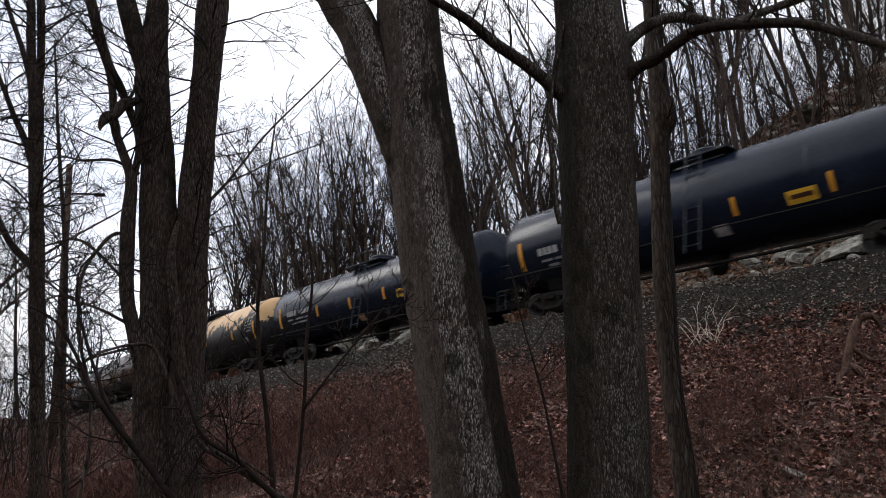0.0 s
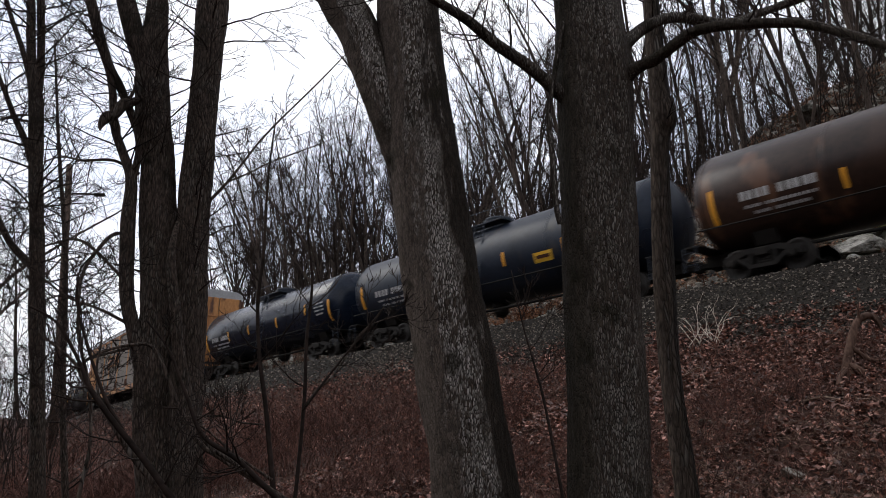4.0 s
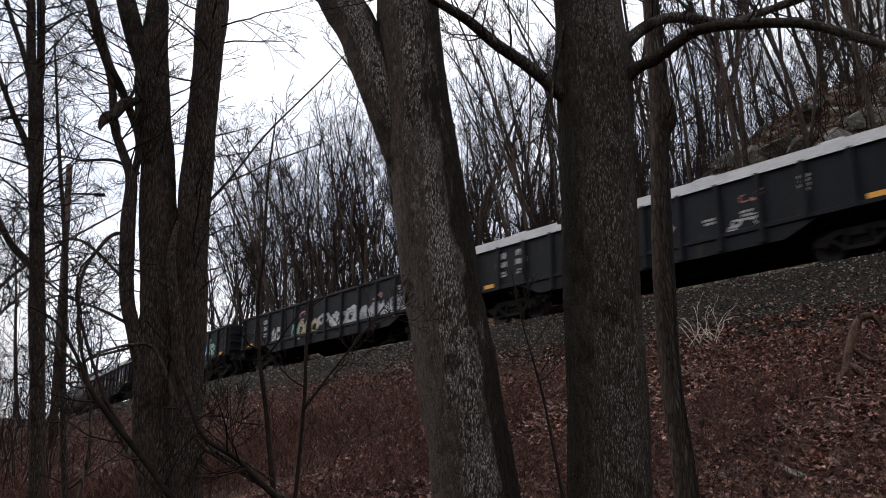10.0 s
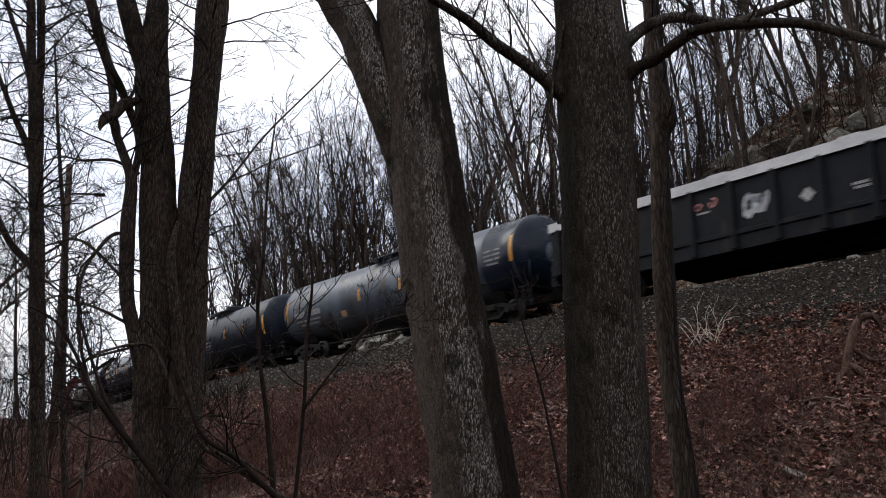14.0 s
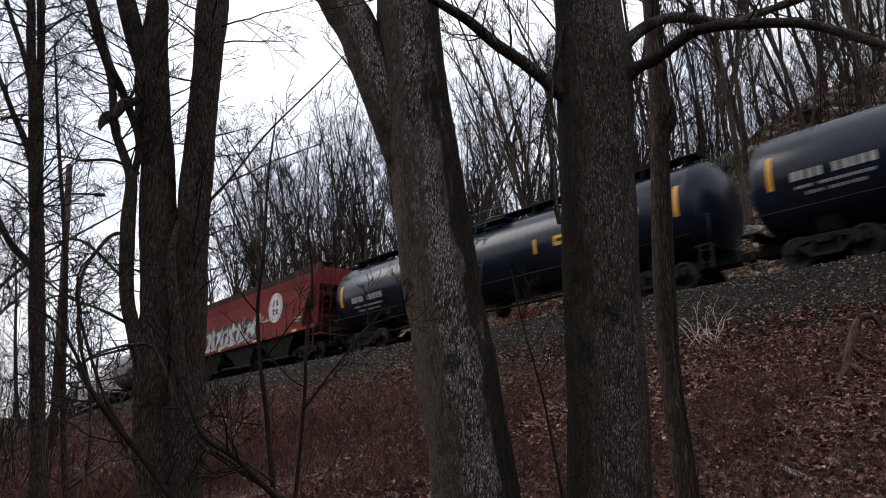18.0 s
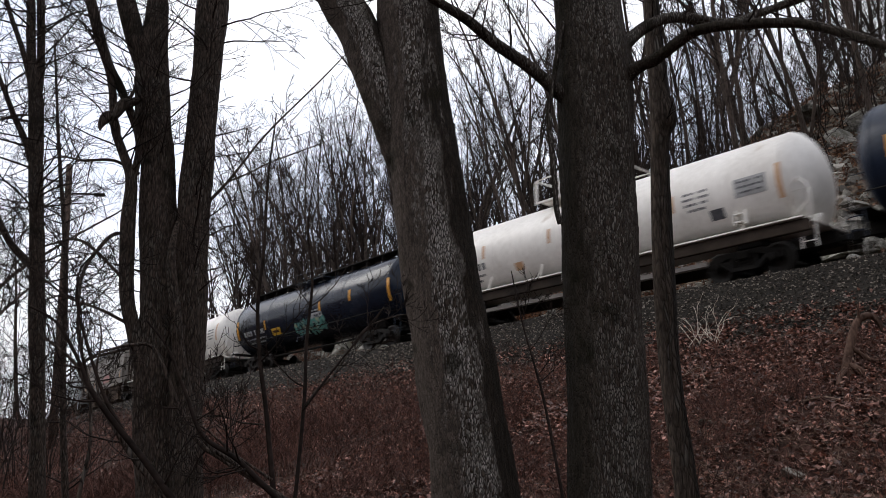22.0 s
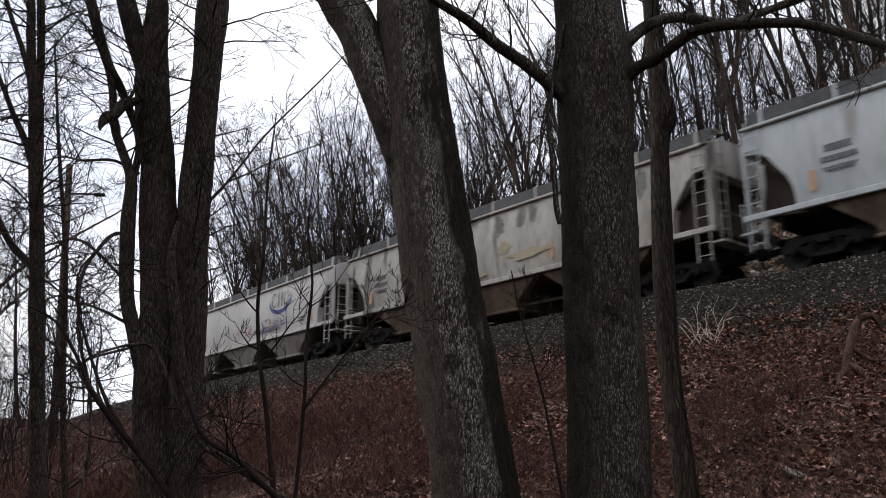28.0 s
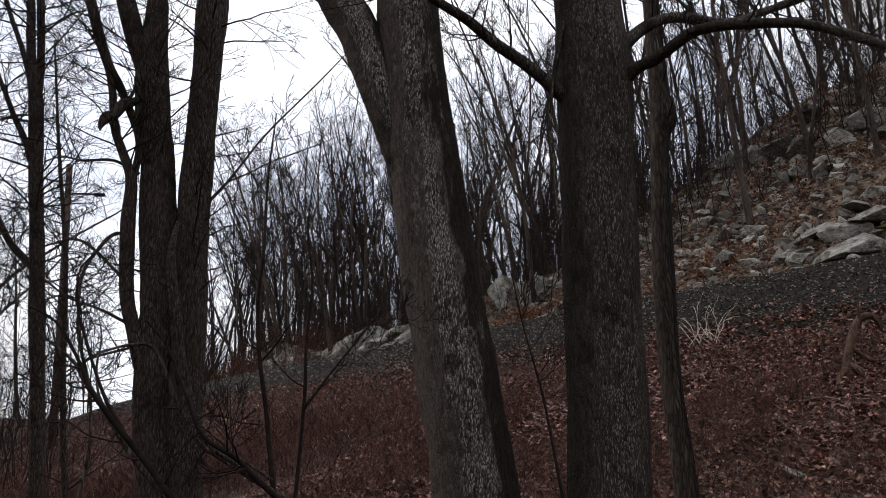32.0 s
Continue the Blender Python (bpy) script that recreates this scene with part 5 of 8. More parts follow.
def handrail(wagon, pts, material, r=0.017, name="handrail"):
    return part(name, Form().tube(pts, r, 6), material, wagon, smooth=True)


def stencil(wagon, x, z, rows, r, zc, material, rng):
    """Unreadable stencilling on a shell: each row, of (height, width, number of marks), is one part that follows the curve."""
    for h, w, n in rows:
        f = Form()
        for i in range(n):
            if n > 6 and i == 4:
                continue
            a = x - w / 2 + w * (i + rng.uniform(0.05, 0.2)) / n
            e = a + w / n * rng.uniform(0.6, 0.78)
            lo, hi = on_shell(r + 0.006, zc, z - h / 2), on_shell(r + 0.006, zc, z + h / 2)
            f.add([(a, lo, z - h / 2), (e, lo, z - h / 2), (e, hi, z + h / 2), (a, hi, z + h / 2),
                   (a, lo + 0.012, z - h / 2), (e, lo + 0.012, z - h / 2), (e, hi + 0.012, z + h / 2), (a, hi + 0.012, z + h / 2)],
                  [(0, 1, 2, 3), (7, 6, 5, 4), (0, 4, 5, 1), (3, 2, 6, 7), (0, 3, 7, 4), (1, 5, 6, 2)])
        tagged(part("lettering", f, material, wagon), kind="stuff")
        z -= h * 0.8 + 0.11


def tank_car(front, length, paint, label, style="", seed=1, marks=()):
    """A tank car. front: place of its front coupler at the start; length: over the couplers."""
    rng = random.Random(seed)
    car = new("tank_car")
    car.location = (front - length / 2, TRACK_Y, RAIL_Z)
    L = length / 2
    r, zc = (1.52, 2.55) if style != "white" else (1.50, 2.62)
    e = L - (0.55 if style != "white" else 0.7)

    def make():
        f = Form()
        prof = []
        for i in range(7):
            a = math.pi / 2 * i / 6
            prof.insert(0, (-e + 0.62 * (1 - math.sin(a)), r * math.cos(a) if i < 6 else 0.02))
        prof += [(-e + 0.62 + (2 * e - 1.24) * k / 6, r) for k in range(1, 6)]
        prof += [(-s, q) for s, q in reversed(prof[:7])]
        return f.lathe(prof, "x", 48, (0, 0, zc))
    part("tank_shell", shared("tank_shell/%.2f/%.2f" % (e, r), make, True), paint, car)
    bands = [-e + 0.62, e - 0.62] + [(-e + 0.62) + (2 * e - 1.24) * k / 4 for k in (1, 2, 3)]
    for b in bands:
        ring = shared("weld_band/%.2f" % r, lambda: Form().lathe([(-0.04, r - 0.01), (-0.03, r + 0.008), (0.03, r + 0.008), (0.04, r - 0.01)], "x", 48), True)
        part("weld_band", ring, paint, car, m=pose(b, 0, zc))
    trim = WHITE if style == "white" else BLACK_OLD
    if paint is GREY_TANK:
        part("painted_end", Form().lathe([(e - 2.3, r + 0.004), (e - 0.62, r + 0.006), (e - 0.4, r * 0.97 + 0.006), (e - 0.2, r * 0.83), (e - 0.02, r * 0.5)], "x", 48, (0, 0, zc)), BLACK, car, "black painted end", True)
    # manway housing and walkway on top
    top = zc + r
    part("manway", Form().lathe([(top - 0.15, 0.62), (top + 0.28, 0.62), (top + 0.34, 0.56), (top + 0.36, 0.1)], "z", 20), trim, car, smooth=False)
    part("valve_housing", Form().lathe([(top - 0.1, 0.22), (top + 0.22, 0.22), (top + 0.26, 0.15)], "z", 12, (-0.95, 0, 0)), trim, car)
    f = Form()
    for y in (-0.95, 0.95):
        f.box(0, y, top - 0.12, 2.7, 0.5, 0.05, 0.01)
    for x in (-1.1, 1.1):
        f.box(x, 0, top - 0.12, 0.45, 1.5, 0.05, 0.01)
    part("walkway", f, trim, car)
    if style == "decked":
        part("top_walkway", Form().box(0, -0.45, top + 0.16, 2 * e - 1.2, 0.55, 0.05, 0.01), STEEL_DARK, car)
        for i in range(12):
            bracket = shared("walkway_bracket", lambda: Form().box(0, 0, 0, 0.06, 0.5, 0.26, 0.01))
            part("walkway_bracket", bracket, STEEL_DARK, car, m=pose(-e + 1.0 + (2 * e - 2.0) * i / 11, -0.45, top + 0.02))
    rail_h = 0.86 if style == "white" else 0.45
    for y in (-1.2, 1.2):
        if style == "white":
            for lo, hi in ((-1.6, -0.45), (0.35, 1.6)):
                handrail(car, [(lo, y, top - 0.12), (lo, y, top - 0.12 + rail_h), ((lo + hi) / 2, y, top - 0.10 + rail_h), (hi, y, top - 0.12 + rail_h), (hi, y, top - 0.12)], trim, 0.034)
                for x in (lo, hi):
                    part("rail_post", Form().box(x, y, top + 0.3, 0.13, 0.03, rail_h, 0.006), trim, car)
        else:
            handrail(car, [(-1.35, y, top - 0.12), (-1.35, y, top - 0.12 + rail_h), (0, y, top - 0.10 + rail_h), (1.35, y, top - 0.12 + rail_h), (1.35, y, top - 0.12)], trim)
    if style == "white":
        for x in (-1.6, 1.6):
            handrail(car, [(x, -1.2, top + 0.74), (x, 0, top + 0.75), (x, 1.2, top + 0.74)], trim, 0.034)
        part("kick_plate", Form().box(0, -1.24, top - 0.09, 3.3, 0.03, 0.07, 0.006), trim, car)
    for y, s in ((-1.62, 1), (1.62, -1)):
        ladder(car, 0.25, y * 1.06, 0.9, top + (0.2 if style == "white" else -0.1), 0.5, trim, True, 0.42 * s)
    # underframe, saddles and ends
    for s in (-1, 1):
        part("stub_sill", Form().box(s * (L - 1.9), 0, 0.88, 3.0, 0.5, 0.36, 0.02), STEEL_DARK, car)
        part("saddle", Form().prism([(-0.7, 0.95), (0.7, 0.95), (0.92, 1.4), (0.5, 1.16), (0, 1.08), (-0.5, 1.16), (-0.92, 1.4)], s * (L - 2.7) - 0.35, s * (L - 2.7) + 0.35, "x"), STEEL_DARK, car)
        part("end_platform", Form().box(s * (L - 0.72), 0, 1.13, 0.55, 2.7, 0.06, 0.01), trim if style == "white" else STEEL_DARK, car)
        for y in (-1.3, 1.3):
            handrail(car, [(s * (L - 0.5), y, 1.15), (s * (L - 0.5), y, 2.05), (s * (L - 0.95), y, 2.05), (s * (L - 1.1), y, 1.5)], trim)
            ladder(car, s * (L - 0.62), y * 1.04, 0.42, 1.15, 0.4, trim)
        if style == "white":
            part("step_box", Form().box(s * (e - 1.9), -1.44, 1.62, 0.05, 0.2, 0.42, 0.01).box(s * (e - 1.6), -1.44, 1.62, 0.05, 0.2, 0.42, 0.01).box(s * (e - 1.75), -1.44, 1.5, 0.3, 0.18, 0.03, 0.005).box(s * (e - 1.75), -1.44, 1.72, 0.3, 0.18, 0.03, 0.005), WHITE, car)
            for y in (-1.22, 1.22):
                handrail(car, [(s * (L - 1.05), y, 1.15), (s * (L - 1.05), y, 2.2), (s * (L - 0.85), y, 2.42), (s * (L - 0.6), y, 2.2), (s * (L - 0.6), y, 1.15)], WHITE, 0.035, "end_rail")
                part("end_strut", Form().tube([(s * (L - 1.3), y * 0.9, 1.2), (s * (L - 0.7), y * 0.9, 1.75)], 0.04, 6), WHITE, car)
            part("brake_cylinder", Form().lathe([(-0.35, 0.04), (-0.33, 0.14), (0.25, 0.14), (0.3, 0.06)], "x", 12, (s * (L - 0.85), -0.6, 1.36)), WHITE, car)
        coupler(car, s * L, s)
    if style == "white":
        for y in (-1.45, 1.45):
            # dark brown side_sill puts the belly's dirt and shade below the walkway
            part("side_sill", Form().box(0, y, 1.02, length - 1.0, 0.14, 0.32, 0.02), RUST_UNDER, car)
            part("side_walkway", Form().box(0, y * 1.05, 1.22, length - 1.2, 0.22, 0.05, 0.01), WHITE, car)
            part("lower_rail", Form().box(0, y * 0.9, 0.55, length - 7.4, 0.08, 0.14, 0.01), HOPPER_TAN, car)
            for i in range(6):
                part("stay", Form().box(-L + 2.4 + (length - 4.8) * i / 5, y * 0.97, 1.5, 0.07, 0.06, 0.5, 0.01, Matrix.Rotation(0.35, 3, "Y")), WHITE, car)
        part("outlet", Form().box(0, 0, 0.85, 1.2, 0.7, 0.4, 0.05), trim, car)
    else:
        for y in (-1.50, 1.50):
            handrail(car, [(-e + 0.4, y, 1.5), (-e / 2, y, 1.48), (0, y, 1.5), (e / 2, y, 1.48), (e - 0.4, y, 1.5)], STEEL_DARK, 0.022, "side_rail")
        part("outlet", Form().lathe([(0.55, 0.18), (0.7, 0.3), (1.1, 0.35)], "z", 14), STEEL_DARK, car)
        part("brake_pipe", Form().tube([(-L + 1.2, -0.55, 0.8), (-2, -0.6, 0.72), (2, -0.6, 0.72), (L - 1.2, -0.55, 0.8)], 0.05, 8), STEEL_DARK, car, smooth=True)
    part("brake_wheel", Form().lathe([(-0.03, 0.27), (0.0, 0.29), (0.03, 0.27), (0.0, 0.25), (-0.03, 0.27)], "x", 16, (-L + 0.6, 0.75, 2.0)), STEEL_DARK, car)
    # reflector strips, placards and stencils on the side
    ink = LETTER if style != "white" else LETTER_DARK
    strip = REFLECT if style != "white" else FADED
    for kind, x, z in marks:
        if kind == "strip":
            shell_patch(car, "reflector", x - 0.06, x + 0.06, z - 0.25, z + 0.25, r, zc, strip, "yellow reflective strip", off=0.016)
        elif kind == "tall":
            shell_patch(car, "reflector", x - 0.075, x + 0.075, z - 0.48, z + 0.48, r, zc, strip, "tall yellow reflective strip", off=0.02)
        elif kind == "placard":
            shell_patch(car, "placard", x - 0.42, x + 0.42, z - 0.17, z + 0.17, r, zc, PLACARD, "yellow placard")
            shell_patch(car, "placard_text", x - 0.32, x + 0.32, z - 0.05, z + 0.06, r, zc, RUST_FOOT, off=0.02)
        elif kind == "tag":
            shell_patch(car, "small_placard", x - 0.2, x + 0.2, z - 0.13, z + 0.13, r, zc, FADED, "faded orange tag")
        elif kind == "plate":
            shell_patch(car, "data_plate", x - 0.22, x + 0.22, z - 0.14, z + 0.14, r, zc, ink)
        elif kind == "panel":
            shell_patch(car, "notice_panel", x - 0.48, x + 0.48, z - 0.26, z + 0.26, r, zc, LETTER, "pale notice panel")
            stencil(car, x, z + 0.16, ((0.05, 0.8, 7), (0.05, 0.8, 6), (0.05, 0.7, 7)), r + 0.012, zc, LETTER_DARK, rng)
        elif kind == "name":
            stencil(car, x, z, ((0.24, 2.3, 10), (0.075, 2.1, 17), (0.075, 1.6, 13)), r, zc, ink, rng)
        elif kind == "data":
            stencil(car, x, z + 0.18, ((0.07, 0.85, 8), (0.07, 0.9, 9), (0.07, 0.8, 7), (0.07, 0.6, 6)), r, zc, ink, rng)
    add_trucks(car, L - 2.7)
    tagged(car, label, "railway tank car", "cars of the freight train")
    return car


def scribble(car, x, z, w, h, material, seed, strokes=5, y=-1.585):
    """Thin sprayed strokes on a side."""
    rng = random.Random(seed)
    f = Form()
    for i in range(strokes):
        n = 7
        cx = x + w * ((i + 0.5) / strokes - 0.5)
        a, turn, t = rng.uniform(0, 6.28), rng.uniform(0.4, 1.1), rng.uniform(0.018, 0.04)
        px, pz = cx, z + rng.uniform(-0.3, 0.3) * h
        k0 = len(f.v)
        for k in range(n + 1):
            f.v += [(px - math.sin(a) * t, y, pz + math.cos(a) * t), (px + math.sin(a) * t, y, pz - math.cos(a) * t)]
            px, pz = px + math.cos(a) * h * 0.3, max(z - h / 2, min(z + h / 2, pz + math.sin(a) * h * 0.3))
            a += turn + rng.gauss(0, 0.3)
        f.f += [(k0 + 2 * k, k0 + 2 * k + 1, k0 + 2 * k + 3, k0 + 2 * k + 2) for k in range(n)]
    return tagged(part("graffiti", f, material, car, "thin sprayed scribbles"), kind="stuff")


def gondola_car(front, length, label, cover, spray, seed=1):
    car = new("gondola_car")
    car.location = (front - length / 2, TRACK_Y, RAIL_Z)
    L = length / 2
    b = L - 0.75
    W, top, low = 1.48, 2.78, 1.05

    def side_form():
        f = Form()
        f.prism([(-b, low + 0.1), (-b + 2.6, low + 0.1), (-b + 3.6, low - 0.32), (b - 3.6, low - 0.32), (b - 2.6, low + 0.1), (b, low + 0.1), (b, top), (-b, top)], -0.03, 0.03)
        return f
    sm = shared("side_wall/%.2f" % b, side_form)
    for s in (-1, 1):
        part("side_wall", sm, GONDOLA, car, m=pose(0, s * W, 0))
        part("top_chord", Form().box(0, s * (W + 0.02), top, 2 * b + 0.1, 0.16, 0.12, 0.02), GONDOLA, car)
        part("side_sill", Form().box(0, s * (W + 0.03), low + 0.16, 2 * b, 0.1, 0.14, 0.02), GONDOLA, car)
        n = 13
        for i in range(n):
            x = -b + 0.35 + (2 * b - 0.7) * i / (n - 1)
            lo = low + 0.1 if abs(x) > b - 3.2 else low - 0.28
            rib = shared("rib/%.2f" % lo, lambda: Form().prism([(-0.11, 0), (-0.06, -0.1), (0.06, -0.1), (0.11, 0)], lo, top - 0.06, "z"))
            part("rib", rib, GONDOLA, car, m=pose(x, s * (W + 0.03), 0, 0, 0, 0 if s < 0 else 180))
        f = Form().box(s * b, 0, (top + low) / 2, 0.08, 2 * W, top - low, 0.01)
        for z in (1.45, 1.9, 2.35):
            f.box(s * (b + 0.06), 0, z, 0.1, 2 * W, 0.16, 0.03)
        part("end_wall", f, GONDOLA, car)
        ladder(car, s * (b - 0.45), -W - 0.12, 0.6, top - 0.2, 0.42, GONDOLA)
        part("end_sill", Form().box(s * (b + 0.05), 0, 1.0, 0.35, 2.7, 0.3, 0.03), STEEL_DARK, car)
        coupler(car, s * L, s)
        part("reflector", Form().box(s * (b - 1.1), -W - 0.045, 1.35, 0.5, 0.02, 0.14), REFLECT, car, "yellow reflective strip")
    part("floor", Form().box(0, 0, low + 0.12, 2 * b, 2 * W - 0.06, 0.1), GONDOLA, car)
    part("centre_sill", Form().box(0, 0, 0.86, length - 1.4, 0.5, 0.4, 0.02), STEEL_DARK, car)
    if cover:
        f = Form()
        nx, ny = 24, 8
        vs = []
        for i in range(nx + 1):
            for j in range(ny + 1):
                u, v = i / nx, j / ny
                z = top + 0.09 + 0.22 * (1 - (2 * v - 1) ** 4) - 0.25 * (u < 0.001 or u > 0.999)
                z += 0.04 * math.sin(u * 40)
                vs.append((-b - 0.06 + (2 * b + 0.12) * u, (W + 0.1) * (2 * v - 1), z))
        k = ny + 1
        fs = [(i * k + j, (i + 1) * k + j, (i + 1) * k + j + 1, i * k + j + 1) for i in range(nx) for j in range(ny)]
        f.add(vs, fs)
        f.add([(a, c, top - 0.02) for a, c, _ in vs if abs(abs(c) - W - 0.1) < 1e-6], [])
        for s in (-1, 1):
            f.box(0, s * (W + 0.1), top + 0.05, 2 * b + 0.12, 0.03, 0.30)
        part("cover", f, COVER, car, "white fibreglass cover")
        for x in (-b * 0.72, -b * 0.24, b * 0.24, b * 0.72):
            part("cover_hatch", Form().prism([(x - 0.5, top + 0.2), (x + 0.5, top + 0.2), (x + 0.3, top + 0.44), (x - 0.3, top + 0.44)], -1.1, 1.1), COVER, car)
    else:
        part("load", Form().add([(-b, -W, 2.0), (b, -W, 2.0), (b, W, 2.0), (-b, W, 2.0), (0, 0, 2.6)], [(0, 1, 4), (1, 2, 4), (2, 3, 4), (3, 0, 4), (3, 2, 1, 0)]), RUST_UNDER, car, "dark scrap load")
    for x, z, rows in ((-b + 1.75, 2.35, [(0.21, 0.5, 4), (0.19, 0.58, 6), (0.07, 0.42, 5), (0.07, 0.5, 6)]), (-b + 2.75, 2.35, [(0.21, 0.5, 4), (0.19, 0.58, 6), (0.07, 0.42, 5), (0.07, 0.5, 6)]),
                       (b - 2.9, 2.3, [(0.08, 0.34, 4), (0.08, 0.3, 3), (0.08, 0.34, 4), (0.08, 0.26, 3)]), (b - 4.6, 1.75, [(0.07, 0.4, 4), (0.07, 0.34, 4), (0.07, 0.4, 5)]),
                       (2.3, 1.75, [(0.07, 0.5, 5), (0.07, 0.4, 4)]), (-2.2, 2.0, [(0.06, 0.4, 4)])):
        bars(car, x, -W - 0.04, z, rows, LETTER, seed=seed)
    scribble(car, b - 4.4, 2.15, 0.7, 0.25, SPRAY_PINK, seed, 3, -W - 0.045)
    scribble(car, -2.1, 2.2, 0.5, 0.3, SPRAY_PINK, seed + 4, 2, -W - 0.045)
    scribble(car, b - 4.7, 1.45, 0.9, 0.35, LETTER, seed + 8, 4, -W - 0.045)
    f = Form().prism([(0.9, 1.58), (1.1, 1.78), (0.9, 1.98), (0.7, 1.78)], -W - 0.05, -W - 0.03)
    part("diamond_plate", f, LETTER, car)
    for i, (x, z, w, h, paint) in enumerate(spray):
        blot(car, x, z, w, h, paint, seed * 7 + i, lambda zz: -W - 0.036, label="sprayed lettering shapes", count=max(2, round(w / 0.62)))
    add_trucks(car, L - 2.6)
    tagged(car, label, "railway gondola car", "cars of the freight train")
    return car


def hopper_car(front, length, paint, label, style="curved", seed=1, spray=()):
    """A covered hopper car with sloped end bays."""
    car = new("hopper_car")
    car.location = (front - length / 2, TRACK_Y, RAIL_Z)
    L = length / 2
    b = L - 0.55
    sill, eave, top, W = 1.55, 4.05, 4.42, 1.56
    slope = 2.3
    trim = STEEL_DARK if style == "ribbed" else paint
    bay_paint = STEEL_DARK if style == "ribbed" else HOPPER_TAN if paint is HOPPER_WHITE else BAY_BROWN

    def y_side(z):
        u = (z - sill) / (eave - sill)
        return W - (0.10 * (2 * u - 1) ** 2 if style == "curved" else 0.0)

    def body():
        f = Form()
        n = 12
        sec = [(y_side(sill + (eave - sill) * i / n), sill + (eave - sill) * i / n) for i in range(n + 1)]
        sec += [(W - 0.28, eave + 0.16), (W * 0.6, top - 0.06), (0.0, top)]
        full = [(-a, z) for a, z in sec] + [(a, z) for a, z in reversed(sec[:-1])]
        rise = ((0, 0.70), (0.5, 0.68), (0.75, 0.60), (0.98, 0.47), (1.2, 0.36), (1.32, 0.25), (1.37, 0.12), (1.375, 0.0)) if style == "curved" else \
            ((0, 0.80), (0.3, 0.77), (0.6, 0.69), (0.85, 0.57), (1.08, 0.41), (1.22, 0.24), (1.3, 0.1), (1.31, 0.0))
        cuts = [(-b + d, c) for d, c in rise]
        cuts = cuts + [(-x, c) for x, c in reversed(cuts)]
        k = len(full)
        for x, c in cuts:
            zlow = sill + (eave - sill) * c
            f.v += [(x, y, max(z, zlow)) for y, z in full]
        for i in range(len(cuts) - 1):
            f.f += [(i * k + j, (i + 1) * k + j, (i + 1) * k + (j + 1) % k, i * k + (j + 1) % k) for j in range(k)]
        f.f.append(tuple(range(k)))
        f.f.append(tuple(range(len(cuts) * k - 1, (len(cuts) - 1) * k - 1, -1)))
        return f
    part("body", shared("body/%s/%.2f" % (style, b), body, False), paint, car)
    for s in (-1, 1):
        part("roof_flange", Form().box(0, s * (W - 0.05), eave + 0.03, 2 * b + 0.05, 0.14, 0.09, 0.02), paint, car)
        part("side_sill", Form().box(0, s * (W + 0.0), sill - 0.06, 2 * b + 0.2, 0.12, 0.17, 0.02), paint, car)
        if style == "ribbed" or paint is HOPPER_TAN:
            for k in range(3):
                part("roof_band", Form().box(0, s * (y_side(eave - 0.12 - 0.13 * k) + 0.005), eave - 0.12 - 0.13 * k, 2 * b, 0.03, 0.05, 0.01), paint, car)
        # top running boards on brackets, with hatch cover along the middle
        part("running_board", Form().box(0, s * 0.92, top + 0.20, 2 * b, 0.6, 0.05, 0.01), GALV if style != "ribbed" else trim, car)
        part("running_board_edge", Form().box(0, s * 1.23, top + 0.04, 2 * b, 0.03, 0.37, 0.005), WALK_GREY if style != "ribbed" else WALK_RED, car)
        for i in range(9):
            br = shared("bracket", lambda: Form().box(0, 0, 0, 0.09, 0.06, 0.42, 0.01))
            part("bracket", br, paint, car, m=pose(-b + 0.5 + (2 * b - 1.0) * i / 8, s * 1.26, top + 0.02))
        # end cage: posts, slope sheet, platform, ladders
        for y in (-1.45, 1.45):
            part("corner_post", Form().box(s * (b - 0.02), y, (sill + eave) / 2, 0.12, 0.14, eave - sill, 0.01), paint, car)
            if style == "ribbed":
                part("slope_brace", Form().tube([(s * (b - 0.1), y * 0.9, sill), (s * (b - 1.1), y * 0.9, sill + 1.0)], 0.05, 6), paint, car)
        ladder(car, s * (b - 0.28), -W - 0.03, 0.55, eave - 0.1, 0.44, paint)
        ladder(car, s * (b - 0.28), W + 0.03, 0.55, eave - 0.1, 0.44, paint)
        ladder(car, s * (b + 0.05), -1.0, 1.0, top, 0.44, paint, False)
        part("end_platform", Form().box(s * (b + 0.05), 0, 1.12, 0.5, 2.9, 0.07, 0.01), paint, car)
        part("slope_sheet", Form().add([(s * (b - 0.3), -W + 0.1, sill + 1.75), (s * (b - 0.3), W - 0.1, sill + 1.75), (s * (b - slope), W - 0.1, sill - 0.1), (s * (b - slope), -W + 0.1, sill - 0.1),
                                       (s * (b - 0.36), -W + 0.1, sill + 1.5), (s * (b - 0.36), W - 0.1, sill + 1.5), (s * (b - slope - 0.06), W - 0.1, sill - 0.1), (s * (b - slope - 0.06), -W + 0.1, sill - 0.1)],
                                      [(0, 1, 2, 3), (7, 6, 5, 4), (0, 4, 5, 1), (2, 6, 7, 3), (1, 5, 6, 2), (3, 7, 4, 0)]), RUST_UNDER, car)
        # dark plate and block added in the open end for shade and gear
        part("end_shade_plate", Form().box(s * (b - 0.75), 0, 1.75, 0.06, 2.3, 1.2), STEEL_DARK, car)
        if style == "curved":
            part("end_bulkhead", Form().prism([(s * (b - d), sill + h) for d, h in ((0.25, 0.0), (0.45, 0.9), (0.4, 1.9), (1.9, 1.2), (2.0, -0.2))], -W + 0.35, W - 0.35), RUST_UNDER, car)
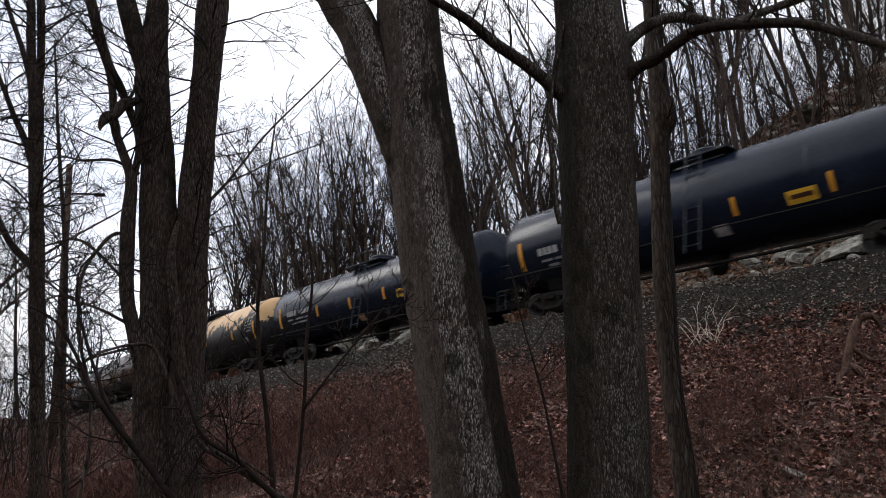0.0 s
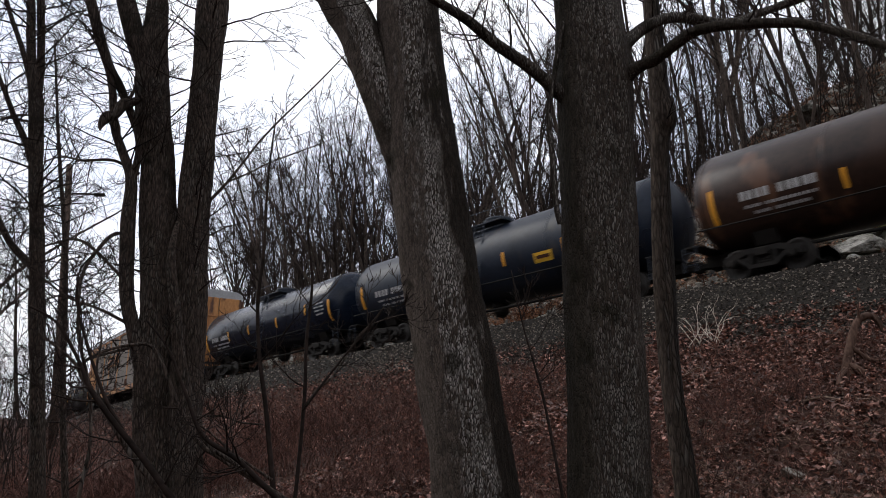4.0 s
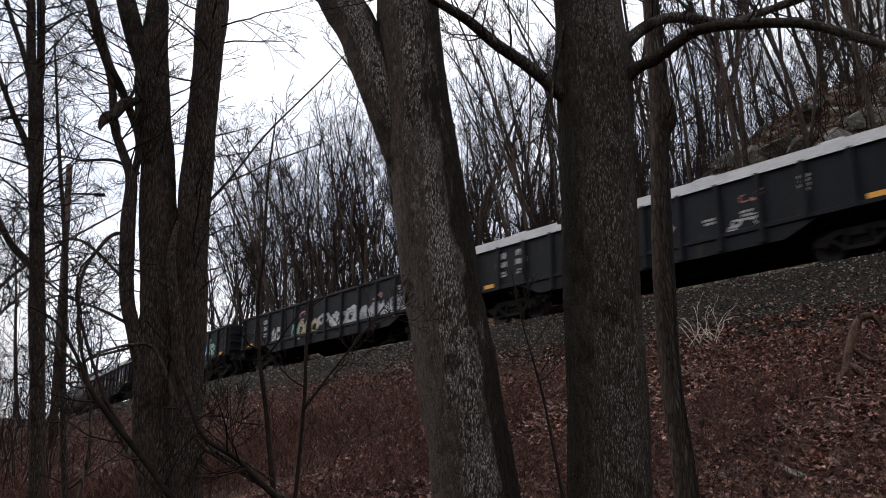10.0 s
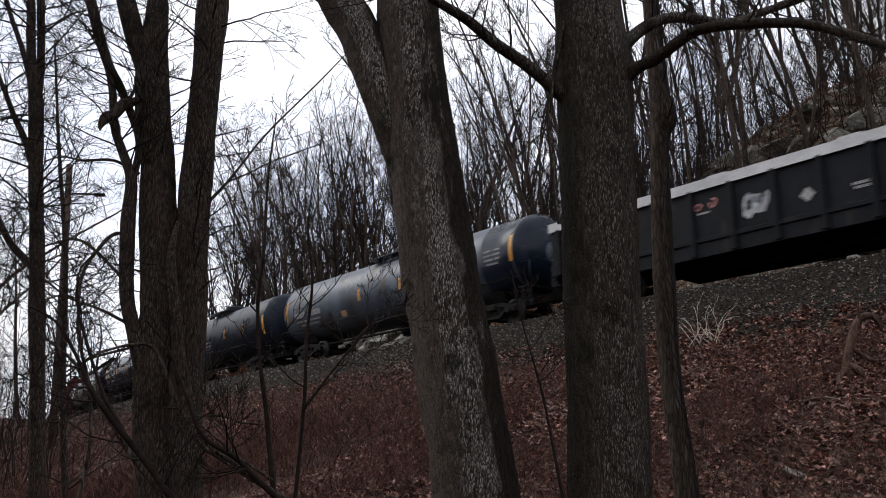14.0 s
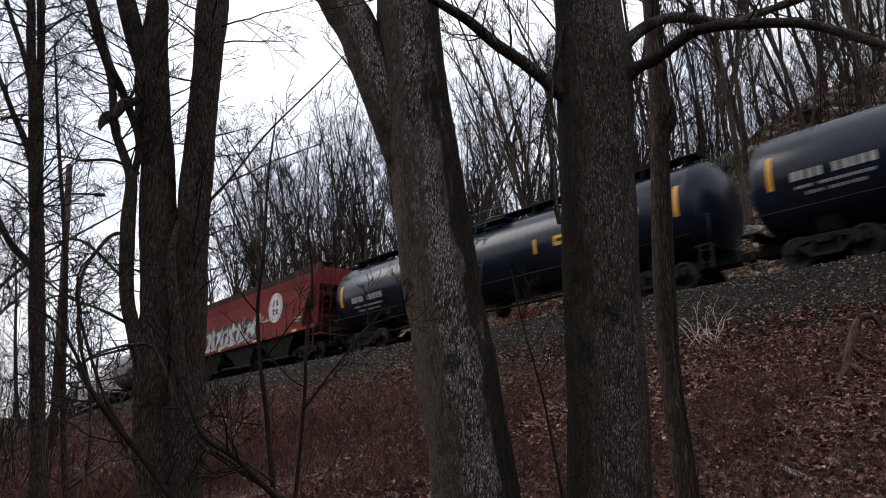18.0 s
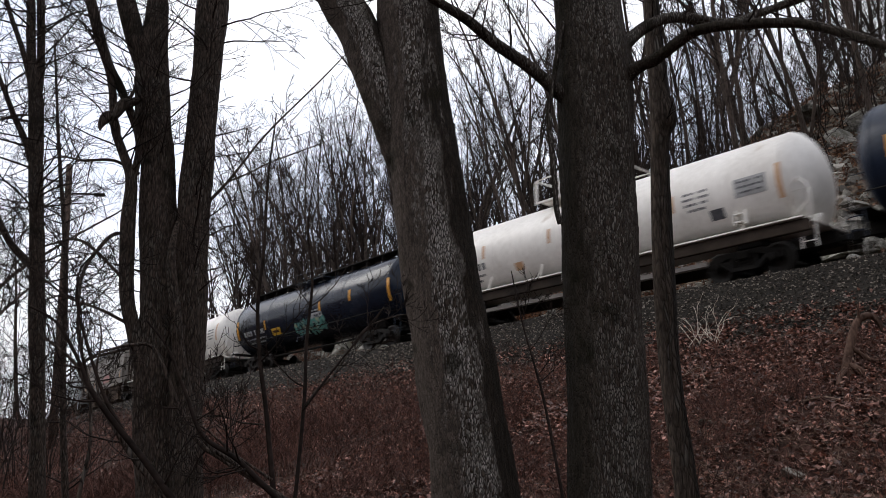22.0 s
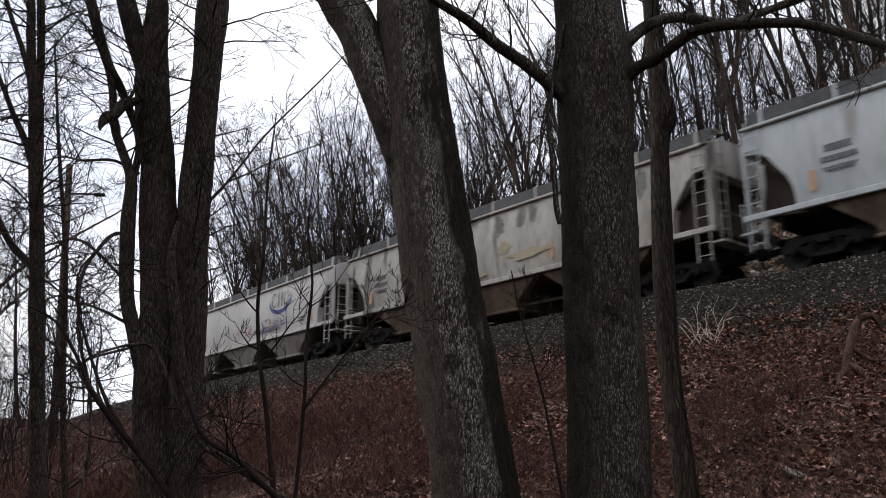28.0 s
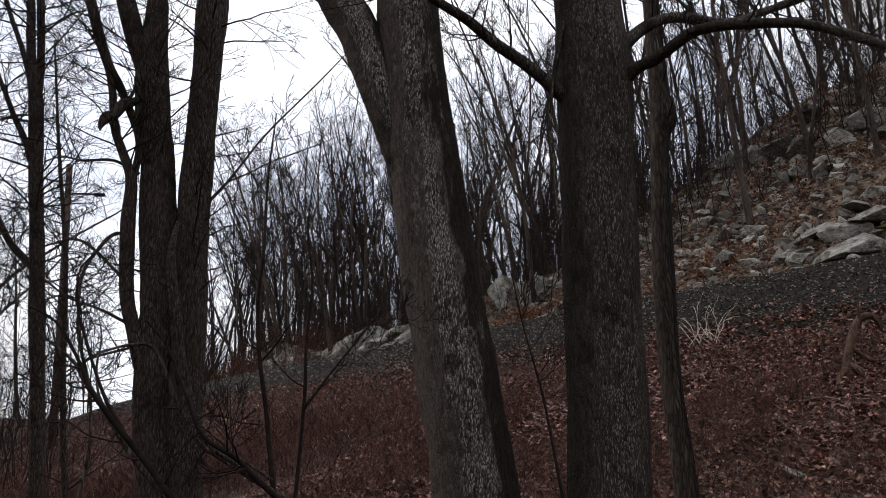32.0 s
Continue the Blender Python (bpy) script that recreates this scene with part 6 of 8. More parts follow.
        part("air_tank", Form().lathe([(-0.6, 0.05), (-0.55, 0.2), (0.55, 0.2), (0.6, 0.05)], "y", 14, (s * (b - 0.55), 0, 1.42)), STEEL_DARK, car)
        handrail(car, [(s * (b + 0.2), -1.4, 1.15), (s * (b + 0.25), -1.4, 2.0), (s * (b + 0.25), 1.4, 2.0), (s * (b + 0.2), 1.4, 1.15)], paint)
        coupler(car, s * L, s)
    part("hatch_trough", Form().box(0, 0, top + 0.06, 2 * b - 1.2, 0.62, 0.14, 0.04), paint, car)
    part("centre_sill", Form().box(0, 0, 0.9, length - 1.3, 0.45, 0.4, 0.02), STEEL_DARK, car)
    # discharge bays
    bays = 3
    span = (2 * b - 2 * slope + 0.6) / bays
    for i in range(bays):
        x = -b + slope - 0.3 + span * (i + 0.5)
        f = Form()
        h = span / 2 - 0.03
        vs = []
        for z, q, yy in ((sill - 0.08, h, W - 0.05), (0.66, span * 0.24, 1.30), (0.46, span * 0.22, 1.25)):
            vs += [(x - q, -yy, z), (x + q, -yy, z), (x + q, yy, z), (x - q, yy, z)]
        fs = [(a + 4 * k, (a + 1) % 4 + 4 * k, (a + 1) % 4 + 4 + 4 * k, a + 4 + 4 * k) for k in range(2) for a in range(4)] + [(0, 1, 2, 3), (11, 10, 9, 8)]
        f.add(vs, fs)
        part("discharge_bay", f, bay_paint, car)
        part("outlet_gate", Form().box(x, 0, 0.40, span * 0.5, 2.56, 0.12, 0.03), bay_paint if style == "curved" else STEEL_DARK, car)
    for s in (-1, 1):
        part("bay_rail", Form().box(0, s * 1.0, 0.55, 2 * b - 4.6, 0.06, 0.1), RUST_UNDER, car)
    part("brake_wheel", Form().lathe([(-0.03, 0.27), (0.0, 0.29), (0.03, 0.27), (0.0, 0.25), (-0.03, 0.27)], "x", 16, (-b - 0.25, 0.5, 2.3)), STEEL_DARK, car)
    ink = LETTER if style == "ribbed" else LETTER_DARK
    side = lambda z: -y_side(z) - 0.012
    bars(car, -b + 2.65, side(2.8), 2.85, [(0.19, 0.72, 4), (0.15, 0.95, 6), (0.05, 0.9, 7), (0.05, 0.75, 6)], ink, seed=seed)
    bars(car, b - (2.9 if style == "curved" else 1.7), side(2.1), 2.1, [(0.1, 0.7, 5), (0.08, 0.6, 5)], ink, seed=seed + 3)
    for x in (-b + 1.9, -b + 6.0, b - 6.2, b - 1.9):
        part("reflector", Form().box(x, side(2.2), 2.1, 0.16, 0.012, 0.55) if style == "curved" else Form().box(x, side(1.6) - 0.06, sill - 0.05, 0.45, 0.012, 0.12), FADED if style == "curved" else REFLECT, car, "faded orange reflective strip")
    for i, (x, z, w, h, p) in enumerate(spray):
        blot(car, x, z, w, h, p, seed * 5 + i, lambda zz: -y_side(zz) - 0.014, label="sprayed lettering shapes")
    add_trucks(car, L - 2.35)
    tagged(car, label, "railway hopper car", "cars of the freight train")
    return car


def spikes(car, x, z, w, h, material, seed, y, count=5, grow=0.0):
    """Sprayed wild-style forms: slanted pointed shapes, each with a notch."""
    rng = random.Random(seed)
    f = Form()
    for i in range(count):
        cx, u, v = x + w * ((i + 0.5) / count - 0.5), w / count * rng.uniform(0.5, 0.66) + grow, h / 2 * rng.uniform(0.8, 1.1) + grow
        lean, tip, cut = rng.uniform(-0.1, 0.35) * u, rng.uniform(-0.5, 0.8), rng.uniform(-0.3, 0.3)
        poly = [(-0.75, -1.0), (-0.1, -0.9), (0.0, -0.1 + cut), (0.35, -0.95), (0.95, -0.85), (0.55, 0.15), (0.85, 0.35), (tip, 1.1), (0.1, 0.35), (-0.35, 0.75), (-1.0, 0.5), (-0.5, 0.1)]
        k0 = len(f.v)
        f.v += [(cx + a * u + b * lean, y - 0.0008 * i, z + b * v) for a, b in poly]
        f.f.append(tuple(range(k0, k0 + len(poly))))
    return tagged(part("graffiti", f, material, car, "sprayed lettering shapes"), kind="stuff")


def smear(car, x, z, w, h, material, seed, label):
    """An irregular thin stain on a hopper side."""
    rng = random.Random(seed)
    n = 22
    f = Form()
    f.v = [(x, -1.571, z)]
    for k in range(n):
        a = 6.28318 * k / n
        q = 0.5 * (1 + rng.uniform(-0.45, 0.25))
        f.v.append((x + math.cos(a) * w * q, -1.571, z + math.sin(a) * h * q))
    f.f = [(0, 1 + k, 1 + (k + 1) % n) for k in range(n)]
    return part("stain", f, material, car, label)


def emblem_swoosh(car, x, z, w):
    """Plain emblem: dark upright shapes over a blue crescent."""
    f = Form()
    n = 12
    for cx, first, last in ((x - w * 0.28, 1, 11), (x + w * 0.30, 4, 14)):
        ring = [(cx + math.cos(6.283 * k / n) * w * 0.115, z + math.sin(6.283 * k / n) * w * 0.17) for k in range(n)]
        mid = [(cx + (a - cx) * 0.74, z + (b - z) * 0.80) for a, b in ring]
        k0 = len(f.v)
        f.v += [(a, -1.574, b) for a, b in ring + mid]
        f.f += [(k0 + k % n, k0 + (k + 1) % n, k0 + n + (k + 1) % n, k0 + n + k % n) for k in range(first, last)]
    for dx in (-0.07, 0.09):
        f.add([(x + w * dx + a, -1.574, z + b) for a, b in ((-0.045, -w * 0.165), (0.045, -w * 0.165), (0.045, w * 0.165), (-0.045, w * 0.165))], [(0, 1, 2, 3)])
    tagged(part("emblem_mark", f, LETTER_DARK, car, "dark grey emblem shapes"), kind="stuff")
    f = Form()
    n = 24
    for k in range(n + 1):
        u = k / n
        a = radians(165 + 205 * u)
        t = 0.015 + w * 0.040 * math.sin(math.pi * u) ** 0.8
        for q in (-t, t):
            f.v.append((x + w * 0.02 + math.cos(a) * (w * 0.50 + q), -1.5745, z - w * 0.03 + math.sin(a) * (w * 0.27 + q) + w * 0.06 * (u - 0.3)))
    f.f = [(2 * k, 2 * k + 2, 2 * k + 3, 2 * k + 1) for k in range(n)]
    part("emblem_stroke", f, BLUE, car, "blue curved emblem stroke")


def emblem_ring(car, x, z, r):
    """Plain round emblem: a white disc with dark dashes round a cross."""
    f = Form()
    n = 64
    y = -1.578
    part("emblem", Form().lathe([(y, r), (y - 0.004, r), (y - 0.005, 0.01)], "y", 40, (x, 0, z)), COVER, car, "round white emblem")
    for k in range(n):
        if k % 2 and k not in (15, 17, 47, 49):
            a, b = 6.28318 * k / n, 6.28318 * (k + 0.8) / n
            f.add([(x + math.cos(t) * q, y - 0.007, z + math.sin(t) * q) for t, q in ((a, r * 0.90), (b, r * 0.90), (b, r * 0.77), (a, r * 0.77))], [(0, 1, 2, 3)])
    for sx in (-1, 1):
        for sz in (-1, 1):
            f.prism([(x + sx * r * q, z + sz * r * h) for q, h in ((0.14, 0.10), (0.40, 0.10), (0.37, 0.30), (0.29, 0.46), (0.18, 0.56), (0.14, 0.56))], y - 0.012, y - 0.006)
    tagged(part("emblem_marks", f, RED, car, "dull red marks round a cross"), kind="stuff")


def autorack_car(front, length, label):
    car = new("autorack_car")
    car.location = (front - length / 2, TRACK_Y, RAIL_Z)
    L = length / 2
    b = L - 0.75
    W, low, eave, top = 1.50, 1.05, 5.22, 5.85
    for s in (-1, 1):
        # corrugated panels between posts
        bays = [k * d for k, d in ((-1, 11.8), (-1, 9.15), (-1, 7.25), (-1, 4.4), (-1, 1.35), (1, 1.35), (1, 4.4), (1, 7.25), (1, 9.15), (1, 11.8))]
        n = len(bays) - 1
        for i in range(n):
            w = bays[i + 1] - bays[i]

            def panel():
                f = Form()
                z, prof = low + 0.12, []
                group = 0
                while z < eave - 0.02:
                    group += 1
                    for dz, dy in ((0.0, 0.0), (0.032, -0.019), (0.058, -0.019), (0.095, 0.0)):
                        prof.append((z + dz, dy))
                    z += 0.115 if group % 4 else 0.40
                prof.append((eave, 0.0))
                for zz, dy in prof:
                    f.v += [(-w / 2, dy, zz), (w / 2, dy, zz)]
                k = len(prof)
                f.f = [(2 * j, 2 * j + 1, 2 * j + 3, 2 * j + 2) for j in range(k - 1)]
                f.add([(-w / 2, 0.03, low + 0.12), (w / 2, 0.03, low + 0.12), (w / 2, 0.03, eave), (-w / 2, 0.03, eave)], [(3, 2, 1, 0)])
                return f
            part("panel", shared("panel/%.2f" % w, panel), GALV, car, m=pose((bays[i] + bays[i + 1]) / 2, s * (W - 0.03), 0, 0, 0, 0 if s < 0 else 180))
        for i in range(n + 1):
            def post():
                f = Form()
                f.box(0, 0.01, (low + eave) / 2, 0.16, 0.06, eave - low, 0.015)
                f.prism([(-0.13, eave - 0.25), (0.13, eave - 0.25), (0.28, eave), (-0.28, eave)], -0.06, 0.04)
                return f
            here = part("post", shared("post", post), ORANGE, car, m=pose(bays[i], s * W, 0, 0, 0, 0 if s < 0 else 180))
            foot = shared("foot_plate", lambda: Form().prism([(-0.32, low + 0.06), (0.32, low + 0.06), (0.13, low + 0.62), (-0.13, low + 0.62)], -0.06, 0.04))
            part("foot_plate", foot, RUST_FOOT, here, "rusted foot plate")
        part("side_sill", Form().prism([(-b, 0.96), (-b + 4.2, 0.96), (-b + 5.2, 0.82), (b - 5.2, 0.82), (b - 4.2, 0.96), (b, 0.96), (b, low + 0.12), (-b, low + 0.12)], s * W - 0.05, s * W + 0.05), ORANGE, car)
        part("roof_rail", Form().box(0, s * W, eave + 0.03, 2 * b, 0.1, 0.1, 0.02), ORANGE, car)
        for e in (-1, 1):
            f = Form()
            f.box(e * (b - 1.15), s * W, (low + eave) / 2 + 0.05, 2.34, 0.07, eave - low, 0.02)
            for d in (0.62, 1.5, 2.25):
                f.box(e * (b - d), s * (W + 0.045), (low + eave) / 2, 0.09, 0.05, eave - low - 0.2, 0.01)
            for z in (1.9, 2.6, 3.3, 4.0, 4.7):
                f.box(e * (b - 0.35), s * (W + 0.05), z, 0.55, 0.04, 0.04)
            part("end_panel", f, ORANGE, car)
            ladder(car, e * (b - 0.25), s * (W + 0.08), 0.6, eave, 0.42, ORANGE)
    for e in (-1, 1):
        f = Form()
        for k in (-1, 1):
            f.box(e * (b + 0.02), k * 0.72, (low + eave) / 2 + 0.1, 0.1, 1.40, eave - low + 0.1, 0.03)
            for z in (1.6, 2.9, 4.2):
                f.box(e * (b + 0.09), k * 0.72, z, 0.06, 1.2, 0.12, 0.02)
        part("end_door", f, ORANGE, car, "faded yellow end doors")
        part("coupler_pocket", Form().box(e * (b + 0.1), 0, 0.88, 0.9, 0.6, 0.4, 0.02), STEEL_DARK, car)
        coupler(car, e * L, e)
        if e < 0:
            part("warning_plate", Form().box(e * (b - 0.75), -W - 0.05, 4.1, 0.7, 0.02, 0.4), PLACARD, car)
        blot(car, e * (b - 0.7), 1.6, 0.9, 0.45, LETTER, 40 + e, lambda zz: -W - 0.05, "paint_patch", "pale paint patches", 3)
    f = Form()
    n = 10
    arc = [(W + 0.02, eave + 0.05), (W - 0.03, eave + 0.46), (W - 0.38, top - 0.02), (0, top + 0.05), (-W + 0.38, top - 0.02), (-W + 0.03, eave + 0.46), (-W - 0.02, eave + 0.05)]
    f.prism(arc, -b, b, "x")
    for i in range(12):
        x = -b + 0.4 + (2 * b - 0.8) * i / 11
        f.prism([(y * 1.003, z + 0.008) for y, z in arc], x - 0.03, x + 0.03, "x")
    part("roof", f, ROOF_GALV, car, "pale galvanised ribbed roof")
    for s in (-1, 1):
        part("roof_seam", Form().box(0, s * (W + 0.03), eave + 0.085, 2 * b, 0.05, 0.05), RUST_FOOT, car)
    for i, x in enumerate((-b + 3.1, -b + 7.4, -b + 12.2, b - 8.6, b - 4.4)):
        part("paint_patch", Form().box(x, -W - 0.053, 1.0, 1.1 + 0.3 * (i % 3), 0.006, 0.22), (HOPPER_TAN, STEEL_DARK)[i % 2], car)
    part("deck", Form().box(0, 0, 1.0, 2 * b, 2 * W - 0.12, 0.12), STEEL_DARK, car)
    part("centre_sill", Form().box(0, 0, 0.75, 2 * b - 6, 0.6, 0.4, 0.02), STEEL_DARK, car)
    # emblem: a yellow plate with dark shapes
    ex, ez = -b + 8.2, 3.45
    for k in range(5):
        part("emblem_bar", Form().box(ex, -W - 0.075, ez - 0.36 + k * 0.18, 2.9, 0.03, 0.15), ORANGE, car)
    for k in (-1, 0, 1):
        part("emblem_mark", Form().box(ex + k * 0.62, -W - 0.1, ez, 0.42, 0.02, 0.62, 0.0), LETTER_DARK, car)
        part("emblem_mark", Form().box(ex + k * 0.62 + 0.06, -W - 0.112, ez, 0.2, 0.01, 0.3), ORANGE, car)
    bars(car, b - 6.5, -W - 0.075, 1.0, [(0.14, 1.6, 7)], LETTER, seed=4)
    add_trucks(car, L - 4.2)
    tagged(car, label, "railway autorack car", "cars of the freight train")
    return car


CARS = []


def train():
    def put(made):
        CARS.append(made)
        return made
    put(tank_car(-22.51 + 17.2, 17.2, BLACK, "glossy black tank car with yellow reflective strips", seed=1, marks=[("strip", 1.5, 2.0), ("strip", 4.3, 2.0), ("placard", 3.45, 1.85), ("plate", 0.9, 1.5), ("tall", -6.85, 2.15), ("name", -4.9, 2.15), ("strip", -3.6, 1.95), ("tall", 7.3, 2.15), ("data", 6.4, 2.4)]))
    c = put(tank_car(-22.56, 17.09, BLACK, "black tank car with a yellow placard and white stencils", "", 2, marks=[("strip", 2.1, 2.2), ("strip", 4.9, 2.15), ("tall", 7.35, 2.15), ("placard", 3.4, 2.05), ("data", 6.6, 2.4), ("tall", -6.75, 2.3), ("name", -4.95, 2.4), ("strip", -3.25, 2.2), ("strip", -0.5, 2.16), ("tag", 0.0, 1.5)]))
    c = put(tank_car(-39.65, 17.08, PEELED, "tank car whose black coat has peeled to yellow along the top", "", 3, marks=[("tall", 7.4, 2.15), ("data", 6.75, 2.5), ("plate", 6.2, 1.75), ("strip", -1.6, 2.3), ("strip", 0.8, 2.28), ("strip", 4.6, 2.2), ("tall", -7.0, 2.15), ("name", -5.1, 2.15), ("strip", -3.4, 2.2)]))
    for x, w in ((-0.35, 0.75), (0.5, 0.28), (-7.3, 0.5)):
        part("repaint_band", Form().lathe([(x - w / 2, 1.522), (x - w / 2 + 0.01, 1.527), (x + w / 2 - 0.01, 1.527), (x + w / 2, 1.522)], "x", 48, (0, 0, 2.55)), BLACK_OLD, c, "band of black repaint", True)
    blot(c, 6.95, 3.25, 0.75, 1.0, BLACK_OLD, 35, lambda z: on_shell(1.528, 2.55, z), name="repaint_patch", label="ragged black repaint patch", count=3)
    blot(c, -2.7, 1.95, 1.3, 0.4, SPRAY_ICE, 31, lambda z: on_shell(1.53, 2.55, z), label="pale blue scribble", count=5)
    c = put(tank_car(-56.73, 17.07, RUSTY, "rust-brown dusty tank car", "plain", 4, marks=[("tall", 7.4, 2.1), ("data", 6.7, 2.3), ("strip", 1.9, 1.95), ("strip", 4.9, 1.9), ("tag", 4.25, 1.85), ("plate", -1.6, 1.9), ("tall", -7.0, 2.1), ("name", -5.0, 2.2), ("strip", -3.2, 2.0)]))
    c = put(tank_car(-73.8, 17.49, BLACK_OLD, "dusty black tank car with yellow reflective strips", "plain", 5, marks=[("tall", 7.4, 2.2), ("data", 6.6, 2.4), ("strip", 4.6, 2.2), ("strip", 1.7, 2.25), ("strip", -1.5, 2.25), ("tall", -7.2, 2.2), ("name", -5.1, 2.2), ("placard", 3.6, 2.0)]))
    c = put(tank_car(-91.29, 16.21, BLACK, "clean black tank car with yellow reflective strips", "plain", 6, marks=[("tall", 7.0, 2.1), ("data", 6.1, 2.35), ("strip", 4.8, 2.4), ("strip", -1.4, 2.25), ("strip", 1.8, 2.2), ("tall", -6.9, 2.15), ("name", -5.0, 2.2), ("strip", -3.9, 2.2)]))
    put(autorack_car(-107.5, 29.76, "galvanised autorack car with faded yellow posts, ends and sill"))
    c = put(tank_car(-137.26, 17.37, BLACK_OLD, "dusty black tank car with pale splashes", "", 8, marks=[("tall", 7.4, 2.6), ("panel", 6.7, 2.5), ("strip", -1.5, 2.6), ("strip", 1.8, 2.55), ("strip", 4.1, 2.5), ("tall", -7.7, 2.55), ("name", -6.0, 2.2), ("strip", -4.75, 2.55)]))
    blot(c, 3.0, 2.0, 2.5, 0.3, SPRAY_MOSS, 33, lambda z: on_shell(1.53, 2.55, z), label="dull green sprayed scrawl", count=7)
    put(gondola_car(-154.63, 17.58, "black ribbed gondola car under a white cover", True, (), 9))
    put(gondola_car(-172.21, 18.68, "black ribbed open gondola car with sprayed lettering", False, ((3.4, 1.55, 5.8, 0.85, SPRAY_PALE), (-1.6, 1.5, 1.9, 0.95, SPRAY_GOLD), (-2.85, 1.5, 0.6, 0.9, SPRAY_GREEN), (-4.7, 1.55, 0.9, 0.8, SPRAY_PALE), (-0.15, 1.75, 0.9, 0.6, SPRAY_PALE)), 10))
    put(gondola_car(-190.89, 18.55, "black ribbed open gondola car with sprayed lettering", False, ((-2.55, 1.5, 2.3, 0.85, SPRAY_ICE), (-0.65, 1.55, 1.4, 0.7, SPRAY_GREEN), (0.95, 1.55, 1.7, 0.9, SPRAY_BLUE), (4.4, 1.75, 1.2, 0.7, SPRAY_ICE), (5.8, 1.7, 1.1, 0.9, SPRAY_GREEN), (2.8, 2.25, 1.0, 0.35, SPRAY_PALE)), 11))
    put(gondola_car(-209.44, 17.76, "black ribbed gondola car under a white cover", True, ((5.0, 1.95, 1.0, 1.0, SPRAY_PALE), (-0.6, 1.9, 0.7, 0.75, SPRAY_PALE)), 12))
    c = put(tank_car(-227.2, 18.48, GREY_TANK, "grimy grey tank car streaked with dirt", "", 13, marks=[("tall", 8.0, 2.6), ("data", 7.0, 2.5), ("strip", 4.4, 2.4), ("strip", 1.4, 2.4), ("strip", -1.6, 2.4), ("tall", -7.9, 2.5), ("name", -6.0, 2.2), ("tag", -3.0, 1.8)]))
    c = put(tank_car(-245.68, 16.37, BLACK_OLD, "dusty black tank car with white stencils", "", 14, marks=[("tall", 7.0, 2.3), ("strip", -4.9, 2.45), ("name", -3.2, 2.4), ("strip", -1.5, 2.35), ("data", -0.4, 2.0), ("strip", 2.0, 2.4), ("strip", 4.5, 2.4), ("tall", -7.0, 2.3)]))
    c = put(tank_car(-262.05, 17.17, BLACK, "black tank car with yellow placards", "", 15, marks=[("tall", 7.4, 2.5), ("data", 6.4, 2.4), ("strip", -1.2, 2.55), ("strip", 1.5, 2.5), ("placard", 2.8, 2.42), ("placard", 0.6, 1.5), ("tall", -7.0, 2.6), ("name", -5.3, 2.35), ("strip", -3.6, 2.5)]))
    c = put(tank_car(-279.22, 20.84, BLACK, "long black tank car with a walkway along its top", "decked", 16, marks=[("tall", 9.0, 2.6), ("placard", 4.5, 2.4), ("strip", 3.2, 2.38), ("name", 6.5, 2.62), ("data", 6.6, 2.0), ("strip", -2.8, 2.36), ("strip", 0.0, 2.3), ("tall", -8.9, 2.5), ("name", -7.0, 2.2)]))
    c = put(hopper_car(-300.06, 17.9, RED, "red covered hopper car with sprayed lettering along its foot", "ribbed", 17, ()))
    spikes(c, -1.2, 2.25, 6.6, 1.25, SPRAY_DARK, 3, -1.568, 5, 0.15)
    spikes(c, -1.2, 2.25, 6.6, 1.2, SPRAY_PALE, 3, -1.574, 5)
    scribble(c, 2.6, 2.65, 1.5, 0.5, LETTER, 6, 6)
    emblem_ring(c, 4.28, 2.95, 0.76)
    part("foot_band", Form().box(-1.67, -1.566, 1.66, 6.88, 0.008, 0.22), SPRAY_PALE, c)
    c = put(tank_car(-317.96, 17.4, NAVY, "glossy navy tank car with yellow reflective strips", "", 18, marks=[("tall", 7.1, 2.36), ("data", 6.3, 2.35), ("data", 4.75, 2.4), ("strip", 1.7, 2.45), ("name", -5.05, 2.2), ("strip", -3.6, 2.4), ("strip", -1.6, 2.36), ("tag", -2.9, 1.8), ("tall", -7.0, 2.3), ("strip", 4.0, 2.4)]))
    c = put(tank_car(-335.36, 17.65, WHITE, "white pressure tank car with a railed platform on top", "white", 19, marks=[("panel", 6.75, 2.46), ("tall", 7.6, 2.4), ("plate", 5.6, 1.92), ("data", 5.0, 2.5), ("strip", 4.2, 2.5), ("strip", -4.1, 2.7), ("strip", -0.8, 2.63), ("tag", -2.4, 1.9), ("data", 1.4, 2.4), ("name", -5.2, 2.2), ("tall", -7.0, 2.45)]))
    c = put(tank_car(-353.01, 16.64, BLACK, "black tank car with teal sprayed lettering", "decked", 20, marks=[("tall", 7.2, 2.3), ("strip", 1.6, 2.42), ("strip", 4.2, 2.5), ("name", -5.2, 2.0), ("placard", -2.9, 1.8), ("strip", -3.9, 2.24), ("data", 1.0, 2.1), ("tall", -7.0, 2.3)]))
    blot(c, 0.4, 1.68, 2.8, 0.75, SPRAY_GREEN, 5, lambda z: on_shell(1.53, 2.55, z), label="teal sprayed lettering shapes")
    blot(c, 1.2, 2.05, 1.0, 0.3, SPRAY_PALE, 6, lambda z: on_shell(1.535, 2.55, z), label="pale sprayed lettering shapes", count=4)
    c = put(tank_car(-369.65, 19.05, WHITE, "white tank car with a railed platform and pink scribbles", "white", 21, marks=[("placard", 4.2, 2.44), ("tall", 7.9, 2.7), ("data", 7.0, 2.7), ("plate", 6.5, 1.8), ("name", -4.9, 2.5), ("strip", -1.3, 2.65), ("strip", 0.9, 2.7), ("tall", -7.9, 2.6), ("strip", -3.3, 2.5)]))
